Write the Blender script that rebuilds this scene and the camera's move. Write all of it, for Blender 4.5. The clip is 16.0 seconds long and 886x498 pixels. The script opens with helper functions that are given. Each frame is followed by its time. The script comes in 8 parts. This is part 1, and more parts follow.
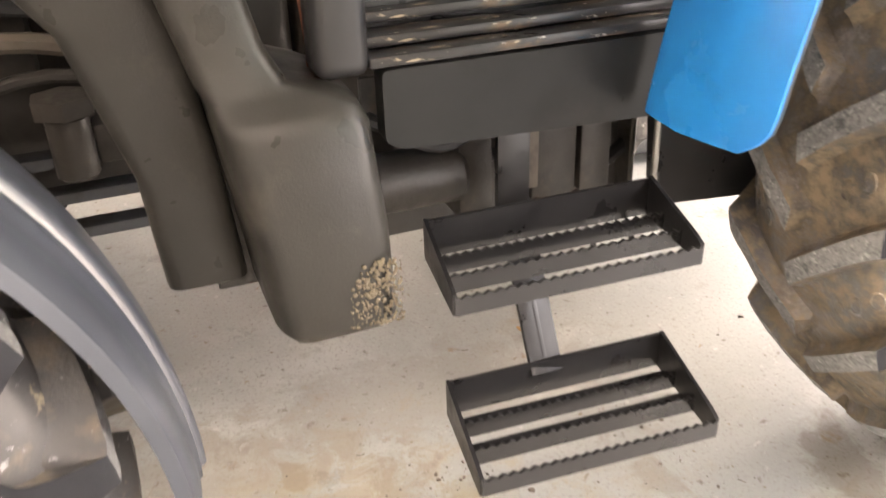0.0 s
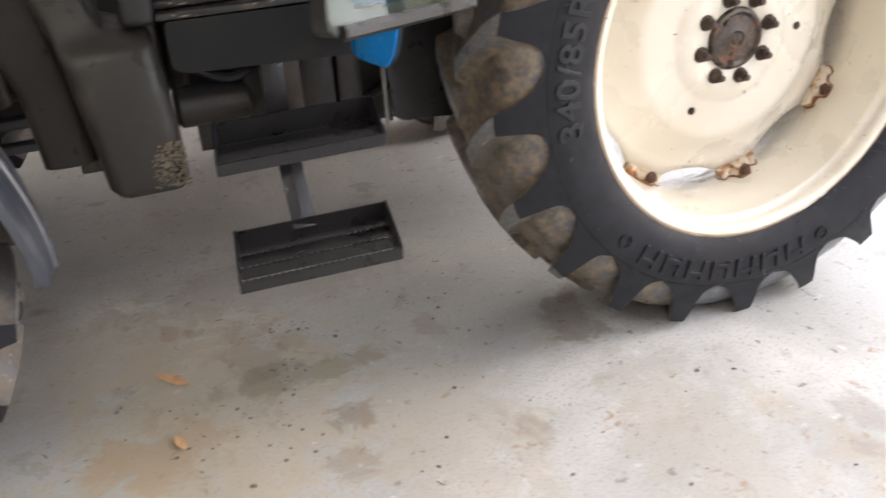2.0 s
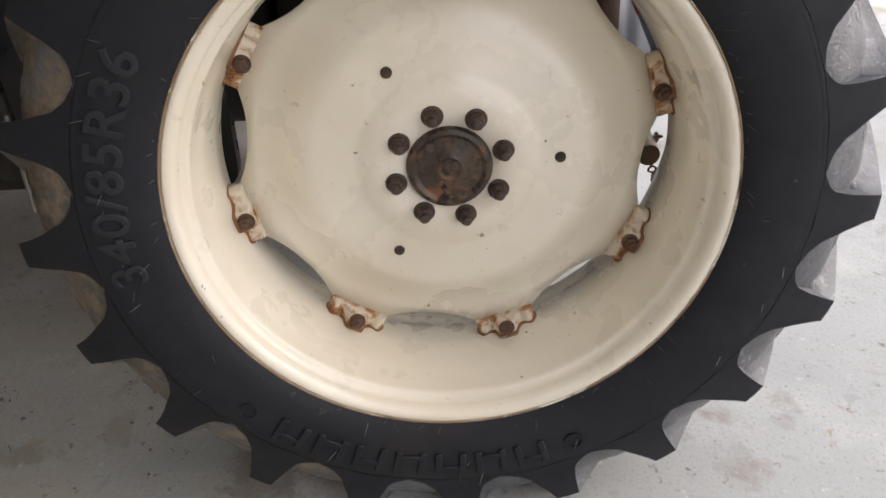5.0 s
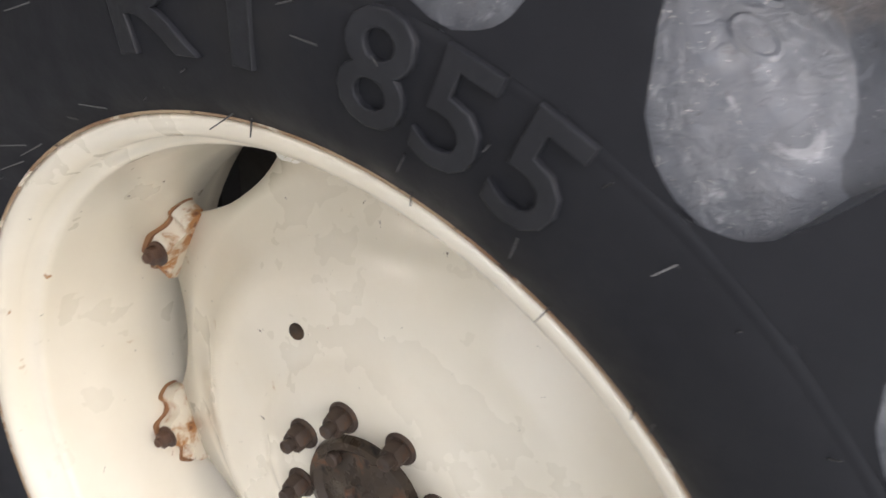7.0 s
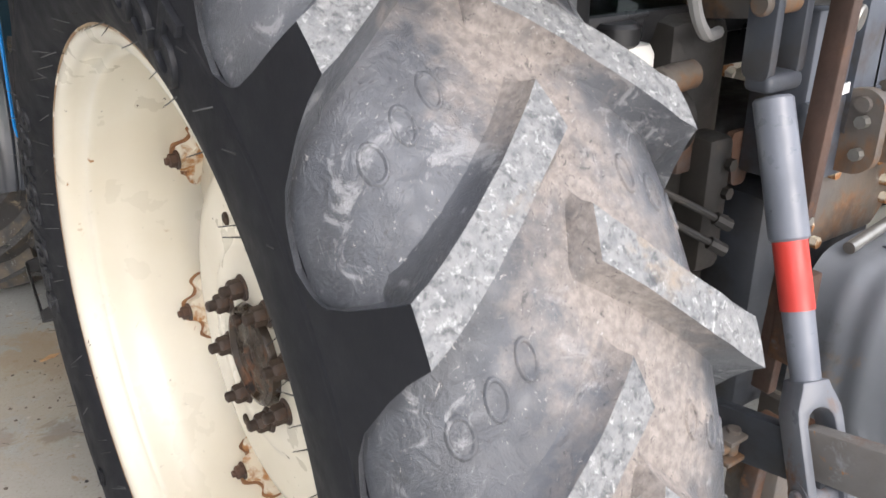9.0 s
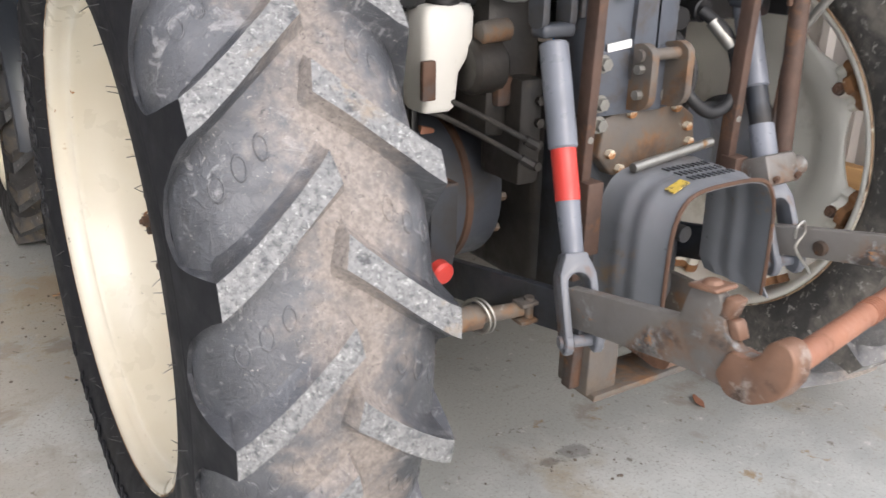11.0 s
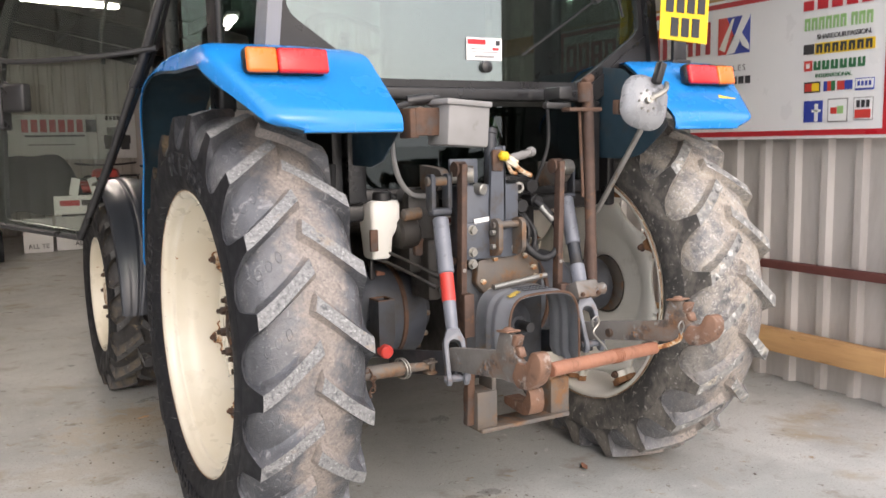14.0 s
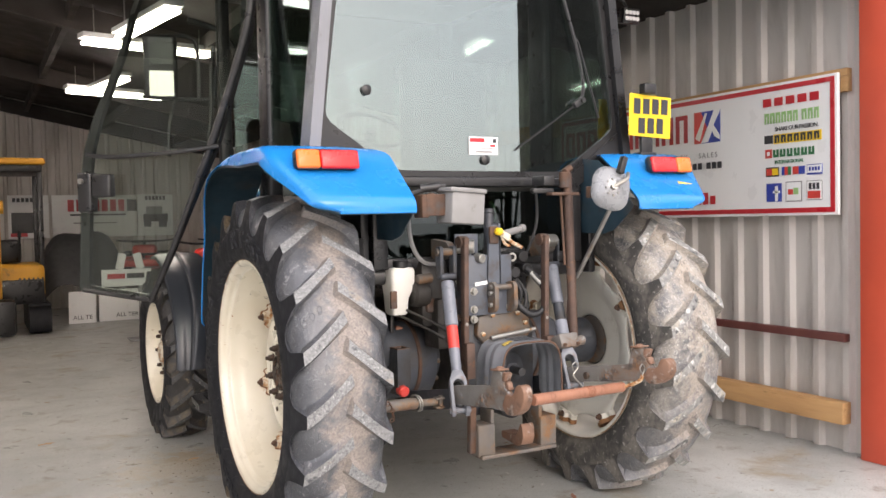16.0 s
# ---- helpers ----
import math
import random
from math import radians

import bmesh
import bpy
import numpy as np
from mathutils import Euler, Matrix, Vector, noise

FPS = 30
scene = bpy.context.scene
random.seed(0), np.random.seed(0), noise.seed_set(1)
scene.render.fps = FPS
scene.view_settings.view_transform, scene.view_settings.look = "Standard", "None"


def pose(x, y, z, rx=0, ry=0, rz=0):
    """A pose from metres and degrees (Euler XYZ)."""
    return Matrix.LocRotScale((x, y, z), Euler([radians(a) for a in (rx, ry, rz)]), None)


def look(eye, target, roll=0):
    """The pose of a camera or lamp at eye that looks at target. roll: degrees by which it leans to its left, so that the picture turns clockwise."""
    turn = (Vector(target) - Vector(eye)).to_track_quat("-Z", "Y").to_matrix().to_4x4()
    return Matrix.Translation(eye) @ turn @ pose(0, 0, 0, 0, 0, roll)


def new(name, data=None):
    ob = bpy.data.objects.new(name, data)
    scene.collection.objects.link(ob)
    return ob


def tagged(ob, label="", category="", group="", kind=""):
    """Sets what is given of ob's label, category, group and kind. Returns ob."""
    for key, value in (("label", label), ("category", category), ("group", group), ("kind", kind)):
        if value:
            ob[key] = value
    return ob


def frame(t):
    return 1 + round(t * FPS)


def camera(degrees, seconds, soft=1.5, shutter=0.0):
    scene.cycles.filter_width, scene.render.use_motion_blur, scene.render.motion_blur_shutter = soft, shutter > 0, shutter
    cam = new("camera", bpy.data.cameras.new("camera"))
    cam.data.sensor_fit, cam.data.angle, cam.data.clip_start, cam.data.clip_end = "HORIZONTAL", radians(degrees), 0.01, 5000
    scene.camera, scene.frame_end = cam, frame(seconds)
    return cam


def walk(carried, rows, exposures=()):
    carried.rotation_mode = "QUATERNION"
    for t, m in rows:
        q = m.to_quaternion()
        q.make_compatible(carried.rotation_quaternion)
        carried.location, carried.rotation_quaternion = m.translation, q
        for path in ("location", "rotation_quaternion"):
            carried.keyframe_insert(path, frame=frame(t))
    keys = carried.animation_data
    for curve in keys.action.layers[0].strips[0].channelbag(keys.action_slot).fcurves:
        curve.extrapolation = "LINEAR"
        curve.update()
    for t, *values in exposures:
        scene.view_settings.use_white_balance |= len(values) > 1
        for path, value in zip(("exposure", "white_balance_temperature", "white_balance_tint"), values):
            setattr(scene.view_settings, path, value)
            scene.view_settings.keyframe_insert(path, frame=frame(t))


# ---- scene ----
# ---------------------------------------------------------------- camera
cam = camera(54.2, 16.0, soft=1.5, shutter=0.4)
PATH = [
    (0, (-1.636, 1.697, 1.272), (0.003, 1.075, 0.309), -1.9),
    (0.5, (-1.857, 1.715, 1.277), (-0.21, 1.123, 0.309), -2.2),
    (1, (-2.105, 1.736, 1.282), (-0.443, 1.158, 0.331), -2.8),
    (1.5, (-2.349, 1.72, 1.313), (-0.683, 1.124, 0.381), -3.3),
    (2, (-2.513, 1.473, 1.33), (-0.847, 0.879, 0.397), -3.8),
    (2.5, (-2.564, 1.235, 1.368), (-0.869, 0.662, 0.474), -4.1),
    (3, (-2.447, 0.917, 1.381), (-0.723, 0.418, 0.499), -4.1),
    (3.5, (-2.361, 0.585, 1.367), (-0.626, 0.156, 0.47), -3.3),
    (3.7, (-2.351, 0.48, 1.403), (-0.603, 0.11, 0.505), -3.4),
    (5.8, (-1.849, -0.109, 1.402), (-0.099, 0.085, 0.453), -1.0),
    (6, (-1.731, -0.159, 1.366), (0.042, 0.14, 0.49), -1.0),
    (6.5, (-1.452, -0.295, 1.387), (0.23, 0.314, 0.493), -0.7),
    (7, (-1.342, -0.477, 1.43), (0.18, 0.485, 0.559), 0.6),
    (7.5, (-1.332, -0.678, 1.438), (0.003, 0.527, 0.563), 0.4),
    (8, (-1.263, -0.875, 1.428), (-0.057, 0.481, 0.587), 0.9),
    (8.5, (-1.178, -1.008, 1.409), (-0.056, 0.435, 0.596), 0.7),
    (9, (-1.16, -1.047, 1.389), (-0.08, 0.434, 0.59), 0.2),
    (9.5, (-1.172, -1.114, 1.336), (-0.116, 0.384, 0.535), 0.1),
    (10, (-1.198, -1.277, 1.305), (-0.161, 0.238, 0.511), 0.4),
    (10.2, (-1.185, -1.346, 1.309), (-0.155, 0.178, 0.524), 0.6),
    (12.3, (-1.137, -2.194, 1.351), (-0.159, -0.534, 0.816), 0.1),
    (12.5, (-1.167, -2.296, 1.343), (-0.182, -0.625, 0.852), 0.0),
    (13, (-1.284, -2.492, 1.359), (-0.286, -0.805, 0.96), -0.3),
    (13.5, (-1.477, -2.682, 1.374), (-0.473, -0.983, 1.051), -0.8),
    (14, (-1.573, -2.92, 1.365), (-0.582, -1.199, 1.121), -1.0),
    (14.5, (-1.688, -3.095, 1.371), (-0.708, -1.361, 1.188), -1.3),
    (15, (-1.772, -3.248, 1.371), (-0.802, -1.503, 1.237), -1.3),
    (15.5, (-1.809, -3.447, 1.37), (-0.849, -1.695, 1.276), -1.4),
    (16, (-1.869, -3.565, 1.372), (-0.914, -1.81, 1.304), -1.2),
]
walk(cam, [(t, look(eye, target, roll)) for t, eye, target, roll in PATH], exposures=[(0, 3.15, 7400, 20), (0.8, 2.8, 7300, 20), (1.5, 2.2, 6800, 19), (2.0, 1.62, 6500, 18), (2.5, 1.32, 6450, 18), (3.0, 1.14, 6550, 18), (3.7, 0.78, 6800, 18), (6.0, 0.68, 6500, 16), (7.6, 1.18, 6400, 15), (8.4, 1.13, 6400, 14), (10.0, 0.92, 6400, 14), (12.5, 0.8, 6750, 16), (16, 0.86, 6800, 17)])

# ---------------------------------------------------------------- world, sun, exposure
SUN_EL, SUN_AZ = 27.0, 184.0
world = bpy.data.worlds.new("sky")
scene.world = world
world.use_nodes = True
wn = world.node_tree
sky = wn.nodes.new("ShaderNodeTexSky")
sky.sky_type = "NISHITA"
sky.sun_disc = False
sky.sun_elevation = radians(SUN_EL)
sky.sun_rotation = radians(SUN_AZ)
sky.air_density, sky.dust_density, sky.ozone_density = 1.0, 4.0, 1.0
wmix = wn.nodes.new("ShaderNodeMix")
wmix.data_type = "RGBA"
wmix.inputs[0].default_value = 0.75
wmix.inputs[7].default_value = (9.8, 10.2, 10.7, 1)
wn.links.new(sky.outputs[0], wmix.inputs[6])
wn.links.new(wmix.outputs[2], wn.nodes["Background"].inputs[0])
wn.nodes["Background"].inputs[1].default_value = 0.15
sun_data = bpy.data.lights.new("sun", "SUN")
sun_data.energy, sun_data.angle, sun_data.color = 0.78, radians(35), (1.0, 0.97, 0.93)
sun = new("sun", sun_data)
_el, _az = radians(SUN_EL), radians(SUN_AZ)
sun.matrix_world = look((0, 0, 0), (-math.sin(_az) * math.cos(_el), -math.cos(_az) * math.cos(_el), -math.sin(_el)))


# ---------------------------------------------------------------- materials
def ramp(nt, fac, stops):
    n = nt.nodes.new("ShaderNodeValToRGB")
    while len(n.color_ramp.elements) < len(stops):
        n.color_ramp.elements.new(0.5)
    for e, (p, c) in zip(n.color_ramp.elements, stops):
        e.position, e.color = p, (*c, 1) if len(c) == 3 else c
    nt.links.new(fac, n.inputs[0])
    return n.outputs[0]


def noise_out(nt, coord, scale, detail=4, rough=0.55, distort=0.0):
    n = nt.nodes.new("ShaderNodeTexNoise")
    n.inputs["Scale"].default_value, n.inputs["Detail"].default_value = scale, detail
    n.inputs["Roughness"].default_value, n.inputs["Distortion"].default_value = rough, distort
    nt.links.new(coord, n.inputs["Vector"])
    return n.outputs[0]


def mixed(nt, fac, a, b):
    m = nt.nodes.new("ShaderNodeMix")
    m.data_type = "RGBA"
    for sock, v in ((m.inputs[0], fac), (m.inputs[6], a), (m.inputs[7], b)):
        if isinstance(v, (int, float)):
            sock.default_value = v
        elif isinstance(v, tuple):
            sock.default_value = (*v, 1)
        else:
            nt.links.new(v, sock)
    return m.outputs[2]


def mat(name, c1, c2, rough=0.5, metal=0.0, scale=5.0, layers=(), bump=0.15, bscale=80.0, rvar=0.15, coat=0.0, per_piece=0.0, stretch=None):
    """A painted, rubber or metal surface. layers: (colour, where 0..1, softness, noise scale, roughness) for dirt, rust and wear."""
    m = bpy.data.materials.new(name)
    m.use_nodes = True
    nt = m.node_tree
    b = nt.nodes["Principled BSDF"]
    tc = nt.nodes.new("ShaderNodeTexCoord")
    coord = tc.outputs["Object"]
    if stretch:
        mp = nt.nodes.new("ShaderNodeMapping")
        mp.inputs["Scale"].default_value = stretch
        nt.links.new(coord, mp.inputs["Vector"])
        coord = mp.outputs[0]
    if per_piece:
        info = nt.nodes.new("ShaderNodeObjectInfo")
        add = nt.nodes.new("ShaderNodeVectorMath")
        sc = nt.nodes.new("ShaderNodeVectorMath")
        sc.operation = "SCALE"
        sc.inputs["Scale"].default_value = 40.0
        comb = nt.nodes.new("ShaderNodeCombineXYZ")
        for i in range(3):
            nt.links.new(info.outputs["Random"], comb.inputs[i])
        nt.links.new(comb.outputs[0], sc.inputs[0])
        nt.links.new(coord, add.inputs[0])
        nt.links.new(sc.outputs[0], add.inputs[1])
        coord = add.outputs[0]
    base = mixed(nt, ramp(nt, noise_out(nt, coord, scale, 6), [(0.3, (0, 0, 0)), (0.7, (1, 1, 1))]), c1, c2)
    r = None
    rn = noise_out(nt, coord, scale * 3.1, 4)
    mr = nt.nodes.new("ShaderNodeMapRange")
    mr.inputs[1].default_value, mr.inputs[2].default_value = 0.3, 0.7
    mr.inputs[3].default_value, mr.inputs[4].default_value = max(0.02, rough - rvar), min(1.0, rough + rvar)
    nt.links.new(rn, mr.inputs[0])
    r = mr.outputs[0]
    for col, where, soft, nscale, lr in layers:
        f = ramp(nt, noise_out(nt, coord, nscale, 8, 0.65, 0.3), [(max(0, where - soft), (0, 0, 0)), (min(1, where + soft), (1, 1, 1))])
        base = mixed(nt, f, base, col)
        mm = nt.nodes.new("ShaderNodeMix")
        mm.inputs[3].default_value = lr
        nt.links.new(f, mm.inputs[0])
        nt.links.new(r, mm.inputs[2])
        r = mm.outputs[0]
    nt.links.new(base, b.inputs["Base Color"])
    nt.links.new(r, b.inputs["Roughness"])
    b.inputs["Metallic"].default_value = metal
    b.inputs["Coat Weight"].default_value = coat
    b.inputs["Coat Roughness"].default_value = 0.12
    if bump:
        bp = nt.nodes.new("ShaderNodeBump")
        bp.inputs["Strength"].default_value, bp.inputs["Distance"].default_value = bump, 0.004
        nt.links.new(noise_out(nt, coord, bscale, 6, 0.6), bp.inputs["Height"])
        nt.links.new(bp.outputs[0], b.inputs["Normal"])
    return m


def glass_mat(name, tint, rough=0.0, gloss=0.05):
    """Clear pane: reflects gloss head-on and more at a slant, the same from both sides."""
    m = bpy.data.materials.new(name)
    m.use_nodes = True
    nt = m.node_tree
    nt.nodes.remove(nt.nodes["Principled BSDF"])
    out = nt.nodes["Material Output"]
    tr, gl, mx, lw, pw, ma = (nt.nodes.new(k) for k in ("ShaderNodeBsdfTransparent", "ShaderNodeBsdfGlossy", "ShaderNodeMixShader", "ShaderNodeLayerWeight", "ShaderNodeMath", "ShaderNodeMath"))
    tr.inputs[0].default_value = (*tint, 1)
    gl.inputs["Roughness"].default_value = rough
    gl.inputs["Color"].default_value = (0.88, 0.97, 0.98, 1)
    lw.inputs["Blend"].default_value = 0.5
    pw.operation, ma.operation = "POWER", "MULTIPLY_ADD"
    pw.inputs[1].default_value = 5.0
    ma.inputs[1].default_value, ma.inputs[2].default_value = 1 - gloss, gloss
    nt.links.new(lw.outputs["Facing"], pw.inputs[0])
    nt.links.new(pw.outputs[0], ma.inputs[0])
    nt.links.new(ma.outputs[0], mx.inputs[0])
    nt.links.new(tr.outputs[0], mx.inputs[1])
    nt.links.new(gl.outputs[0], mx.inputs[2])
    nt.links.new(mx.outputs[0], out.inputs[0])
    return m


def valley_mat(name):
    """Grey-blue rubber with soil dust towards the middle of each tread and mud on the leading half of the wheels."""
    m = bpy.data.materials.new(name)
    m.use_nodes = True
    nt = m.node_tree
    b = nt.nodes["Principled BSDF"]
    geo = nt.nodes.new("ShaderNodeNewGeometry")
    sep = nt.nodes.new("ShaderNodeSeparateXYZ")
    nt.links.new(geo.outputs["Position"], sep.inputs[0])
    coord = geo.outputs["Position"]

    def op(kind, a, c):
        n = nt.nodes.new("ShaderNodeMath")
        n.operation = kind
        for sock, v in ((n.inputs[0], a), (n.inputs[1], c)):
            if isinstance(v, (int, float)):
                sock.default_value = v
            elif v is not None:
                nt.links.new(v, sock)
        return n.outputs[0]

    gap = op("MINIMUM", op("ABSOLUTE", op("ADD", sep.outputs[0], 0.69), None), op("ABSOLUTE", op("ADD", sep.outputs[0], -0.987), None))
    inner = op("MULTIPLY", op("SUBTRACT", 0.088, gap), 4.0)
    n1 = noise_out(nt, coord, 9, 8, 0.65, 0.4)
    n2 = noise_out(nt, coord, 34, 8, 0.7)
    n3 = noise_out(nt, coord, 120, 4, 0.6)
    rub = mixed(nt, ramp(nt, noise_out(nt, coord, 6, 5), [(0.35, (0, 0, 0)), (0.65, (1, 1, 1))]), (0.042, 0.045, 0.052), (0.108, 0.113, 0.125))
    scuff = ramp(nt, noise_out(nt, coord, 26, 8, 0.7, 1.2), [(0.57, (0, 0, 0)), (0.64, (1, 1, 1))])
    base = mixed(nt, op("MULTIPLY", scuff, op("ADD", op("MULTIPLY", op("LESS_THAN", sep.outputs[1], 1.2), 0.8), 0.1)), rub, (0.25, 0.25, 0.255))
    dust = op("ADD", op("ADD", n1, inner), op("MULTIPLY", op("SUBTRACT", n2, 0.5), 0.6))
    fd = ramp(nt, dust, [(0.47, (0, 0, 0)), (0.72, (1, 1, 1))])
    soil = mixed(nt, ramp(nt, n3, [(0.35, (0, 0, 0)), (0.65, (1, 1, 1))]), (0.345, 0.295, 0.258), (0.20, 0.172, 0.152))
    back = op("ADD", op("MULTIPLY", op("LESS_THAN", sep.outputs[1], 1.2), 0.66), 0.22)
    base = mixed(nt, op("MULTIPLY", fd, back), base, soil)
    # short cuts, grey smears and pale chips
    cut = ramp(nt, noise_out(nt, coord, 55, 5, 0.75, 3.0), [(0.60, (0, 0, 0)), (0.64, (1, 1, 1))])
    base = mixed(nt, op("MULTIPLY", cut, 0.75), base, (0.035, 0.034, 0.035))
    smear = ramp(nt, noise_out(nt, coord, 13, 8, 0.7, 1.5), [(0.54, (0, 0, 0)), (0.68, (1, 1, 1))])
    base = mixed(nt, op("MULTIPLY", smear, 0.35), base, (0.105, 0.103, 0.106))
    chip = ramp(nt, noise_out(nt, coord, 95, 5, 0.7, 2.0), [(0.635, (0, 0, 0)), (0.665, (1, 1, 1))])
    base = mixed(nt, op("MULTIPLY", op("MULTIPLY", chip, op("LESS_THAN", sep.outputs[1], 1.2)), 0.8), base, (0.40, 0.38, 0.355))
    # mud on the leading half
    lead = op("MULTIPLY", op("SUBTRACT", sep.outputs[1], 0.22), 1.0)
    fm = ramp(nt, op("ADD", op("MULTIPLY", op("ADD", n1, n2), 0.5), op("MINIMUM", op("MAXIMUM", op("MULTIPLY", lead, 1.4), -0.4), 0.10)), [(0.50, (0, 0, 0)), (0.60, (1, 1, 1))])
    mud = mixed(nt, ramp(nt, n2, [(0.40, (0, 0, 0)), (0.60, (1, 1, 1))]), (0.050, 0.043, 0.034), (0.20, 0.152, 0.095))
    rear = op("MAXIMUM", op("LESS_THAN", sep.outputs[1], 1.2), op("LESS_THAN", gap, 0.112))
    base = mixed(nt, op("MULTIPLY", fm, rear), base, mud)
    # pale dried mud on the wheel that stands near the wall
    far = op("GREATER_THAN", sep.outputs[0], 0.6)
    fp = ramp(nt, op("ADD", op("MULTIPLY", n1, 0.6), op("MULTIPLY", n2, 0.4)), [(0.40, (0, 0, 0)), (0.60, (1, 1, 1))])
    high = nt.nodes.new("ShaderNodeMapRange")
    high.inputs[1].default_value, high.inputs[2].default_value = 0.30, 0.85
    high.inputs[3].default_value, high.inputs[4].default_value = 0.15, 0.85
    nt.links.new(sep.outputs[2], high.inputs[0])
    base = mixed(nt, op("MULTIPLY", op("MULTIPLY", fp, far), high.outputs[0]), base, (0.38, 0.335, 0.275))
    pale = ramp(nt, noise_out(nt, coord, 42, 8, 0.7, 2.2), [(0.54, (0, 0, 0)), (0.60, (1, 1, 1))])
    base = mixed(nt, op("MULTIPLY", op("MULTIPLY", op("MULTIPLY", pale, far), high.outputs[0]), 0.7), base, (0.50, 0.48, 0.44))
    scar = ramp(nt, noise_out(nt, coord, 30, 8, 0.7, 2.0), [(0.56, (0, 0, 0)), (0.62, (1, 1, 1))])
    base = mixed(nt, op("MULTIPLY", op("MULTIPLY", scar, far), 0.7), base, (0.085, 0.083, 0.08))
    nt.links.new(base, b.inputs["Base Color"])
    rr = nt.nodes.new("ShaderNodeMapRange")
    rr.inputs[3].default_value, rr.inputs[4].default_value = 0.30, 0.75
    nt.links.new(fd, rr.inputs[0])
    nt.links.new(rr.outputs[0], b.inputs["Roughness"])
    bp = nt.nodes.new("ShaderNodeBump")
    bp.inputs["Strength"].default_value, bp.inputs["Distance"].default_value = 0.75, 0.005
    nt.links.new(noise_out(nt, coord, 46, 8, 0.72, 0.8), bp.inputs["Height"])
    nt.links.new(bp.outputs[0], b.inputs["Normal"])
    return m


def glow_mat(name, col, strength):
    m = bpy.data.materials.new(name)
    m.use_nodes = True
    b = m.node_tree.nodes["Principled BSDF"]
    b.inputs["Base Color"].default_value = (0.8, 0.8, 0.8, 1)
    b.inputs["Emission Color"].default_value = (*col, 1)
    b.inputs["Emission Strength"].default_value = strength
    return m


RUST, MUD, DUST = (0.17, 0.062, 0.025), (0.20, 0.15, 0.095), (0.32, 0.29, 0.25)
def stain_floor(m, stains):
    """Lays single ragged stains (x, y, half width, half length, colour, strength) over the floor's base colour."""
    nt = m.node_tree
    b = nt.nodes["Principled BSDF"]
    base = b.inputs["Base Color"].links[0].from_socket
    geo = nt.nodes.new("ShaderNodeNewGeometry")
    ragged = noise_out(nt, geo.outputs["Position"], 11, 8, 0.7, 0.6)
    for x, y, sx, sy, col, strength in stains:
        mp = nt.nodes.new("ShaderNodeMapping")
        mp.inputs["Location"].default_value = (-x / sx, -y / sy, 0)
        mp.inputs["Scale"].default_value = (1 / sx, 1 / sy, 0)
        ln = nt.nodes.new("ShaderNodeVectorMath")
        ln.operation = "LENGTH"
        nt.links.new(geo.outputs["Position"], mp.inputs["Vector"])
        nt.links.new(mp.outputs[0], ln.inputs[0])
        ad = nt.nodes.new("ShaderNodeMath")
        ad.operation = "MULTIPLY_ADD"
        ad.inputs[1].default_value, ad.inputs[2].default_value = -0.28, 0.68
        nt.links.new(ln.outputs["Value"], ad.inputs[0])
        mu = nt.nodes.new("ShaderNodeMath")
        mu.operation = "ADD"
        nt.links.new(ad.outputs[0], mu.inputs[0])
        nt.links.new(ragged, mu.inputs[1])
        f = ramp(nt, mu.outputs[0], [(0.86, (0, 0, 0)), (0.98, (strength, strength, strength))])
        base = mixed(nt, f, base, col)
    nt.links.new(base, b.inputs["Base Color"])


M = {}
M["concrete"] = mat("concrete", (0.410, 0.420, 0.396), (0.325, 0.335, 0.322), 0.38, scale=1.6, rvar=0.14, bump=0.16, bscale=85,
                    layers=[((0.50, 0.505, 0.48), 0.56, 0.07, 0.9, 0.5), ((0.35, 0.30, 0.22), 0.63, 0.05, 1.5, 0.6), ((0.28, 0.255, 0.22), 0.635, 0.05, 4.2, 0.55), ((0.30, 0.22, 0.13), 0.665, 0.025, 7.5, 0.65),
                            ((0.17, 0.155, 0.13), 0.675, 0.02, 13.0, 0.7), ((0.56, 0.55, 0.53), 0.66, 0.03, 19.0, 0.5), ((0.24, 0.20, 0.14), 0.665, 0.02, 33.0, 0.7), ((0.10, 0.085, 0.07), 0.695, 0.012, 62.0, 0.8), ((0.20, 0.18, 0.15), 0.655, 0.025, 21.0, 0.65), ((0.30, 0.29, 0.265), 0.60, 0.07, 110.0, 0.6), ((0.58, 0.57, 0.54), 0.66, 0.03, 140.0, 0.5)])
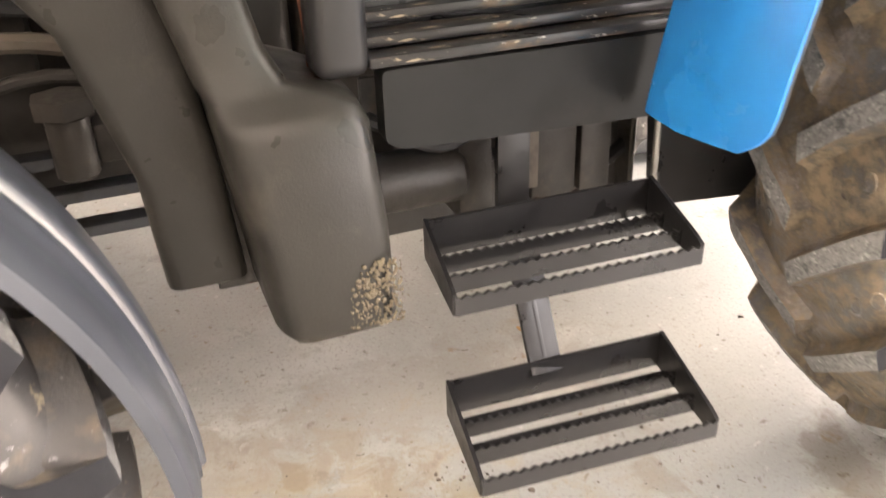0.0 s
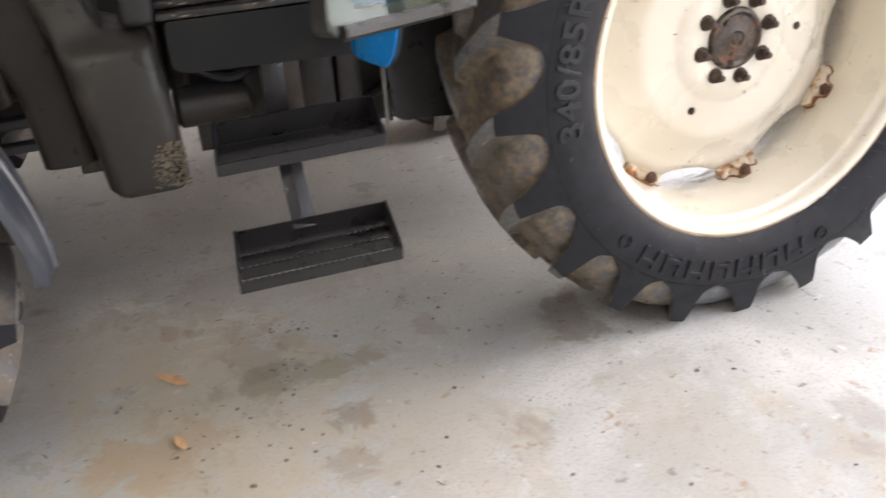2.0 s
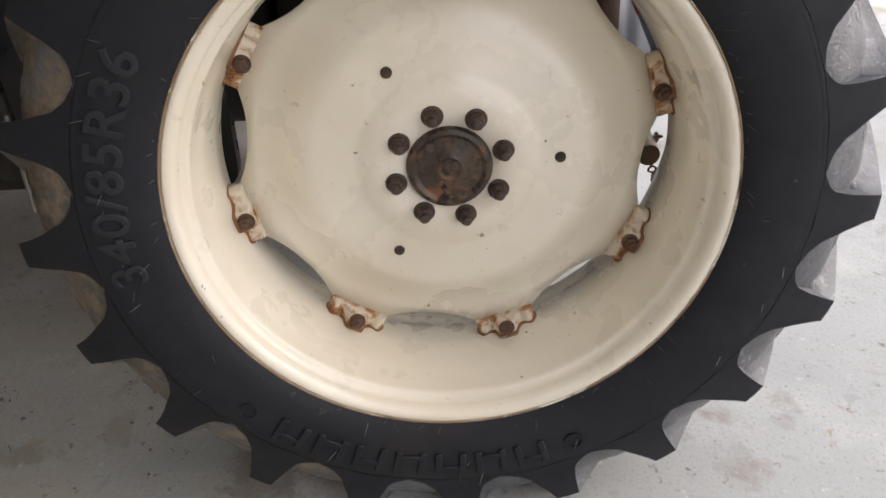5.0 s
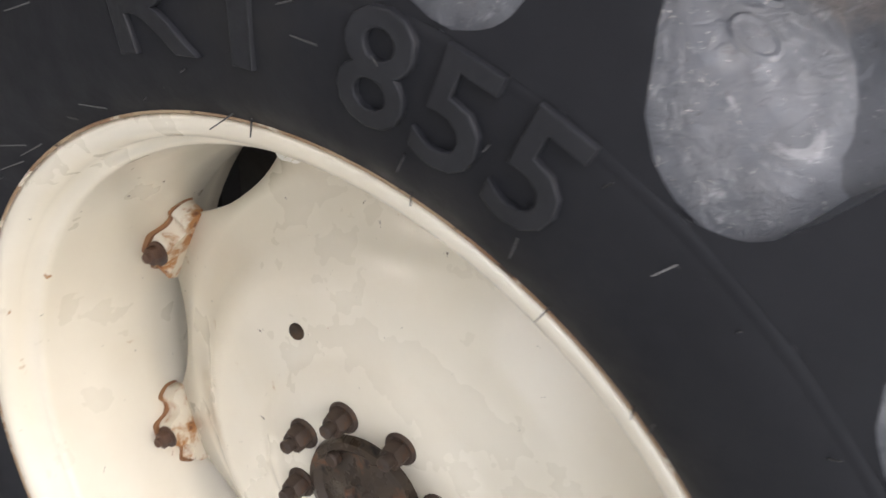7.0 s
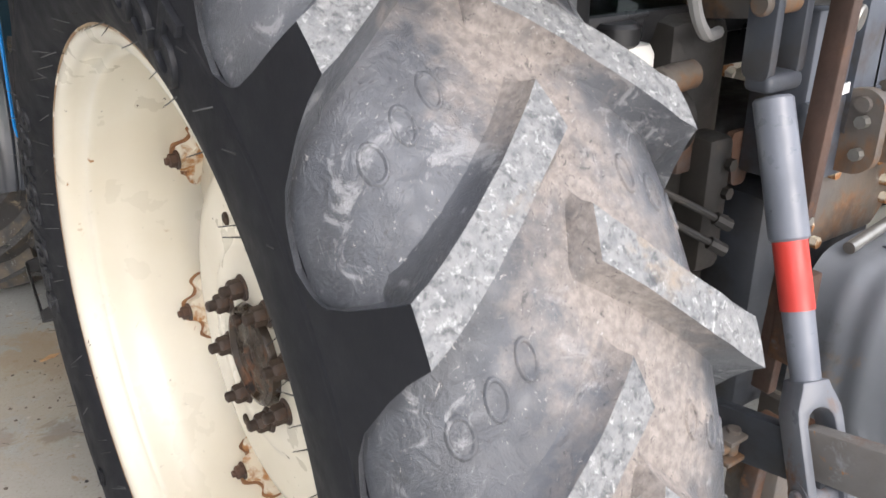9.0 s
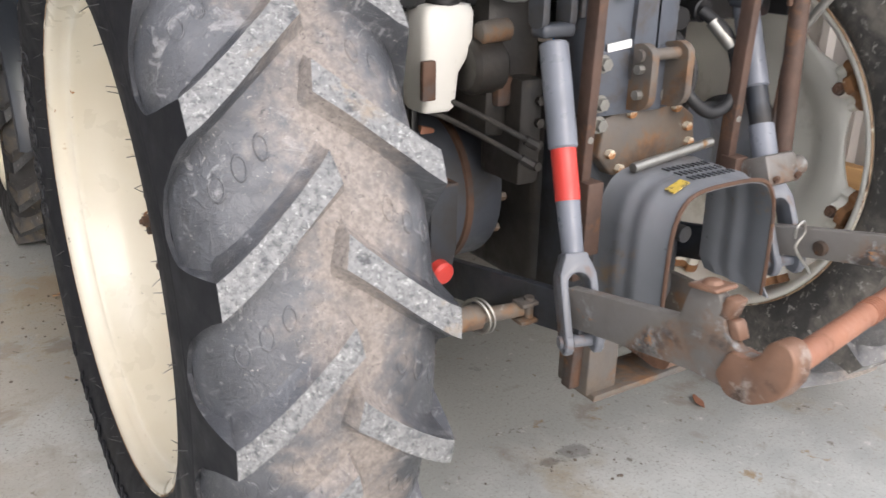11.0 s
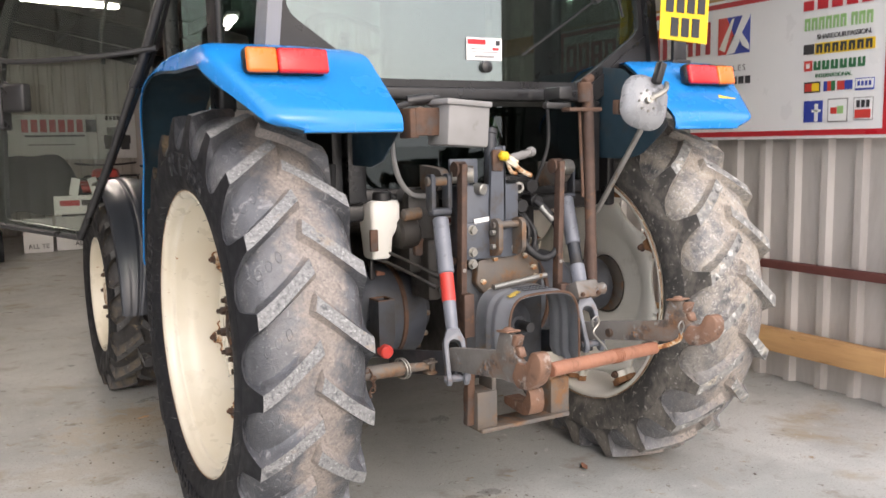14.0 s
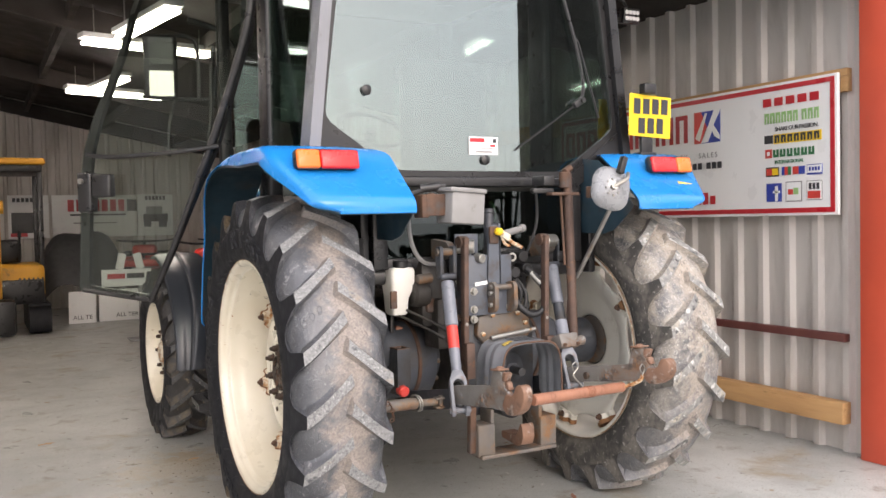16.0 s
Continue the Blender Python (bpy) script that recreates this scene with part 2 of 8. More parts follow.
STAINS = [
    (-0.70, 1.45, 0.50, 0.36, (0.40, 0.335, 0.225), 0.50),
    (-0.95, 0.95, 0.42, 0.22, (0.36, 0.315, 0.24), 0.40),
    (-0.30, 1.75, 0.28, 0.40, (0.34, 0.29, 0.22), 0.40),
    (-1.25, 0.45, 0.40, 0.16, (0.33, 0.30, 0.25), 0.40),
    (-0.62, 1.22, 0.05, 0.26, (0.19, 0.18, 0.115), 0.42),
    (-0.10, 1.20, 0.16, 0.50, (0.30, 0.28, 0.245), 0.45),
    (-1.55, -0.35, 0.45, 0.14, (0.35, 0.32, 0.27), 0.40),
    (-1.35, 0.05, 0.08, 0.05, (0.22, 0.19, 0.15), 0.45),
    (-0.79, 1.61, 0.11, 0.17, (0.33, 0.245, 0.15), 0.50),
    (-0.84, 1.14, 0.05, 0.06, (0.2, 0.165, 0.13), 0.43),
    (-0.57, 1.28, 0.03, 0.10, (0.16, 0.145, 0.11), 0.46),
    (-0.43, 1.20, 0.05, 0.06, (0.26, 0.23, 0.14), 0.37),
    (-0.25, 1.52, 0.05, 0.03, (0.28, 0.22, 0.14), 0.43),
    (-1.01, 1.19, 0.06, 0.06, (0.2, 0.165, 0.13), 0.37),
    (-0.68, 0.46, 0.12, 0.08, (0.15, 0.115, 0.075), 0.50),
    (-0.56, 0.83, 0.07, 0.04, (0.24, 0.2, 0.15), 0.37),
    (-0.83, 1.13, 0.06, 0.06, (0.22, 0.18, 0.13), 0.37),
    (0.19, -0.18, 0.05, 0.03, (0.06, 0.055, 0.05), 0.50),
    (0.11, -0.18, 0.03, 0.02, (0.07, 0.06, 0.055), 0.50),
    (-0.49, 1.32, 0.25, 0.08, (0.2, 0.16, 0.12), 0.31),
    (-1.61, 1.44, 0.12, 0.10, (0.3, 0.25, 0.18), 0.31),
]
stain_floor(M["concrete"], STAINS)
M["cladding"] = mat("cladding", (0.60, 0.56, 0.52), (0.53, 0.495, 0.46), 0.42, scale=1.5, layers=[((0.34, 0.305, 0.27), 0.63, 0.12, 2.2, 0.6), ((0.22, 0.19, 0.16), 0.72, 0.03, 9.0, 0.7)], bump=0.04, stretch=(1, 1, 0.25))
M["roofing"] = mat("roofing", (0.034, 0.026, 0.021), (0.022, 0.018, 0.016), 0.8, scale=1.2, bump=0.05)
M["timber"] = mat("timber", (0.50, 0.30, 0.13), (0.38, 0.21, 0.09), 0.65, scale=4, stretch=(6, 0.7, 6), bump=0.25, bscale=30, layers=[((0.2, 0.11, 0.05), 0.66, 0.05, 6, 0.7)])
M["rubber"] = mat("rubber", (0.0105, 0.0110, 0.0135), (0.016, 0.0168, 0.0200), 0.58, scale=6, bump=0.10, bscale=120, layers=[((0.022, 0.021, 0.020), 0.66, 0.10, 3.0, 0.75), ((0.07, 0.068, 0.065), 0.735, 0.01, 60.0, 0.8)])
M["lug_crest"] = mat("lug_crest", (0.29, 0.29, 0.285), (0.18, 0.185, 0.19), 0.8, scale=95, per_piece=1, bump=1.0, bscale=170, layers=[((0.10, 0.103, 0.106), 0.58, 0.07, 125, 0.6), ((0.44, 0.44, 0.43), 0.61, 0.05, 130, 0.75), ((0.08, 0.083, 0.09), 0.62, 0.05, 32, 0.6), ((0.30, 0.25, 0.20), 0.66, 0.05, 9, 0.9)])
M["lug_mud"] = mat("lug_mud", (0.15, 0.152, 0.15), (0.30, 0.295, 0.28), 0.8, scale=45, per_piece=1, bump=0.9, bscale=70, layers=[((0.40, 0.36, 0.295), 0.60, 0.06, 11, 0.8), ((0.50, 0.50, 0.48), 0.60, 0.03, 34, 0.75), ((0.05, 0.05, 0.052), 0.60, 0.05, 26, 0.65)])
M["tread_floor"] = mat("tread_floor", (0.20, 0.165, 0.135), (0.13, 0.112, 0.098), 0.85, scale=10, bump=0.6, bscale=60, layers=[((0.05, 0.05, 0.05), 0.62, 0.05, 8, 0.6), ((0.33, 0.28, 0.23), 0.64, 0.03, 34, 0.9)])
M["valley"] = valley_mat("valley")
M["hair_rubber"] = mat("hair_rubber", (0.06, 0.06, 0.06), (0.04, 0.04, 0.04), 0.5, bump=0.0)
M["grimy"] = mat("grimy", (0.020, 0.018, 0.016), (0.034, 0.029, 0.024), 0.5, scale=9, bump=0.3, layers=[((0.085, 0.064, 0.045), 0.66, 0.05, 7, 0.75), ((0.010, 0.010, 0.009), 0.60, 0.06, 4, 0.4)])
M["bracketbrown"] = mat("bracketbrown", (0.12, 0.098, 0.075), (0.085, 0.07, 0.056), 0.5, metal=0.1, scale=12, bump=0.25, layers=[((0.05, 0.042, 0.035), 0.60, 0.06, 9, 0.7)])
M["scraped"] = mat("scraped", (0.014, 0.014, 0.015), (0.022, 0.022, 0.022), 0.35, scale=6, stretch=(1, 0.25, 1), bump=0.1, layers=[((0.13, 0.09, 0.055), 0.59, 0.05, 24, 0.8), ((0.34, 0.28, 0.20), 0.63, 0.015, 70, 0.7), ((0.55, 0.52, 0.47), 0.66, 0.01, 110, 0.6)])
M["axlegrey"] = mat("axlegrey", (0.066, 0.073, 0.088), (0.044, 0.049, 0.059), 0.45, scale=5, bump=0.15, layers=[((0.045, 0.040, 0.036), 0.60, 0.08, 4, 0.6), ((0.12, 0.075, 0.045), 0.70, 0.03, 9, 0.9)])
M["lugrust"] = mat("lugrust", (0.30, 0.145, 0.06), (0.17, 0.080, 0.038), 0.8, scale=30, bump=0.6, layers=[((0.52, 0.42, 0.28), 0.64, 0.04, 30, 0.6)])
M["postgrey"] = mat("postgrey", (0.21, 0.215, 0.235), (0.18, 0.185, 0.20), 0.4, scale=3, bump=0.05, layers=[((0.08, 0.075, 0.07), 0.68, 0.08, 5, 0.6)])
M["rubber_dusty"] = mat("rubber_dusty", (0.046, 0.044, 0.042), (0.082, 0.077, 0.070), 0.72, scale=7, bump=0.5, layers=[((0.20, 0.18, 0.155), 0.56, 0.09, 8.0, 0.85), ((0.34, 0.32, 0.29), 0.62, 0.03, 42.0, 0.85), ((0.018, 0.018, 0.018), 0.62, 0.06, 4.0, 0.5)])
M["front_valley"] = mat("front_valley", (0.030, 0.029, 0.030), (0.055, 0.052, 0.050), 0.55, scale=7, bump=0.35, bscale=60, layers=[((0.12, 0.098, 0.070), 0.57, 0.08, 7, 0.8), ((0.24, 0.20, 0.14), 0.66, 0.04, 22, 0.9), ((0.20, 0.20, 0.20), 0.66, 0.02, 50, 0.7)])
M["front_crest"] = mat("front_crest", (0.10, 0.10, 0.10), (0.055, 0.056, 0.058), 0.75, scale=60, per_piece=1, bump=0.8, bscale=140, layers=[((0.26, 0.245, 0.22), 0.62, 0.04, 60, 0.8), ((0.02, 0.02, 0.02), 0.62, 0.05, 20, 0.6)])
M["guardsteel"] = mat("guardsteel", (0.215, 0.225, 0.242), (0.165, 0.173, 0.188), 0.42, metal=0.1, scale=6, bump=0.12, layers=[((0.30, 0.21, 0.13), 0.64, 0.06, 7, 0.7), ((0.17, 0.09, 0.045), 0.69, 0.03, 13, 0.9), ((0.10, 0.094, 0.088), 0.66, 0.05, 5, 0.6)])
M["cream"] = mat("cream", (0.76, 0.71, 0.59), (0.69, 0.64, 0.52), 0.30, scale=2.5, bump=0.03, coat=0.5,
                 layers=[((0.66, 0.59, 0.45), 0.64, 0.25, 3.0, 0.36), ((0.42, 0.27, 0.13), 0.715, 0.03, 12, 0.7), ((0.36, 0.19, 0.08), 0.705, 0.012, 26, 0.8), ((0.075, 0.045, 0.028), 0.690, 0.010, 46, 0.85)])
M["cream_rust"] = mat("cream_rust", (0.70, 0.64, 0.52), (0.62, 0.53, 0.39), 0.5, scale=14, layers=[((0.40, 0.19, 0.07), 0.52, 0.05, 26, 0.85), (RUST, 0.61, 0.04, 32, 0.9)], bump=0.3)
M["flange_rust"] = mat("flange_rust", (0.40, 0.30, 0.19), (0.20, 0.10, 0.05), 0.7, scale=9, bump=0.6, layers=[((0.66, 0.60, 0.48), 0.60, 0.03, 14, 0.5), ((0.06, 0.04, 0.03), 0.62, 0.03, 30, 0.9)])
M["cream_old"] = mat("cream_old", (0.76, 0.73, 0.65), (0.68, 0.65, 0.57), 0.45, scale=4, layers=[((0.48, 0.44, 0.36), 0.66, 0.09, 6, 0.7), (RUST, 0.75, 0.02, 18, 0.9)])
M["nut"] = mat("nut", (0.055, 0.042, 0.035), (0.085, 0.055, 0.038), 0.6, metal=0.4, scale=40, bump=0.4, layers=[((0.14, 0.065, 0.03), 0.62, 0.06, 60, 0.9)])
M["hub"] = mat("hub", (0.034, 0.026, 0.021), (0.080, 0.055, 0.034), 0.30, metal=0.3, scale=12, bump=0.25, layers=[((0.18, 0.085, 0.045), 0.58, 0.05, 16, 0.8), ((0.014, 0.012, 0.011), 0.60, 0.04, 24, 0.8)])
M["blue"] = mat("blue", (0.005, 0.205, 0.575), (0.007, 0.22, 0.60), 0.26, scale=2, rvar=0.05, bump=0.015, coat=0.18, layers=[((0.02, 0.24, 0.55), 0.70, 0.05, 9, 0.45), ((0.20, 0.24, 0.26), 0.76, 0.01, 45, 0.7)])
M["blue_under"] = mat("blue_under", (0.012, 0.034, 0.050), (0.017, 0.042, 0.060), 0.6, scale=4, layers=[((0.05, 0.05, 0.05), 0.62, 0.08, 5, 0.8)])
M["black"] = mat("black", (0.011, 0.011, 0.012), (0.018, 0.0175, 0.018), 0.36, scale=4, bump=0.06, layers=[((0.05, 0.047, 0.044), 0.70, 0.07, 7, 0.7), ((0.22, 0.20, 0.17), 0.745, 0.01, 42, 0.8)])
M["charcoal"] = mat("charcoal", (0.032, 0.032, 0.033), (0.024, 0.024, 0.025), 0.38, scale=5, bump=0.08, bscale=200, layers=[((0.048, 0.045, 0.040), 0.64, 0.12, 3, 0.55), ((0.14, 0.115, 0.075), 0.755, 0.012, 26, 0.9)])
M["plastic"] = mat("plastic", (0.033, 0.031, 0.027), (0.025, 0.0235, 0.021), 0.38, scale=4, bump=0.12, bscale=260, layers=[((0.070, 0.062, 0.050), 0.68, 0.10, 3.5, 0.55), ((0.14, 0.12, 0.09), 0.74, 0.012, 40, 0.8)])
M["plastic_mud"] = mat("plastic_mud", (0.17, 0.14, 0.092), (0.11, 0.092, 0.068), 0.9, scale=30, bump=0.8, bscale=70)
M["sillblack"] = mat("sillblack", (0.014, 0.015, 0.0148), (0.020, 0.0205, 0.020), 0.42, scale=5, bump=0.08, bscale=200, layers=[((0.035, 0.033, 0.030), 0.66, 0.10, 3, 0.6), ((0.10, 0.085, 0.06), 0.755, 0.012, 26, 0.9)])
M["hole"] = mat("hole", (0.008, 0.007, 0.006), (0.07, 0.04, 0.02), 0.9, scale=60, bump=0.0)
M["castgrey"] = mat("castgrey", (0.046, 0.052, 0.063), (0.026, 0.029, 0.034), 0.5, scale=6, bump=0.2, layers=[((0.026, 0.023, 0.020), 0.55, 0.09, 5, 0.6), ((0.12, 0.070, 0.042), 0.68, 0.04, 9, 0.9)])
M["bluegrey"] = mat("bluegrey", (0.105, 0.118, 0.142), (0.070, 0.079, 0.097), 0.42, scale=5, bump=0.08, layers=[((0.07, 0.058, 0.048), 0.60, 0.07, 7, 0.7), ((0.17, 0.085, 0.042), 0.69, 0.03, 12, 0.9)])
M["rodblue"] = mat("rodblue", (0.205, 0.220, 0.255), (0.150, 0.162, 0.190), 0.36, scale=7, bump=0.08, layers=[((0.62, 0.61, 0.56), 0.74, 0.012, 16, 0.5), ((0.15, 0.095, 0.06), 0.69, 0.04, 12, 0.8)])
M["rust"] = mat("rust", (0.135, 0.072, 0.044), (0.080, 0.046, 0.032), 0.75, metal=0.15, scale=14, bump=0.45, layers=[((0.075, 0.066, 0.062), 0.60, 0.07, 9, 0.6), ((0.24, 0.125, 0.065), 0.68, 0.04, 22, 0.9)])
M["darkrust"] = mat("darkrust", (0.105, 0.062, 0.045), (0.066, 0.042, 0.033), 0.6, metal=0.2, scale=14, bump=0.4, layers=[((0.17, 0.09, 0.05), 0.62, 0.05, 11, 0.9), ((0.13, 0.125, 0.12), 0.71, 0.03, 17, 0.5)])
M["letter"] = mat("letter", (0.0125, 0.0132, 0.0160), (0.019, 0.020, 0.0235), 0.54, scale=20, bump=0.08)
M["guard_grey"] = mat("guard_grey", (0.034, 0.039, 0.049), (0.028, 0.032, 0.040), 0.33, scale=4, rvar=0.05, bump=0.03, coat=0.2, layers=[((0.12, 0.112, 0.10), 0.70, 0.06, 5, 0.5)])
M["rustpaint"] = mat("rustpaint", (0.12, 0.115, 0.11), (0.155, 0.115, 0.080), 0.55, metal=0.1, scale=10, bump=0.35, layers=[((0.22, 0.115, 0.055), 0.56, 0.06, 8, 0.85), ((0.055, 0.048, 0.043), 0.60, 0.06, 5, 0.6), ((0.30, 0.29, 0.27), 0.70, 0.03, 15, 0.5)])
M["linkpaint"] = mat("linkpaint", (0.185, 0.175, 0.165), (0.135, 0.118, 0.10), 0.5, metal=0.15, scale=9, bump=0.35, layers=[((0.19, 0.10, 0.052), 0.58, 0.08, 6, 0.85), ((0.30, 0.31, 0.31), 0.61, 0.04, 13, 0.6), ((0.06, 0.050, 0.044), 0.60, 0.05, 8, 0.75), ((0.36, 0.18, 0.08), 0.68, 0.03, 22, 0.85)])
M["forkgrey"] = mat("forkgrey", (0.165, 0.175, 0.195), (0.125, 0.132, 0.15), 0.4, scale=8, bump=0.15, layers=[((0.34, 0.34, 0.33), 0.66, 0.03, 22, 0.6), ((0.17, 0.095, 0.055), 0.60, 0.05, 11, 0.85)])
M["hookrust"] = mat("hookrust", (0.25, 0.135, 0.085), (0.17, 0.10, 0.07), 0.5, metal=0.25, scale=16, bump=0.4, layers=[((0.36, 0.30, 0.26), 0.62, 0.05, 20, 0.4), ((0.09, 0.06, 0.045), 0.63, 0.05, 12, 0.8)])
M["leaf"] = mat("leaf", (0.62, 0.40, 0.22), (0.48, 0.27, 0.13), 0.7, scale=30, bump=0.5, layers=[((0.25, 0.13, 0.06), 0.64, 0.05, 40, 0.8)])
M["orangerust"] = mat("orangerust", (0.36, 0.165, 0.10), (0.28, 0.125, 0.078), 0.6, metal=0.1, scale=12, bump=0.25, layers=[((0.22, 0.11, 0.065), 0.62, 0.06, 13, 0.9), ((0.50, 0.36, 0.27), 0.72, 0.02, 24, 0.6)])
M["red"] = mat("red", (0.62, 0.055, 0.04), (0.53, 0.05, 0.04), 0.4, scale=6, bump=0.05)
M["redpost"] = mat("redpost", (0.66, 0.095, 0.045), (0.58, 0.085, 0.045), 0.5, scale=2, bump=0.05, layers=[((0.45, 0.14, 0.08), 0.70, 0.05, 7, 0.7)])
M["rail"] = mat("rail", (0.085, 0.022, 0.02), (0.11, 0.035, 0.026), 0.6, scale=3)
M["zinc"] = mat("zinc", (0.40, 0.39, 0.36), (0.29, 0.28, 0.255), 0.42, metal=0.8, scale=20, bump=0.15, layers=[((0.30, 0.18, 0.09), 0.67, 0.05, 18, 0.8)])
M["white_plastic"] = mat("white_plastic", (0.76, 0.75, 0.70), (0.66, 0.65, 0.60), 0.4, scale=5, bump=0.03, layers=[((0.45, 0.36, 0.27), 0.71, 0.06, 9, 0.6)])
M["grey_plastic"] = mat("grey_plastic", (0.27, 0.265, 0.26), (0.22, 0.215, 0.21), 0.6, scale=6, bump=0.10, layers=[((0.14, 0.12, 0.11), 0.66, 0.06, 8, 0.8)])
M["hose"] = mat("hose", (0.014, 0.0145, 0.016), (0.022, 0.022, 0.023), 0.58, scale=10, bump=0.1, layers=[((0.06, 0.055, 0.05), 0.68, 0.05, 8, 0.8)])
M["white"] = mat("white", (0.80, 0.80, 0.79), (0.76, 0.76, 0.75), 0.35, scale=2, bump=0.0)
M["signred"] = mat("signred", (0.50, 0.022, 0.03), (0.46, 0.02, 0.028), 0.35, scale=2, bump=0.0)
M["darkred"] = mat("darkred", (0.34, 0.016, 0.022), (0.31, 0.015, 0.02), 0.35, scale=2, bump=0.0)
M["ink"] = mat("ink", (0.03, 0.03, 0.035), (0.035, 0.035, 0.04), 0.4, scale=2, bump=0.0)
M["signblue"] = mat("signblue", (0.03, 0.05, 0.30), (0.03, 0.06, 0.33), 0.35, scale=2, bump=0.0)
M["signgreen"] = mat("signgreen", (0.30, 0.50, 0.20), (0.28, 0.47, 0.19), 0.4, scale=2, bump=0.0)
M["darkgreen"] = mat("darkgreen", (0.03, 0.16, 0.06), (0.03, 0.14, 0.06), 0.4, scale=2, bump=0.0)
M["yellow"] = mat("yellow", (0.80, 0.55, 0.02), (0.76, 0.50, 0.02), 0.4, scale=3, bump=0.02)
M["old_yellow"] = mat("old_yellow", (0.62, 0.44, 0.07), (0.50, 0.36, 0.08), 0.5, scale=40, bump=0.05, layers=[((0.10, 0.085, 0.05), 0.58, 0.04, 60, 0.8)])
M["machine_yellow"] = mat("machine_yellow", (0.72, 0.36, 0.03), (0.62, 0.30, 0.03), 0.45, scale=3, bump=0.05, layers=[((0.16, 0.10, 0.05), 0.66, 0.06, 5, 0.7)])
M["copper"] = mat("copper", (0.34, 0.13, 0.07), (0.26, 0.10, 0.06), 0.5, metal=0.3, scale=12, bump=0.2)
M["orange_lens"] = mat("orange_lens", (0.80, 0.17, 0.012), (0.74, 0.15, 0.012), 0.3, scale=3, bump=0.12, bscale=300, coat=0.15)
M["red_lens"] = mat("red_lens", (0.68, 0.012, 0.014), (0.58, 0.010, 0.012), 0.3, scale=3, bump=0.12, bscale=300, coat=0.15)
M["mirror_back"] = mat("mirror_back", (0.30, 0.305, 0.315), (0.23, 0.235, 0.245), 0.30, metal=0.3, scale=9, bump=0.10, layers=[((0.20, 0.17, 0.14), 0.68, 0.05, 12, 0.7)])
M["tarp"] = mat("tarp", (0.035, 0.035, 0.037), (0.05, 0.05, 0.05), 0.7, scale=4, bump=0.3, bscale=9)
M["glass"] = glass_mat("glass", (0.62, 0.69, 0.67), gloss=0.155)
M["dark_glass"] = glass_mat("dark_glass", (0.50, 0.58, 0.53))
M["green_glass"] = glass_mat("green_glass", (0.22, 0.28, 0.25))
M["door_glass"] = glass_mat("door_glass", (0.80, 0.84, 0.80), gloss=0.07)
M["tube"] = glow_mat("tube", (1.0, 0.92, 0.82), 16.0)
for k_, v_ in (("sillblack", 0.15), ("plastic", 0.28), ("rubber", 0.23), ("letter", 0.34), ("valley", 0.95)):
    M[k_].node_tree.nodes["Principled BSDF"].inputs["Specular IOR Level"].default_value = v_
M["dark_mirror"] = mat("dark_mirror", (0.06, 0.065, 0.07), (0.05, 0.055, 0.06), 0.12, rvar=0.0, bump=0.0)
M["mirror"] = mat("mirror", (0.8, 0.8, 0.8), (0.78, 0.78, 0.78), 0.03, metal=1.0, rvar=0.0, bump=0.0)


# ---------------------------------------------------------------- mesh tools
def rot_to(d):
    return Vector(d).normalized().to_track_quat("Z", "Y").to_matrix().to_4x4()


def add_box(bm, c, s, rot=None, bevel=0.0, seg=2):
    t = bmesh.new()
    bmesh.ops.create_cube(t, size=1.0)
    bmesh.ops.scale(t, vec=s, verts=t.verts)
    if bevel:
        bmesh.ops.bevel(t, geom=t.edges[:], offset=min(bevel, 0.45 * min(s)), segments=seg, affect="EDGES", profile=0.5)
    m = Matrix.Translation(c) @ (rot.to_4x4() if rot else Matrix.Identity(4))
    return merge(bm, t, m)


def merge(bm, t, m=None):
    if m:
        bmesh.ops.transform(t, matrix=m, verts=t.verts)
    vs = [bm.verts.new(v.co) for v in t.verts]
    t.verts.index_update()
    for f in t.faces:
        try:
            nf = bm.faces.new([vs[v.index] for v in f.verts])
            nf.smooth, nf.material_index = f.smooth, f.material_index
        except ValueError:
            pass
    t.free()
    return bm


def add_cyl(bm, p0, p1, r0, r1=None, seg=20, bevel=0.0):
    r1 = r0 if r1 is None else r1
    p0, p1 = Vector(p0), Vector(p1)
    h = (p1 - p0).length
    b = min(bevel, 0.4 * h, 0.6 * min(r0, r1))
    prof = [(0, 0), (r0 - b, 0), (r0, b), (r1, h - b), (r1 - b, h), (0, h)] if b else [(0, 0), (r0, 0), (r1, h), (0, h)]
    return add_lathe(bm, prof, Matrix.Translation(p0) @ rot_to(p1 - p0), seg)


def add_lathe(bm, prof, m=None, seg=32, smooth=True, spin=1.0):
    """prof: (radius, height) pairs turned about z."""
    t = bmesh.new()
    rings = []
    full = spin >= 1.0
    cnt = seg if full else seg + 1
    for r, h in prof:
        if r < 1e-6:
            rings.append([t.verts.new((0, 0, h))])
        else:
            rings.append([t.verts.new((r * math.cos(2 * math.pi * spin * i / seg), r * math.sin(2 * math.pi * spin * i / seg), h)) for i in range(cnt)])
    for a, b in zip(rings, rings[1:]):
        for i in range(seg):
            j = (i + 1) % seg if full else i + 1
            q = [a[i % len(a)], a[j % len(a)], b[j % len(b)], b[i % len(b)]]
            u = list(dict.fromkeys(q))
            if len(u) > 2:
                t.faces.new(u).smooth = smooth
    return merge(bm, t, m)


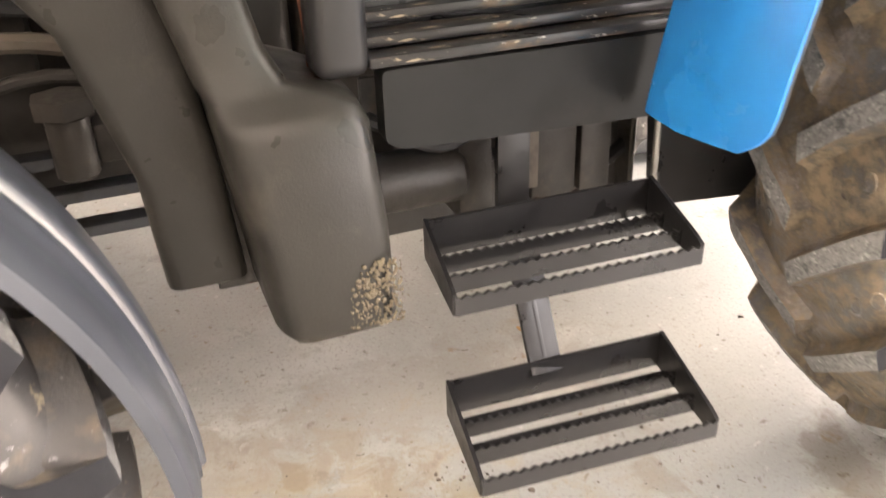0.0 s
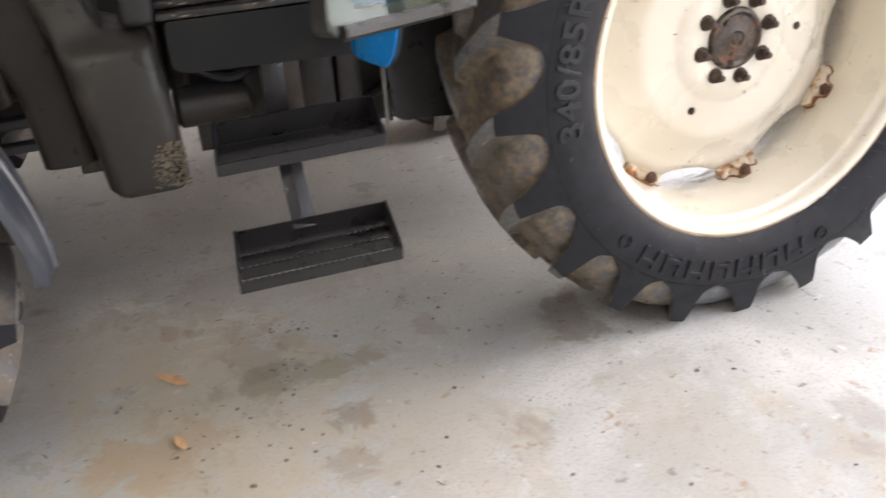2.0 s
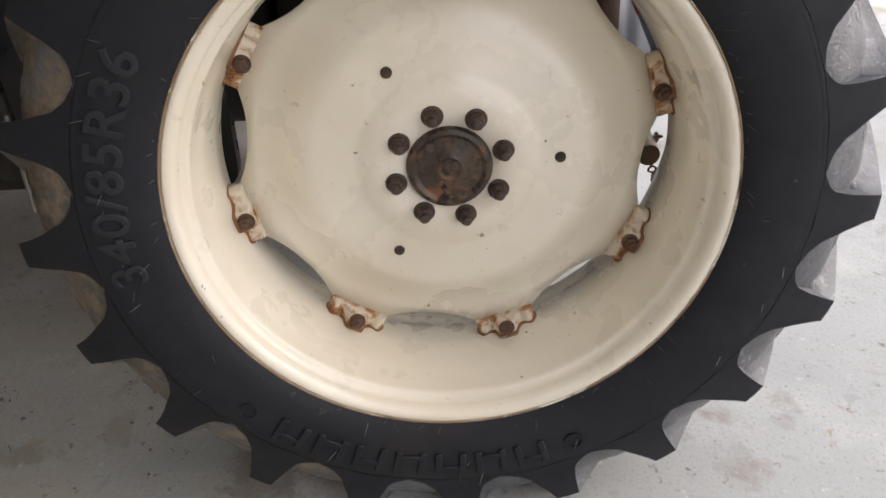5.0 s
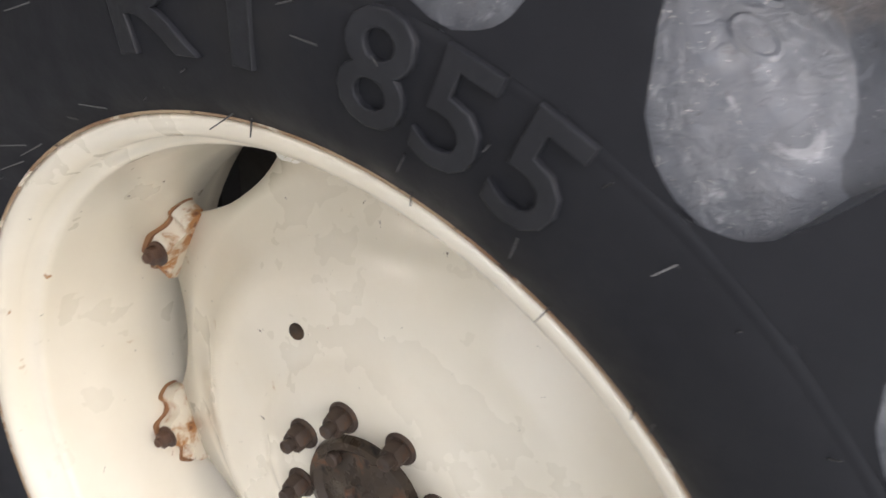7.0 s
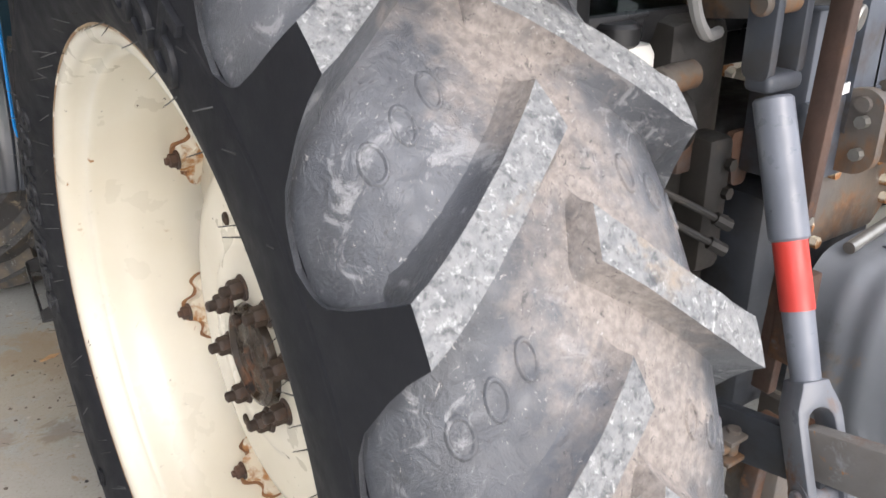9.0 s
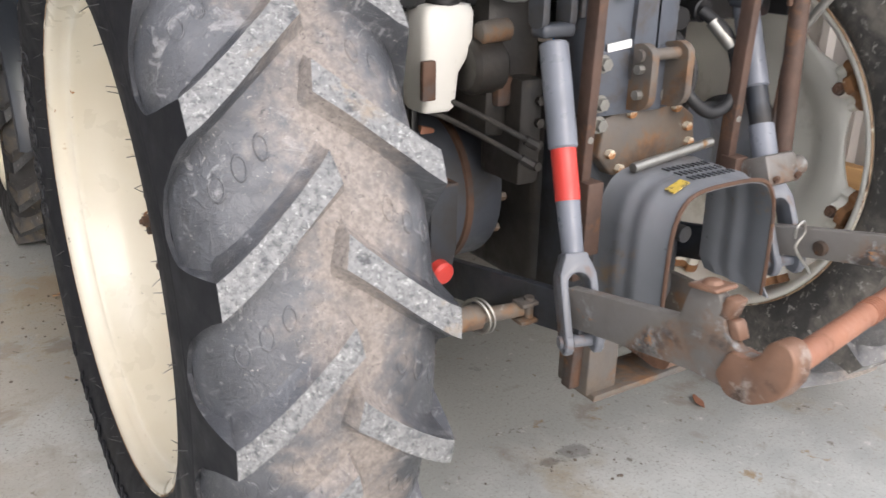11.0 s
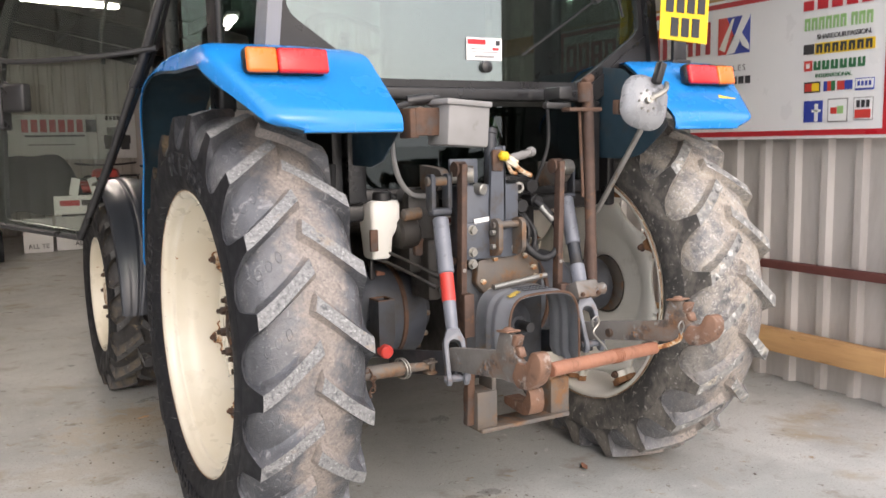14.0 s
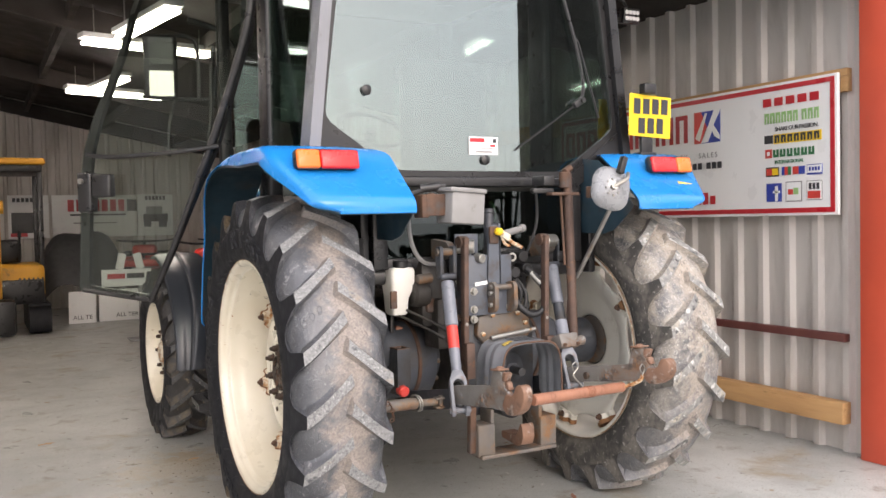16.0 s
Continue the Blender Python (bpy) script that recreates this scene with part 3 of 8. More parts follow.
def add_tube(bm, pts, r, seg=10, smooth_path=True, closed=False):
    """A bent rod or hose through the points."""
    P = [Vector(p) for p in pts]
    if smooth_path and len(P) > 2:
        Q = []
        for i in range(len(P) - 1):
            a, b, c, d = P[max(i - 1, 0)], P[i], P[i + 1], P[min(i + 2, len(P) - 1)]
            for k in range(6):
                u = k / 6
                Q.append(0.5 * ((2 * b) + (c - a) * u + (2 * a - 5 * b + 4 * c - d) * u * u + (3 * b - a - 3 * c + d) * u ** 3))
        Q.append(P[-1])
        P = Q
    t = bmesh.new()
    rings = []
    up = Vector((0.31, 0.17, 0.93))
    for i, p in enumerate(P):
        d = (P[min(i + 1, len(P) - 1)] - P[max(i - 1, 0)]).normalized()
        u = d.cross(up).normalized()
        up = u.cross(d).normalized()
        rr = r[min(i * len(r) // len(P), len(r) - 1)] if isinstance(r, (list, tuple)) else r
        rings.append([t.verts.new(p + rr * (math.cos(2 * math.pi * k / seg) * u + math.sin(2 * math.pi * k / seg) * up)) for k in range(seg)])
    for a, b in zip(rings, rings[1:]):
        for k in range(seg):
            t.faces.new((a[k], a[(k + 1) % seg], b[(k + 1) % seg], b[k])).smooth = True
    t.faces.new(rings[0][::-1])
    t.faces.new(rings[-1])
    return merge(bm, t)


def add_prism(bm, poly, axis, a, b, bevel=0.0, holes=()):
    """A plate: the polygon (in the two other axes, in xyz order) from a to b along the axis."""
    t = bmesh.new()
    n = "xyz".index(axis)

    def put(p, v):
        q = list(p)
        q.insert(n, v)
        return t.verts.new(q)

    lo, hi = [put(p, a) for p in poly], [put(p, b) for p in poly]
    t.faces.new(lo)
    t.faces.new(hi[::-1])
    k = len(poly)
    for i in range(k):
        t.faces.new((lo[i], hi[i], hi[(i + 1) % k], lo[(i + 1) % k]))
    bmesh.ops.recalc_face_normals(t, faces=t.faces)
    if bevel:
        bmesh.ops.bevel(t, geom=t.edges[:], offset=bevel, segments=2, affect="EDGES", profile=0.5)
    return merge(bm, t)


def add_loop_plate(bm, outer, inner, axis, a, b):
    """A flat ring between two outlines with equally many points."""
    t = bmesh.new()
    n = "xyz".index(axis)

    def put(p, v):
        q = list(p)
        q.insert(n, v)
        return t.verts.new(q)

    k = len(outer)
    o0, o1, i0, i1 = ([put(p, v) for p in some] for some, v in ((outer, a), (outer, b), (inner, a), (inner, b)))
    for i in range(k):
        j = (i + 1) % k
        t.faces.new((o0[i], o0[j], i0[j], i0[i]))
        t.faces.new((o1[i], i1[i], i1[j], o1[j]))
        t.faces.new((o0[i], o1[i], o1[j], o0[j]))
        t.faces.new((i0[i], i0[j], i1[j], i1[i]))
    bmesh.ops.recalc_face_normals(t, faces=t.faces)
    return merge(bm, t)


def add_sheet(bm, rows, thick=0.0, smooth=True):
    """A surface through a grid of points, thickened along its normals."""
    t = bmesh.new()
    g = [[t.verts.new(p) for p in row] for row in rows]
    for a, b in zip(g, g[1:]):
        for i in range(len(a) - 1):
            t.faces.new((a[i], a[i + 1], b[i + 1], b[i])).smooth = smooth
    bmesh.ops.recalc_face_normals(t, faces=t.faces)
    if thick:
        bmesh.ops.solidify(t, geom=t.faces[:] , thickness=thick)
    return merge(bm, t)


def rounded(pts, r=0.02, n=4):
    """A polygon with its corners rounded."""
    out = []
    k = len(pts)
    for i in range(k):
        p, a, b = Vector(pts[i]), Vector(pts[i - 1]), Vector(pts[(i + 1) % k])
        da, db = (a - p), (b - p)
        ra = min(r, 0.45 * da.length, 0.45 * db.length)
        s, e = p + da.normalized() * ra, p + db.normalized() * ra
        for j in range(n + 1):
            u = j / n
            out.append(tuple((1 - u) ** 2 * s + 2 * u * (1 - u) * p + u * u * e))
    return out


def world_pos(ob):
    return ob.location + (world_pos(ob.parent) if ob.parent else Vector((0, 0, 0)))


def part(name, bm, material, parent=None, label="", extra=(), sharp=True):
    """One mesh object, its origin in its middle, under its thing."""
    me = bpy.data.meshes.new(name)
    bmesh.ops.recalc_face_normals(bm, faces=bm.faces)
    lo = Vector([min(v.co[i] for v in bm.verts) for i in range(3)])
    hi = Vector([max(v.co[i] for v in bm.verts) for i in range(3)])
    c = (lo + hi) / 2
    bmesh.ops.translate(bm, vec=-c, verts=bm.verts)
    bm.to_mesh(me)
    bm.free()
    me.materials.append(M[material])
    for e in extra:
        me.materials.append(M[e])
    if sharp:
        me.set_sharp_from_angle(angle=radians(40))
    ob = new(name, me)
    ob.location = c - (world_pos(parent) if parent else Vector((0, 0, 0)))
    ob.parent = parent
    return tagged(ob, label)


def thing(name, label, category, at=(0, 0, 0), group=""):
    ob = new(name)
    ob.empty_display_size = 0.1
    ob.location = at
    return tagged(ob, label, category, group)


def text_bm(body, size=1.0, depth=0.0, spacing=1.0, bevel=0.0):
    """Letters of the built-in font as a mesh in the xy plane, centred."""
    cu = bpy.data.curves.new("letters", "FONT")
    cu.body, cu.size, cu.extrude, cu.align_x, cu.align_y, cu.space_character = body, size, depth, "CENTER", "CENTER", spacing
    cu.resolution_u, cu.bevel_depth, cu.bevel_resolution = 3, bevel, 1
    ob = bpy.data.objects.new("letters", cu)
    me = ob.to_mesh()
    bm = bmesh.new()
    bm.from_mesh(me)
    ob.to_mesh_clear()
    bpy.data.objects.remove(ob)
    bpy.data.curves.remove(cu)
    return bm


# ---------------------------------------------------------------- the shed
WALL_X, DOOR_Y, BACK_Y, LEFT_X = 2.45, -0.51, 12.5, -6.5
EAVE, SLOPE = 2.80, 0.20


def roof_z(x):
    return EAVE + SLOPE * (WALL_X - x) if x > -3.0 else EAVE + SLOPE * (WALL_X + 3.0) + SLOPE * (x + 3.0)


def structure(name, bm, material, label, parent=None):
    ob = part(name, bm, material, parent, label)
    return tagged(ob, kind="structure")


bm = bmesh.new()
grid = bmesh.ops.create_grid(bm, x_segments=8, y_segments=8, size=300)
structure("floor", bm, "concrete", "worn pale grey concrete floor with brown stains and scuffs")


def ribbed_wall(name, label, a, b, along, at, z0, top, out, pitch=0.2):
    """Box-profile steel sheet from a to b along x or y; out: the side to which the ribs stand."""
    bm = bmesh.new()
    pts = []
    v = a
    while v < b:
        for d, h in ((0.0, 0), (0.115, 0), (0.135, 1), (0.175, 1), (0.195, 0)):
            if v + d <= b:
                pts.append((v + d, h * 0.032 * out))
        v += pitch
    pts.append((b, 0))
    lo, hi, lo2, hi2 = [], [], [], []
    for u, d in pts:
        z = top(u)
        for lst, off, zz in ((lo, d, z0), (hi, d, z), (lo2, -0.05 * out, z0), (hi2, -0.05 * out, z)):
            lst.append(bm.verts.new((u, at + off, zz) if along == "x" else (at + off, u, zz)))
    for i in range(len(pts) - 1):
        bm.faces.new((lo[i], lo[i + 1], hi[i + 1], hi[i]))
        bm.faces.new((lo2[i + 1], lo2[i], hi2[i], hi2[i + 1]))
    for e in (0, -1):
        bm.faces.new((lo[e], hi[e], hi2[e], lo2[e]))
    return structure(name, bm, "cladding", label)


ribbed_wall("wall_right", "beige-grey box-profile steel wall cladding", DOOR_Y, BACK_Y, "y", WALL_X + 0.05, 0, lambda u: EAVE, -1)
ribbed_wall("wall_back", "beige-grey box-profile steel gable wall", LEFT_X, WALL_X, "x", BACK_Y, 0, roof_z, -1)
ribbed_wall("wall_left", "beige-grey box-profile steel wall cladding", DOOR_Y, BACK_Y, "y", LEFT_X, 0, lambda u: roof_z(LEFT_X), 1)
ribbed_wall("wall_front", "beige-grey box-profile steel wall beside the doorway", LEFT_X, -6.1, "x", DOOR_Y, 0, roof_z, 1)
bm = bmesh.new()
add_prism(bm, [(-6.1, roof_z(-6.1) - 0.22), (-6.1, roof_z(-6.1)), (-3.0, roof_z(-3.0)), (WALL_X, EAVE), (WALL_X, EAVE - 0.22), (-3.0, roof_z(-3.0) - 0.22)], "y", DOOR_Y - 0.05, DOOR_Y)
structure("wall_lintel", bm, "cladding", "steel cladding over the wide doorway")

bm = bmesh.new()
for x0, x1 in ((WALL_X + 0.1, -3.0), (-3.0, LEFT_X - 0.1)):
    add_prism(bm, [(x0, roof_z(x0)), (x1, roof_z(x1)), (x1, roof_z(x1) + 0.05), (x0, roof_z(x0) + 0.05)], "y", DOOR_Y - 0.1, BACK_Y + 0.1)
for k in range(5):
    y = 1.6 + 3.6 * k
    for x0, x1 in ((WALL_X, -3.0), (-3.0, LEFT_X)):
        add_prism(bm, [(x0, roof_z(x0) - 0.03), (x1, roof_z(x1) - 0.03), (x1, roof_z(x1) - 0.26), (x0, roof_z(x0) - 0.26)], "y", y, y + 0.1)
for x in (1.4, 0.2, -1.0, -2.2, -4.2, -5.6):
    add_box(bm, (x, 8, roof_z(x) - 0.12), (0.06, 17, 0.14))
structure("ceiling", bm, "roofing", "dark brown sloping shed roof with steel purlins")

# unseen wall, added to darken the right part of the rear window's reflection
bm = bmesh.new()
add_box(bm, (24.0, -21.5, 4.6), (18.6, 0.3, 9.2))
structure("wall_yard", bm, "roofing", "unseen dark wall added for the rear window's reflection")

# rails and timber on the wall beside the tractor
bm = bmesh.new()
add_box(bm, (WALL_X - 0.035, 3.0, 0.235), (0.075, 6.8, 0.125), bevel=0.006)
structure("trim_timber_low", bm, "timber", "rough orange-brown timber rail along the wall")
bm = bmesh.new()
add_box(bm, (WALL_X + 0.003, 3.0, 2.105), (0.045, 6.8, 0.13), bevel=0.006)
structure("trim_timber_high", bm, "timber", "rough orange-brown timber rail high on the wall")
bm = bmesh.new()
add_box(bm, (WALL_X - 0.03, 3.0, 0.66), (0.05, 6.8, 0.045), bevel=0.004)
structure("trim_rail", bm, "rail", "dark red steel rail along the wall")
bm = bmesh.new()
add_box(bm, (WALL_X + 0.06, DOOR_Y - 0.12, 2.1), (0.24, 0.26, 4.2), bevel=0.008)
structure("door_post", bm, "redpost", "orange-red painted steel door post")


# ---------------------------------------------------------------- the tractor
CX = 0.187                     # its middle line
HUB_Y, HUB_Z, WHEEL_X = 0.014, 0.733, 0.877
tractor = thing("tractor", "used blue farm tractor with cream wheels and rusty rear linkage", "tractor", (CX, 1.1, 0))


def wheel_frame(x, y, z, side):
    """Maps (axial out, angle, radius) of a wheel into the world. angle 0 points backwards, 90 up; side -1: left."""
    def at(a, ang, r):
        th = radians(ang)
        return Vector((x + side * a, y - r * math.cos(th), max(z + r * math.sin(th), 0.003)))
    return at


def smooth_curve(pts, n=5):
    out = []
    P = [Vector(p) for p in pts]
    for i in range(len(P) - 1):
        a, b, c, d = P[max(i - 1, 0)], P[i], P[i + 1], P[min(i + 2, len(P) - 1)]
        for k in range(n):
            u = k / n
            out.append(0.5 * ((2 * b) + (c - a) * u + (2 * a - 5 * b + 4 * c - d) * u * u + (3 * b - a - 3 * c + d) * u ** 3))
    out.append(P[-1])
    return [tuple(p) for p in out]


def lathe_at(bm, prof, at, seg=96, a0=0.0, smooth=True):
    """prof: (axial, radius) pairs."""
    rings = [[bm.verts.new(at(a, a0 + 360 * i / seg, r)) for i in range(seg)] for a, r in prof]
    for p, q in zip(rings, rings[1:]):
        for i in range(seg):
            j = (i + 1) % seg
            bm.faces.new((p[i], p[j], q[j], q[i])).smooth = smooth
    return rings


def tyre(parent, at, val, env, beadline, name="tyre", label="", seg=168, skin="rubber", floor="valley"):
    """The carcass: valley floor between the lugs, a small step up to the sidewall, then down to the bead."""
    bm = bmesh.new()
    v = smooth_curve(val, 4)
    half = v + [(env[-1][0] - 0.001, v[-1][1] + 0.003), (env[-1][0] + 0.0012, v[-1][1] - 0.001)] + smooth_curve([(env[-1][0] + 0.0006, v[-1][1] - 0.006)] + beadline, 4)
    full = [(-a, r) for a, r in half[::-1]] + half[1:]
    full = [(full[0][0] + 0.02, full[0][1] - 0.01)] + full + [(full[-1][0] - 0.02, full[-1][1] - 0.01)]
    lathe_at(bm, full, at, seg)
    bm.faces.ensure_lookup_table()
    k = 0
    for i in range(len(full) - 1):
        rm = (full[i][1] + full[i + 1][1]) / 2
        for j in range(seg):
            bm.faces[k].material_index = 1 if rm > v[-1][1] + 0.002 else 0
            k += 1
    return part(name, bm, skin, parent, label, extra=(floor,), sharp=True)


def tread_bar(at, val, env, ang, side, R, sweep, crest_w, pitch, jig, a_in=-0.002, k_=1.0):
    """One tread lug: a worn crest with steep flanks. Its outer end drops to a finger of the sidewall
    that spreads between the two rounded valleys beside it. ang: upper edge of the crest at its tip."""
    v = smooth_curve(val, 8)
    e = smooth_curve(env, 6)
    a_tip, r_tip = e[0]
    va, vr = [p[0] for p in v], [p[1] for p in v]
    deg = 180 / (math.pi * R)
    cw = crest_w * deg
    bm = bmesh.new()
    rows = []
    n = 10
    for k in range(n + 1):
        u = k / n
        skew = (1 - u) ** 6 * 0.010                        # the inner end is cut square to the lug
        top_r = R + (r_tip - R) * max(0.0, (a_in + (a_tip - a_in) * u) / a_tip) ** 2.2 - 0.0012 * jig[k % len(jig)]
        hi = ang + sweep * (1 - u) ** 1.12
        lo = hi - cw * (1 + 0.10 * u)
        wob = 0.10 * jig[(k * 3) % len(jig)]
        fl, fh = 0.012 + 0.004 * (1 - u), 0.020 + 0.008 * (1 - u)
        line = []
        for q, h, d in ((lo - fl * deg, 0.0, -1), (lo - 0.30 * fl * deg, 0.40, -0.7), (lo + 0.15 * wob, 1.0, -0.5), ((lo + hi) / 2, 1.01, 0.0), (hi + 0.15 * wob, 1.0, 0.5),
                        (hi + 0.22 * fh * deg, 0.55, 0.7), (hi + 0.62 * fh * deg, 0.14, 0.9), (hi + fh * deg, 0.0, 1)):
            a = a_in + (a_tip - a_in) * u + skew * d
            af = min(a, 0.86 * va[-1])
            rf = float(np.interp(abs(af), va, vr)) - 0.003
            line.append((af + h * (a - af), q, rf + h * (top_r - rf)))
        rows.append(line)
    # rounded inner end
    first = rows[0]
    rows.insert(0, [(p[0] - 0.009, p[1] + (0.5 if i < 3 else -0.5 if i > 3 else 0), min(p[2], first[0][2] + 0.30 * (p[2] - first[0][2]))) for i, p in enumerate(first)])
    # edges of the sidewall finger, in degrees from the crest's upper edge, against the share of the way down to the valley's foot
    up_s, up_a = (0.0, 0.20, 0.55, 0.78, 0.88, 0.96, 1.0), (0.0, 0.25, 0.75, 1.4, 2.2, 3.8, 5.0)
    dn_s, dn_a = (0.0, 0.20, 0.42, 0.76, 0.92, 1.0), (0.0, 0.55, 1.5, 3.5, 5.6, pitch / k_ - 5.0 - cw / k_)
    ne = len(e)
    j0 = next(i for i, p in enumerate(v) if p[0] >= 0.86 * va[-1])
    for k in range(1, ne):
        a, r = e[k]
        w = (r_tip - r) / (r_tip - e[-1][1])
        hi = ang + k_ * float(np.interp(w, up_s, up_a))
        lo = ang - cw * 1.10 - k_ * float(np.interp(w, dn_s, dn_a))
        p = v[min(len(v) - 1, j0 + int(round((len(v) - 1 - j0) * k / (ne - 1))))]
        f = 0.010 * 180 / (math.pi * r) * (1 - 0.7 * w)
        rf, af = p[1] - 0.002, p[0] - 0.003
        mid = (lo + hi) / 2
        rows.append([(af, lo - f, rf), (af + 0.5 * (a - af), lo - 0.3 * f, rf + 0.5 * (r - rf)), (a, lo, r), (a + 0.0005, mid, r), (a, hi, r),
                     (af + 0.5 * (a - af), hi + 0.3 * f, rf + 0.5 * (r - rf)), (af + 0.1 * (a - af), hi + 0.8 * f, rf + 0.1 * (r - rf)), (af, hi + f, rf)])
    g = [[bm.verts.new(at(side * p[0], p[1], p[2])) for p in line] for line in rows]
    for i, (p, q) in enumerate(zip(g, g[1:])):
        for k in range(7):
            f = bm.faces.new((p[k], p[k + 1], q[k + 1], q[k]))
            f.smooth = True
            f.material_index = (1 if 0 < i <= n else 2 if i > n else 0) if k in (2, 3) else 0
    bm.faces.new(g[0])
    return bm


# valley floor, lug end line and sidewall as (axial, radius)
REAR_VAL = [(0, 0.732), (0.05, 0.730), (0.09, 0.724), (0.12, 0.715), (0.14, 0.703), (0.158, 0.683), (0.170, 0.660), (0.177, 0.638), (0.180, 0.618)]
REAR_ENV = [(0.167, 0.740), (0.174, 0.715), (0.180, 0.685), (0.185, 0.650), (0.188, 0.622)]
REAR_BEAD = [(0.190, 0.600), (0.190, 0.575), (0.185, 0.535), (0.176, 0.507), (0.163, 0.488)]
FRONT_VAL = [(0, 0.523), (0.05, 0.520), (0.09, 0.511), (0.112, 0.499), (0.126, 0.483), (0.136, 0.465), (0.141, 0.450)]
FRONT_ENV = [(0.130, 0.554), (0.136, 0.533), (0.141, 0.505), (0.146, 0.476), (0.148, 0.452)]
FRONT_BEAD = [(0.148, 0.420), (0.146, 0.395), (0.140, 0.360), (0.132, 0.338), (0.124, 0.325)]


def bend_text(body, size, at, ang, r, a, depth=0.0035, spacing=1.0, squeeze=1.0):
    """Raised letters round a sidewall, tops outwards, read clockwise as seen from the left side."""
    bm = text_bm(body, size, depth, spacing, 0.0016)
    for v in bm.verts:
        rr = r + v.co.y
        th = ang - math.degrees(v.co.x * squeeze / r)
        v.co = at(a(rr) + v.co.z, th, rr)
    return bm


def sidewall(bead, top):
    line = sorted([(r, a) for a, r in smooth_curve([top] + bead)])
    return lambda r: float(np.interp(r, [o[0] for o in line], [o[1] for o in line]))


def rear_wheel(side, label, rimmat, muddy, lettered):
    x = CX + side * (WHEEL_X if side < 0 else 0.80)
    at = wheel_frame(x, HUB_Y, HUB_Z, side)
    # rim barrel with its rolled flange
    bm = bmesh.new()
    F = 0.168
    prof = [(F - 0.030, 0.470), (F - 0.006, 0.474), (F + 0.004, 0.480), (F + 0.010, 0.487), (F + 0.012, 0.482), (F + 0.009, 0.473), (F + 0.002, 0.465), (F - 0.012, 0.462), (F - 0.026, 0.4605), (F - 0.029, 0.4520), (F - 0.032, 0.4485), (F - 0.040, 0.4475),
            (F - 0.060, 0.4455), (F - 0.085, 0.441), (F - 0.10, 0.437), (F - 0.13, 0.434), (0.0, 0.430), (-0.065, 0.430), (-0.09, 0.450), (-0.13, 0.457), (-F, 0.466), (-F - 0.01, 0.484), (-F + 0.004, 0.488), (-F + 0.02, 0.470)]
    lathe_at(bm, prof, at, 96)
    rim = part("rear_wheel", bm, rimmat, tractor, label, sharp=False)
    # flaking rust along the flange
    bm = bmesh.new()
    fr_ = random.Random(5)
    for sd_ in (1, -1):
        lathe_at(bm, [(sd_ * (F + 0.0085), 0.4865), (sd_ * (F + 0.0125), 0.4882), (sd_ * (F + 0.0115), 0.4905), (sd_ * (F + 0.004), 0.4915)], at, 96)
    part("rusty_edge", bm, "flange_rust", rim, "flaking rusty flange edge", sharp=False)
    # dished centre disc with a wavy edge between the eight fixing lugs
    bm = bmesh.new()
    L0 = 180 - 29.7 if side < 0 else 29.7
    seg = 160

    def edge(i):
        ph = radians((360 * i / seg - L0) * 8)
        return 0.400 + 0.026 * math.cos(ph) + 0.004 * math.cos(2 * ph)

    dish = [(0.036, 0.045), (0.038, 0.125), (0.036, 0.150), (0.027, 0.164), (0.023, 0.178), (0.020, 0.250), (0.013, 0.275), (-0.012, 0.305), (-0.030, 0.340), (-0.038, 0.362)]
    if side > 0:
        # the far wheel is mounted the other way round, its disc near the axle
        dish = [(-0.034, 0.128), (-0.044, 0.134), (-0.046, 0.150), (-0.048, 0.235), (-0.056, 0.255), (-0.078, 0.285), (-0.096, 0.315), (-0.106, 0.345), (-0.110, 0.360)]
    for back in (0.0, -0.008):
        rings = [[bm.verts.new(at(a + back, 360 * i / seg, r)) for i in range(seg)] for a, r in dish]
        rings.append([bm.verts.new(at((-0.043 if side < 0 else -0.114) + back, 360 * i / seg, edge(i))) for i in range(seg)])
        for p, q in zip(rings, rings[1:]):
            for i in range(seg):
                j = (i + 1) % seg
                bm.faces.new((p[i], p[j], q[j], q[i])).smooth = True
        if back == 0.0:
            keep = (rings[0], rings[-1])
        else:
            for p, q in zip(keep, (rings[0], rings[-1])):
                for i in range(seg):
                    bm.faces.new((p[i], p[(i + 1) % seg], q[(i + 1) % seg], q[i]))
    part("wheel_disc", bm, rimmat, rim, sharp=False)
    # three small round holes, each a solid disc with the hole's darkness in its colour
    for k in range(3):
        th = 120 * k if side < 0 else 40 + 120 * k
        bm = bmesh.new()
        c0, c1 = (at(0.018, th, 0.207), at(0.0255, th, 0.207)) if side < 0 else (at(-0.044, th, 0.205), at(-0.0525, th, 0.205))
        add_lathe(bm, [(0.0, 0.0079), (0.0092, 0.0079), (0.0105, 0.0060), (0.0105, 0.0), (0.0, 0.0)], Matrix.Translation(c0) @ rot_to(c1 - c0), 16)
        part("bolt_hole", bm, "hole", rim, "dark disc for a bolt hole")
    # hub and wheel nuts
    bm = bmesh.new()
    c0, c1 = (at(0.010, 0, 0), at(0.07, 0, 0)) if side < 0 else (at(0.0, 0, 0), at(0.06, 0, 0))
    hubp = [(0.0, 0.034), (0.016, 0.033), (0.022, 0.038), (0.030, 0.035), (0.060, 0.033), (0.068, 0.040), (0.076, 0.038), (0.080, 0.028), (0.080, -0.03), (0.0, -0.03)] if side < 0 else \
           [(0.0, -0.06), (0.05, -0.06), (0.06, -0.02), (0.06, 0.05), (0.128, 0.055), (0.132, 0.0), (0.135, -0.05)]
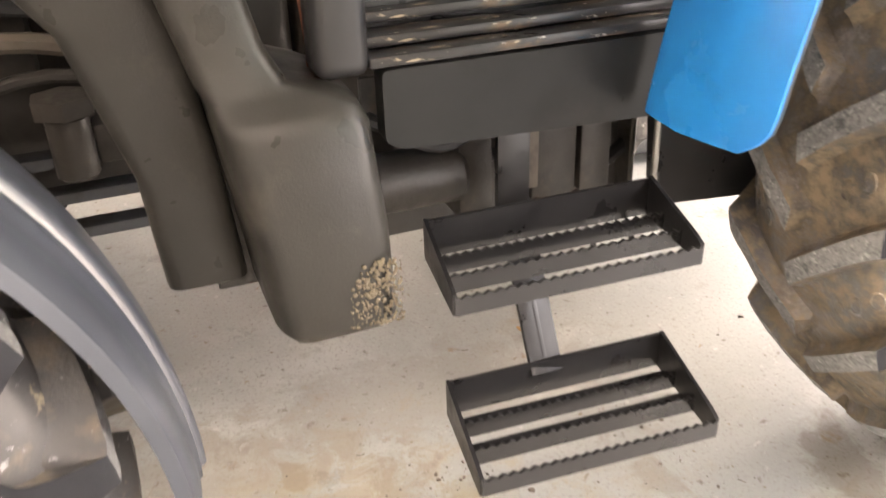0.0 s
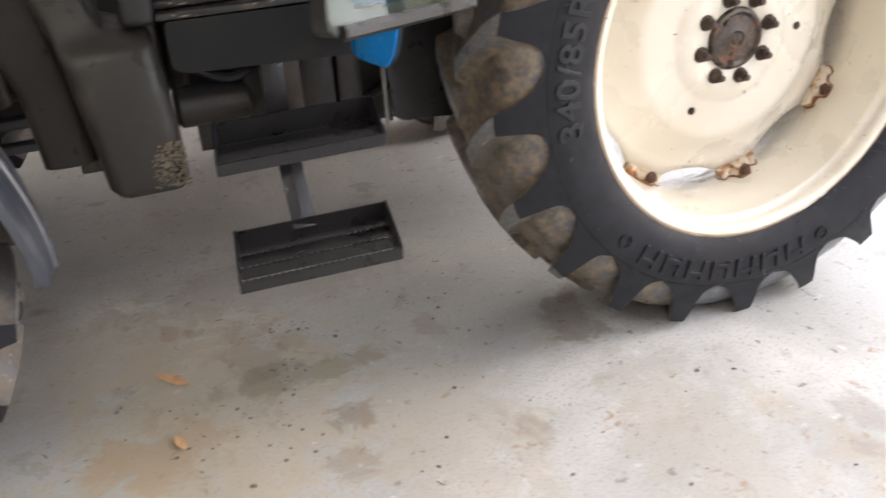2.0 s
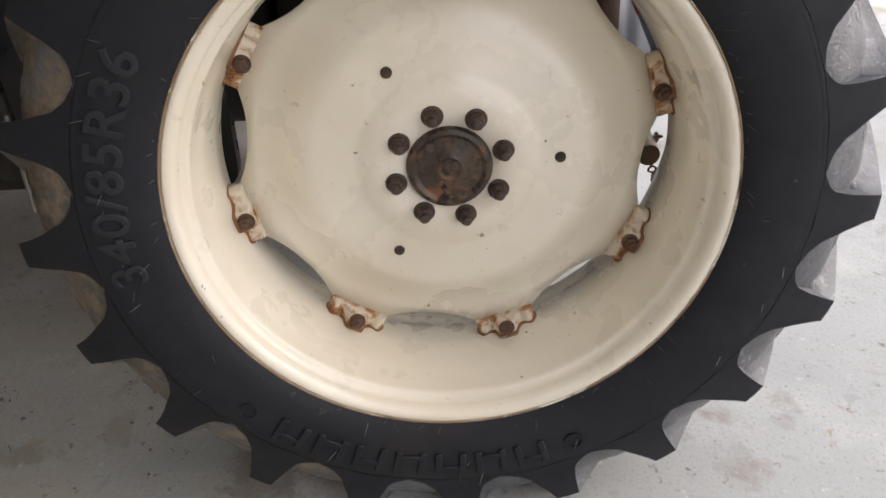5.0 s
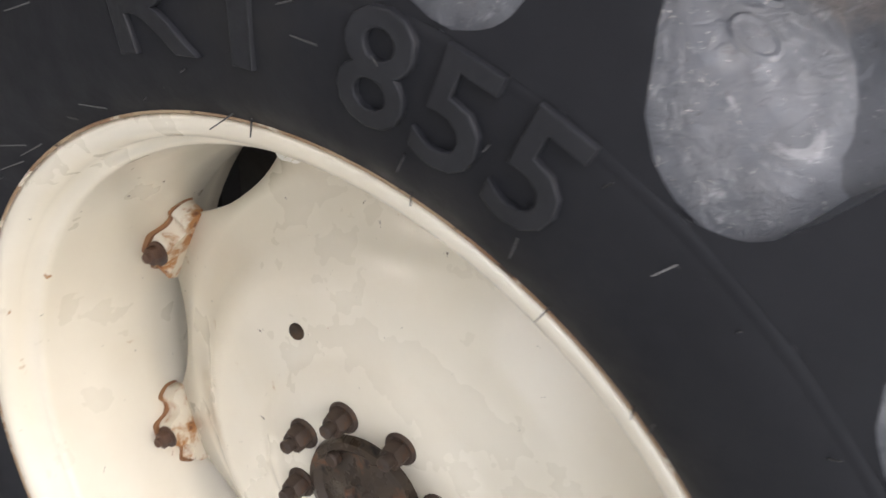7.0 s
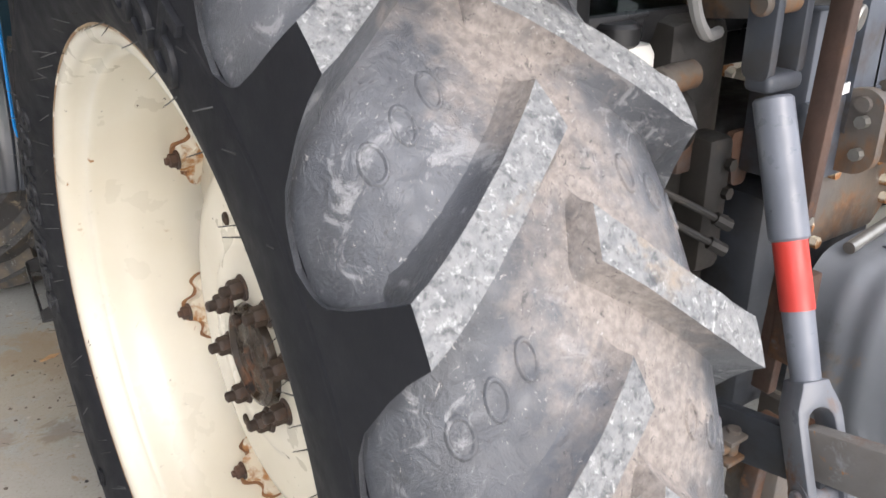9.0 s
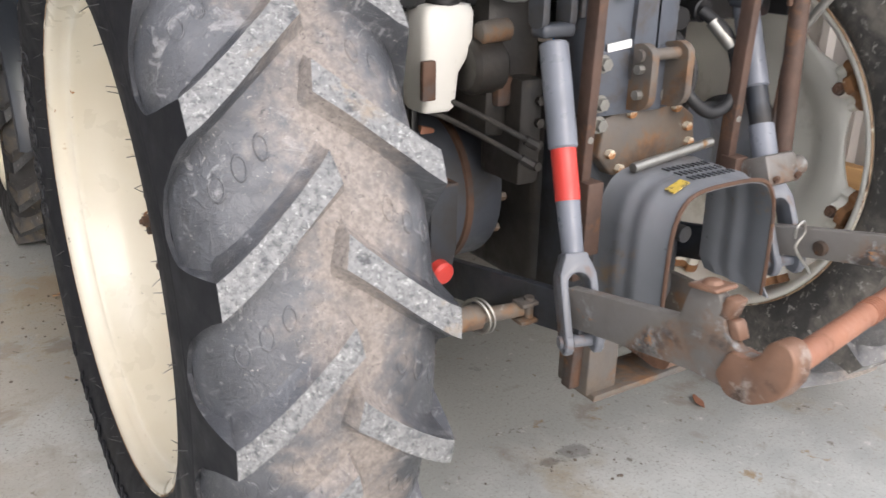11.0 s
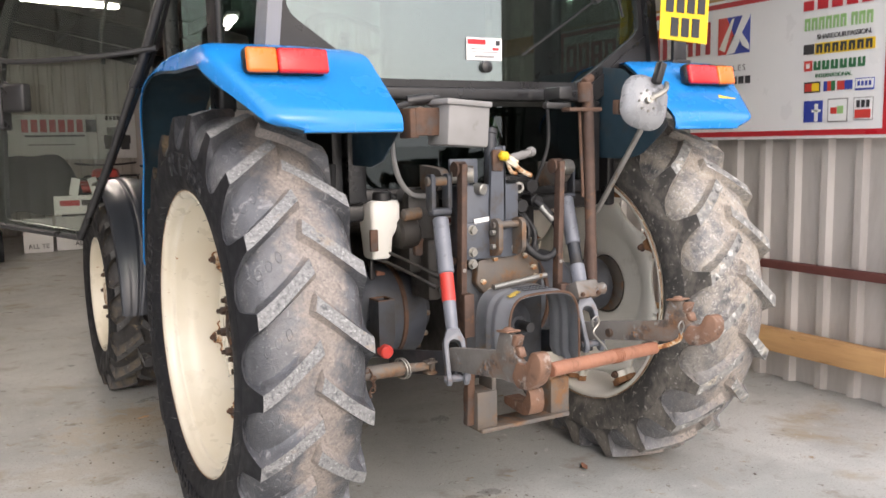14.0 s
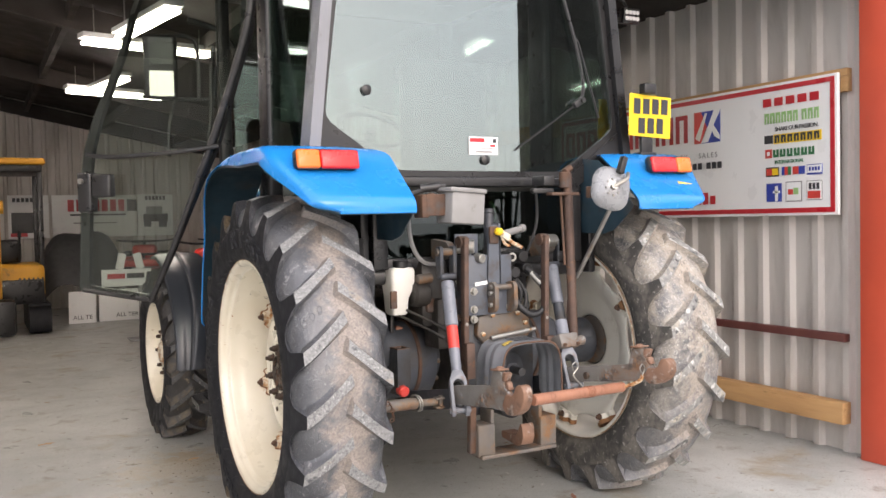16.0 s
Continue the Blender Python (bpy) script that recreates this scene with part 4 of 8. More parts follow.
    add_lathe(bm, hubp, Matrix.Translation(c0) @ rot_to(c1 - c0), 40)
    hub = part("hub", bm, "hub", rim, "oily brown cast hub")
    if side < 0:
        bm = bmesh.new()
        c = at(0.044, 128, 0.058)
        add_cyl(bm, c, at(0.056, 128, 0.058), 0.009, seg=12, bevel=0.002)
        part("hub_plug", bm, "nut", hub, "small dark plug")
        bm = bmesh.new()
        add_lathe(bm, [(0.0, 0.0012), (0.006, 0.0012), (0.009, 0.0018), (0.011, 0.0)], Matrix.Translation(at(0.0435, 20, 0.012)) @ rot_to((side, 0, 0)), 9)
        part("centre_mark", bm, "nut", hub, "oily black centre mark")
    if side > 0:
        bm = bmesh.new()
        add_lathe(bm, [(0.045, -0.030), (0.060, -0.046), (0.112, -0.050), (0.122, -0.046), (0.126, -0.030)], Matrix.Translation(c0) @ rot_to(c1 - c0), 40)
        part("hub_flange", bm, "rustpaint", hub, "brown hub flange")
    n0 = 60.4 if side < 0 else 20
    for k in range(8):
        th = n0 + 45 * k if side < 0 else n0 + 45 * k
        bm = bmesh.new()
        base, tip = (at(0.036, th, 0.1032), at(0.08, th, 0.1032)) if side < 0 else (at(0.055, th, 0.098), at(0.0, th, 0.098))
        mt = Matrix.Translation(base) @ rot_to(tip - base)
        add_lathe(bm, [(0.0, 0.0), (0.0205, 0.0), (0.0205, 0.003), (0.018, 0.005), (0.018, 0.006), (0.0, 0.006)], mt, 20)
        add_lathe(bm, [(0.0, 0.004), (0.0155, 0.005), (0.0155, 0.020), (0.013, 0.024), (0.0, 0.024)], mt, 6, smooth=False)
        add_lathe(bm, [(0.0, 0.02), (0.0085, 0.023), (0.0085, 0.035), (0.006, 0.037), (0.0, 0.037)], mt, 12)
        part("wheel_nut", bm, "nut", rim, "rusty dark wheel nut")
    # fixing lugs welded to the rim, with rusty edges and a bolt each
    for k in range(8):
        th = L0 + 45 * k
        ax = (at(0.1, th, 0.4) - at(0.0, th, 0.4)).normalized() * (1 if side < 0 else -1)
        rad = (at(0.0, th, 0.45) - at(0.0, th, 0.35)).normalized()
        tan = ax.cross(rad)
        rm = Matrix((tan, ax, rad)).transposed().to_4x4()
        org = at(-0.041 if side < 0 else -0.112, th, 0.410)
        bm = bmesh.new()
        outline = [(-0.060, -0.014), (-0.063, 0.006), (-0.050, 0.024), (-0.036, 0.014), (-0.024, 0.020), (-0.018, 0.042), (0.018, 0.042), (0.024, 0.020), (0.036, 0.014), (0.050, 0.024), (0.063, 0.006), (0.060, -0.014)]
        add_prism(bm, rounded(outline, 0.008, 3), "z", -0.012, 0.034, bevel=0.0)
        bmesh.ops.transform(bm, matrix=Matrix.Translation(org) @ rm, verts=bm.verts)
        wb = bmesh.new()
        add_prism(wb, rounded([(q * 1.07, t_ * 1.08 + 0.003) for q, t_ in outline], 0.008, 3), "z", 0.014, 0.036)
        bmesh.ops.transform(wb, matrix=Matrix.Translation(org) @ rm, verts=wb.verts)
        lug = part("rim_lug", bm, "cream_rust" if rimmat == "cream" else "cream_old", rim, "cream fixing lug with rusty edges")
        part("rusty_weld", wb, "lugrust", rim, "rusty weld round the lug")
        bm = bmesh.new()
        c = Matrix.Translation(org + ax * 0.042 - rad * 0.002) @ rot_to(ax)
        add_lathe(bm, [(0.0, 0.0), (0.017, 0.0), (0.017, 0.003), (0.0, 0.003)], c, 16)
        add_lathe(bm, [(0.0, 0.003), (0.0125, 0.003), (0.0125, 0.015), (0.0, 0.017)], c, 6, smooth=False)
        add_lathe(bm, [(0.0, 0.015), (0.0065, 0.015), (0.0065, 0.022), (0.0, 0.022)], c, 10)
        top = side < 0 and (c.translation.z > HUB_Z + 0.30)
        part("lug_bolt", bm, "cream_old" if top else "rust", rim, "painted hexagon bolt" if top else "rusty hexagon bolt")
    at = wheel_frame(x + side * (0.015 if side < 0 else 0.0), HUB_Y, HUB_Z, side)
    tyre(rim, at, REAR_VAL, REAR_ENV, REAR_BEAD, "tyre", "worn black farm tyre with dusty treads", skin="rubber" if side < 0 else "rubber_dusty")
    # tread lugs: 21 to each side, staggered by half a pitch
    pitch = 360 / 21
    jr = random.Random(11 + side)
    for sd in (1, -1):
        for k in range(21):
            ang = 14.6 + pitch * k + (0 if sd == 1 else pitch * 0.53) + (0.0 if side < 0 else 5.0)
            jig = [jr.uniform(-1, 1) for _ in range(9)]
            bm = tread_bar(at, REAR_VAL, REAR_ENV, ang, sd, 0.758, 10.4, 0.044, pitch, jig)
            part("tread_bar", bm, "valley", rim, extra=("lug_crest" if side < 0 else "lug_mud", "rubber" if side < 0 else "rubber_dusty"))
    if lettered:
        # three oval mould marks in each valley, on both halves of the tread
        vv = smooth_curve(REAR_VAL, 8)
        for sd in (1, -1):
            for k in range(21):
                mid = 14.6 + pitch * k + (0 if sd == 1 else pitch * 0.53)
                for a_c, off in ((0.137, 8.7), (0.108, 10.3), (0.078, 12.0)):
                    r_c = float(np.interp(a_c, [p[0] for p in vv], [p[1] for p in vv]))
                    ring = []
                    bm = bmesh.new()
                    for i in range(14):
                        an = 2 * math.pi * i / 14
                        row = []
                        for q, h in ((0.74, -0.001), (0.84, 0.0022), (1.0, 0.0022), (1.1, -0.001)):
                            da, ds = 0.0088 * q * math.cos(an), 0.0172 * q * math.sin(an)
                            rr = float(np.interp(a_c + da, [p[0] for p in vv], [p[1] for p in vv]))
                            row.append(bm.verts.new(at(sd * (a_c + da), mid + off + math.degrees(ds / r_c), rr + h)))
                        ring.append(row)
                    for i in range(14):
                        p, q = ring[i], ring[(i + 1) % 14]
                        for j in range(3):
                            bm.faces.new((p[j], p[j + 1], q[j + 1], q[j])).smooth = True
                    part("mould_mark", bm, "valley", rim, sharp=False)
        # fine rubber whiskers left by the mould
        bm = bmesh.new()
        sw = sidewall(REAR_BEAD, (0.1885, 0.618))
        wr = random.Random(7)
        for k in range(110):
            th = 360 * k / 110 + wr.uniform(-2, 2)
            rr = wr.choice((0.495, 0.497, 0.503, 0.53, 0.575, 0.60))
            p0 = at(sw(rr) - 0.002, th, rr)
            p1 = at(sw(rr) + wr.uniform(0.008, 0.024), th + wr.uniform(-1.6, 1.6), rr + wr.uniform(-0.010, 0.018))
            add_cyl(bm, p0, p1, 0.0009, 0.0005, seg=4)
        tagged(part("moulding_hair", bm, "hair_rubber", rim, "fine moulding hair"), kind="stuff")
        for body, size, ang, r, sq in (("855", 0.116, 67.9, 0.574, 1.06), ("RT", 0.106, 91.3, 0.575, 1.55), ("340/85R36", 0.084, 170.0, 0.566, 1.13)):
            bm = bend_text(body, size, at, ang, r, lambda q: sw(q) - 0.001, 0.0055 if size > 0.09 else 0.0036, 1.04, sq)
            part("raised_lettering", bm, "letter", rim, "raised black size lettering")
        # a raised maker's word as plain upright bars between two rings
        for k in range(7):
            th = -76.5 - 8.15 * k
            bm = bmesh.new()
            o, uax = at(sw(0.574) + 0.0015, th, 0.574), (at(0.1, th, 0.574) - at(0.0, th, 0.574)).normalized()
            rad = (at(0, th, 0.6) - at(0, th, 0.5)).normalized()
            rm = Matrix((uax.cross(rad), rad, uax)).transposed().to_4x4()
            for q in (-0.024, 0.024):
                add_box(bm, (q, 0, 0), (0.014, 0.054, 0.006), None, 0.002, 1)
            add_box(bm, (0, 0.012 * (-1) ** k, 0), (0.040, 0.012, 0.006), None, 0.002, 1)
            bmesh.ops.transform(bm, matrix=Matrix.Translation(o) @ rm, verts=bm.verts)
            part("raised_bar", bm, "rubber", rim, "raised black lettering bars")
        for th in (-67.6, -135.0):
            bm = bmesh.new()
            o = at(sw(0.574), th, 0.574)
            add_lathe(bm, [(0.015, 0.0), (0.015, 0.004), (0.019, 0.004), (0.019, 0.0)], Matrix.Translation(o) @ rot_to((side, 0, 0)), 24)
            part("raised_ring", bm, "rubber", rim, "raised ring on the sidewall")
    return rim


rear_wheel(-1, "cream-painted rear wheel with worn black farm tyre", "cream", True, True)
rear_wheel(1, "dusty cream rear wheel with muddy farm tyre near the wall", "cream_old", True, False)


def front_wheel(side):
    x, y, z, R = CX + side * 0.895, 2.33, 0.535, 0.560
    at = wheel_frame(x, y, z, side)
    bm = bmesh.new()
    F = 0.122
    prof = [(F - 0.02, 0.318), (F, 0.326), (F + 0.006, 0.330), (F + 0.008, 0.322), (F, 0.310), (F - 0.02, 0.304), (F - 0.05, 0.296), (0.04, 0.285), (0.035, 0.27), (0.05, 0.235), (0.058, 0.18), (0.06, 0.13), (0.075, 0.115), (0.078, 0.0)]
    lathe_at(bm, prof, at, 72)
    rim = part("front_wheel", bm, "cream", tractor, "cream-painted front wheel with a worn black tyre", sharp=False)
    bm = bmesh.new()
    c0, c1 = at(0.06, 0, 0), at(0.16, 0, 0)
    add_lathe(bm, [(0.0, 0.0), (0.10, 0.0), (0.095, 0.015), (0.07, 0.022), (0.06, 0.038), (0.0, 0.042)], Matrix.Translation(c0) @ rot_to(c1 - c0), 28)
    part("hub", bm, "cream_rust", rim)
    for k in range(8):
        bm = bmesh.new()
        b0, b1 = at(0.07, 45 * k, 0.135), at(0.1, 45 * k, 0.135)
        add_lathe(bm, [(0.0, 0.0), (0.014, 0.0), (0.014, 0.018), (0.008, 0.03), (0.0, 0.03)], Matrix.Translation(b0) @ rot_to(b1 - b0), 6, smooth=False)
        part("wheel_nut", bm, "nut", rim)
    tyre(rim, at, FRONT_VAL, FRONT_ENV, FRONT_BEAD, "tyre", "black farm front tyre with pale worn treads", 144, floor="front_valley")
    pitch = 360 / 18
    jr = random.Random(3)
    for sd in (1, -1):
        for k in range(18):
            ang = -9 + pitch * k + (0 if sd == 1 else pitch / 2)
            bm = tread_bar(at, FRONT_VAL, FRONT_ENV, ang, sd, R, 12.5, 0.038, pitch, [jr.uniform(-1, 1) for _ in range(9)], k_=1.17)
            part("tread_bar", bm, "front_valley", rim, extra=("front_crest", "rubber"))
    return rim


front_wheel(-1)
front_wheel(1)


# ---------------------------------------------------------------- mudguards
def fender(side):
    """A pressed steel mudguard over a rear wheel: wide behind, a narrow strip in front."""
    s = side
    line = smooth_curve([(0.988, 0.828), (0.981, 0.87), (0.953, 1.00), (0.885, 1.24), (0.74, 1.47), (0.62, 1.575), (0.46, 1.632), (0.18, 1.668), (-0.20, 1.672), (-0.34, 1.655), (-0.46, 1.568), (-0.565, 1.482), (-0.597, 1.452), (-0.607, 1.428), (-0.608, 1.404)], 4)
    rows = []
    for i, (y, z) in enumerate(line):
        p, q = Vector(line[max(i - 1, 0)]), Vector(line[min(i + 1, len(line) - 1)])
        t = (q - p).normalized()
        nrm = Vector((t.y, -t.x))                      # outwards, away from the tyre
        if nrm.dot(Vector((y, z - 0.7))) < 0:
            nrm = -nrm
        back = min(1.0, max(0.0, (0.10 - y) / 0.45))
        front = min(1.0, max(0.0, (y - 0.55) / 0.35))
        bare = min(1.0, max(0.0, (y - 0.0) / 0.35))
        outer = 1.075 - (0.045 * min(1.0, max(0.0, (1.64 - z) / 0.32)) + 0.055 * max(0.0, (0.885 - z) / 0.06) ** 2 if y > 0 else 0) - 0.105 * max(0.0, (-0.38 - y) / 0.22) - (0.085 * max(0.0, (1.452 - z) / 0.048) ** 2.2 if y < 0 else 0)
        inner = 0.80 - 0.245 * back
        sk = 0.042 * (1 - 0.95 * bare) * (1 - 0.85 * max(0.0, (-0.42 - y) / 0.19))
        row = []
        for off, d in ((inner, -0.004), (inner + 0.02, 0.0), ((inner + outer) / 2, 0.006), (outer - 0.035 - 0.045 * front, 0.004), (outer - 0.012 - 0.020 * front, -0.004 - 0.008 * front), (outer, -0.020 - 0.006 * front), (outer + 0.004 - 0.003 * front, -0.02 - sk - 0.008 * front)):
            row.append((CX + s * off, y + nrm.x * d, z + nrm.y * d))
        rows.append(row)
    bm = bmesh.new()
    add_sheet(bm, rows, 0.004)
    guard = part("rear_mudguard", bm, "blue", tractor, "glossy blue steel rear mudguard")
    # separate sheet just inside the guard, in a much darker blue
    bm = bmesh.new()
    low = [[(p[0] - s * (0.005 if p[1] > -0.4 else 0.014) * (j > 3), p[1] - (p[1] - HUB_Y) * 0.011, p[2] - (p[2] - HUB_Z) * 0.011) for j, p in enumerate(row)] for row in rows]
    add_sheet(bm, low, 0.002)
    part("guard_lining", bm, "blue_under", guard, "dark blue underside of the mudguard")
    # rolled lower lip behind
    bm = bmesh.new()
    add_tube(bm, [(CX + s * 0.56, -0.607, 1.404), (CX + s * 0.75, -0.608, 1.404), (CX + s * 0.87, -0.606, 1.404)], 0.005, 8)
    part("lip", bm, "blue", guard)
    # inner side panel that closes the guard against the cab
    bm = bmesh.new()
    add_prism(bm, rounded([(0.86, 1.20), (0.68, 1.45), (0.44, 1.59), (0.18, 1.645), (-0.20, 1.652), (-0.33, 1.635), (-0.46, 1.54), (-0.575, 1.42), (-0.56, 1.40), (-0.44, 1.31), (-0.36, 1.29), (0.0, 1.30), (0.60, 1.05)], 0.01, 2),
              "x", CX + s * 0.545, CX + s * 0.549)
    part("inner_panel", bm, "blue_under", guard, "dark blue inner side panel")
    # rear lamp
    xc = CX + s * (0.868 if s < 0 else 0.85)
    yc, zc = -0.475, 1.608
    tilt = Matrix.Rotation(radians(-14), 4, "X")
    bm = bmesh.new()
    add_box(bm, (xc, yc + 0.01, zc), (0.255 if s < 0 else 0.248, 0.05, 0.080), tilt, 0.02, 3)
    lamp = part("rear_lamp", bm, "black", guard, "black lamp housing")
    w = 0.248 if s < 0 else 0.242
    for a, b, m_, nm in ((-0.5, -0.13, "orange_lens", "indicator_lens"), (-0.125, 0.5, "red_lens", "brake_lens")):
        lo, hi = (xc + s * -a * w, xc + s * -b * w)
        bm = bmesh.new()
        add_box(bm, ((lo + hi) / 2, yc - 0.016, zc), (abs(hi - lo), 0.022, 0.074), tilt, 0.010, 3)
        part(nm, bm, m_, lamp, "orange ribbed lens" if "orange" in m_ else "red ribbed lens")
    return guard


fl = fender(-1)
fr = fender(1)
bm = bmesh.new()
add_box(bm, (1.085, -0.535, 1.509), (0.085, 0.004, 0.034), Matrix.Rotation(radians(-39), 4, "X") @ Matrix.Rotation(radians(10), 4, "Y"))
part("reflector_sticker", bm, "yellow", fr, "yellow reflective sticker")
# yellow number plate with dark bars, on its bracket and with its lamp
bm = bmesh.new()
add_box(bm, (1.066, -0.318, 1.855), (0.265, 0.006, 0.205), Matrix.Rotation(radians(3), 4, "Y"), 0.002, 1)
plate = part("plate", bm, "yellow", tractor, "yellow plate with dark bars")
for row, cols in ((0.047, 4), (-0.047, 3)):
    for k in range(cols):
        bm = bmesh.new()
        add_box(bm, (1.066 + (k - (cols - 1) / 2) * 0.058 + 0.003 * (row > 0), -0.3225, 1.855 + row), (0.040, 0.003, 0.074), Matrix.Rotation(radians(3), 4, "Y"))
        part("bar", bm, "ink", plate, "dark bar")
bm = bmesh.new()
add_box(bm, (1.04, -0.335, 1.985), (0.075, 0.045, 0.05), None, 0.006)
part("plate_lamp", bm, "black", plate, "black lamp box")
bm = bmesh.new()
add_box(bm, (1.05, -0.305, 1.715), (0.07, 0.02, 0.10), None, 0.004)
add_box(bm, (1.05, -0.295, 1.67), (0.10, 0.06, 0.02), None, 0.004)
part("plate_bracket", bm, "black", plate, "black bracket")

# ---------------------------------------------------------------- chassis and axles
bm = bmesh.new()
add_box(bm, (CX, 0.10, 0.76), (0.37, 0.62, 0.50), None, 0.04, 3)
gearbox = part("transmission", bm, "grimy", tractor, "dirty dark cast transmission housing")
bm = bmesh.new()
add_box(bm, (CX, 0.885, 0.75), (0.34, 0.94, 0.42), None, 0.05, 3)
part("gear_case", bm, "grimy", gearbox)
bm = bmesh.new()
add_box(bm, (CX, 1.955, 0.78), (0.36, 1.19, 0.42), None, 0.05, 3)
part("clutch_case", bm, "grimy", gearbox)
for s in (-1, 1):
    bm = bmesh.new()
    add_lathe(bm, [(0.0, 0.0), (0.105, 0.0), (0.105, 0.035), (0.150, 0.040), (0.170, 0.048), (0.176, 0.060), (0.176, 0.235), (0.168, 0.265), (0.145, 0.295), (0.12, 0.33), (0.105, 0.37), (0.10, 0.48), (0.115, 0.50), (0.115, 0.53), (0.0, 0.53)],
              Matrix.Translation((CX + s * 0.185, 0.03, 0.735)) @ rot_to((s, 0, 0)), 48)
    drum = part("axle_drum", bm, "axlegrey", gearbox, "grey-blue cast brake drum on the axle")
    bm = bmesh.new()
    add_lathe(bm, [(0.174, -0.004), (0.182, 0.0), (0.182, 0.014), (0.174, 0.018)], Matrix.Translation((CX + s * 0.315, 0.03, 0.735)) @ rot_to((s, 0, 0)), 48)
    part("rusty_flange", bm, "rust", drum, "rusty flange ring")
    for k in range(12):
        an = 2 * math.pi * k / 12
        c = Vector((CX + s * 0.232, 0.03 + 0.160 * math.cos(an), 0.735 + 0.160 * math.sin(an)))
        bm = bmesh.new()
        add_cyl(bm, c, c - Vector((s * 0.014, 0, 0)), 0.010, seg=6)
        part("bolt", bm, "rustpaint", drum)
# dark frame plates behind the steps and behind the tank
for c, d in (((-0.30, 1.06, 0.69), (0.012, 0.54, 0.30)), ((-0.45, 1.565, 0.80), (0.012, 0.10, 0.42)), ((-0.34, 0.83, 0.70), (0.05, 0.012, 0.30))):
    bm = bmesh.new()
    add_box(bm, c, d, None, 0.003, 1)
    part("frame_plate", bm, "grimy", gearbox, "dark dirty frame plate")
for y, z in ((1.22, 0.66), (0.93, 0.64)):
    bm = bmesh.new()
    add_tube(bm, [(-0.33, y + 0.13, z + 0.02), (-0.345, y, z - 0.03), (-0.33, y - 0.12, z + 0.02)], 0.014, 8)
    part("frame_hose", bm, "hose", gearbox, "black hose along the frame")
# box-section bracket under the axle with a red cap
bm = bmesh.new()
add_loop_plate(bm, [(-0.292, -0.31), (-0.230, -0.31), (-0.230, -0.235), (-0.292, -0.235)], [(-0.285, -0.303), (-0.237, -0.303), (-0.237, -0.242), (-0.285, -0.242)], "z", 0.700, 0.832)
add_prism(bm, [(-0.292, 0.70), (-0.230, 0.70), (-0.244, 0.635), (-0.292, 0.635)], "y", -0.31, -0.235)
add_box(bm, (-0.261, -0.16, 0.70), (0.05, 0.15, 0.10), None, 0.01)
brk = part("axle_bracket", bm, "castgrey", tractor, "dark grey box-section bracket with a rusty rim")
bm = bmesh.new()
add_loop_plate(bm, [(-0.293, -0.311), (-0.229, -0.311), (-0.229, -0.234), (-0.293, -0.234)], [(-0.284, -0.302), (-0.238, -0.302), (-0.238, -0.243), (-0.284, -0.243)], "z", 0.831, 0.836)
part("rusty_rim", bm, "rust", brk, "rusty top edge")
bm = bmesh.new()
add_box(bm, (-0.261, -0.2725, 0.80), (0.047, 0.060, 0.004))
part("rusty_lid", bm, "rust", brk, "rusty inner lid")
for x, z in ((-0.272, 0.657),):
    bm = bmesh.new()
    add_cyl(bm, (x, -0.29, z), (x, -0.335, z - 0.004), 0.024, seg=24, bevel=0.006)
    part("red_cap", bm, "red", brk, "round red plastic cap")
bm = bmesh.new()
add_box(bm, (-0.205, -0.125, 0.86), (0.035, 0.02, 0.10), Matrix.Rotation(radians(15), 4, "Y"), 0.004)
part("red_strap", bm, "orangerust", brk, "faded red strap")
bm = bmesh.new()
add_box(bm, (-0.235, -0.14, 0.90), (0.018, 0.02, 0.15), None, 0.004)
part("stay", bm, "black", brk)
brk.location += Vector((0, 0.07, -0.012))

# front axle and engine block
bm = bmesh.new()
add_box(bm, (CX, 2.40, 0.50), (1.5, 0.16, 0.14), None, 0.03, 3)
add_box(bm, (CX - 0.72, 2.40, 0.52), (0.12, 0.22, 0.26), None, 0.03, 3)
add_box(bm, (CX + 0.72, 2.40, 0.52), (0.12, 0.22, 0.26), None, 0.03, 3)
part("front_axle", bm, "castgrey", tractor, "dark cast front axle")
bm = bmesh.new()
add_box(bm, (CX, 2.15, 0.96), (0.40, 1.30, 0.60), None, 0.03, 2)
engine = part("engine", bm, "grimy", tractor, "oily dark engine side with pipes")
for k in range(6):
    bm = bmesh.new()
    add_box(bm, (CX - 0.22, 1.70 + 0.17 * k, 0.98), (0.09, 0.11, 0.34 - 0.05 * (k % 2)), None, 0.015, 2)
    part("engine_cover", bm, "grimy", engine)
for k in range(7):
    bm = bmesh.new()
    add_tube(bm, [(CX - 0.29, 1.60 + 0.03 * k, 0.78 + 0.075 * k), (CX - 0.31, 1.80 + 0.05 * (k % 3), 0.86 + 0.06 * k), (CX - 0.30, 2.1, 0.80 + 0.075 * k), (CX - 0.28, 2.5, 0.82 + 0.07 * k)], 0.012 + 0.005 * (k % 2), 8)
    part("pipe", bm, ("grimy", "bracketbrown", "hose")[k % 3], engine)
bm = bmesh.new()
add_cyl(bm, (CX - 0.36, 1.785, 0.70), (CX - 0.36, 1.785, 0.81), 0.035, seg=20, bevel=0.006)
add_lathe(bm, [(0.0, 0.0), (0.052, 0.0), (0.052, 0.03), (0.0, 0.034)], Matrix.Translation((CX - 0.36, 1.785, 0.81)), 6, smooth=False)
add_box(bm, (CX - 0.32, 1.70, 0.745), (0.06, 0.10, 0.07), None, 0.008)
part("filter", bm, "grimy", engine, "grimy filter with a hexagon head")
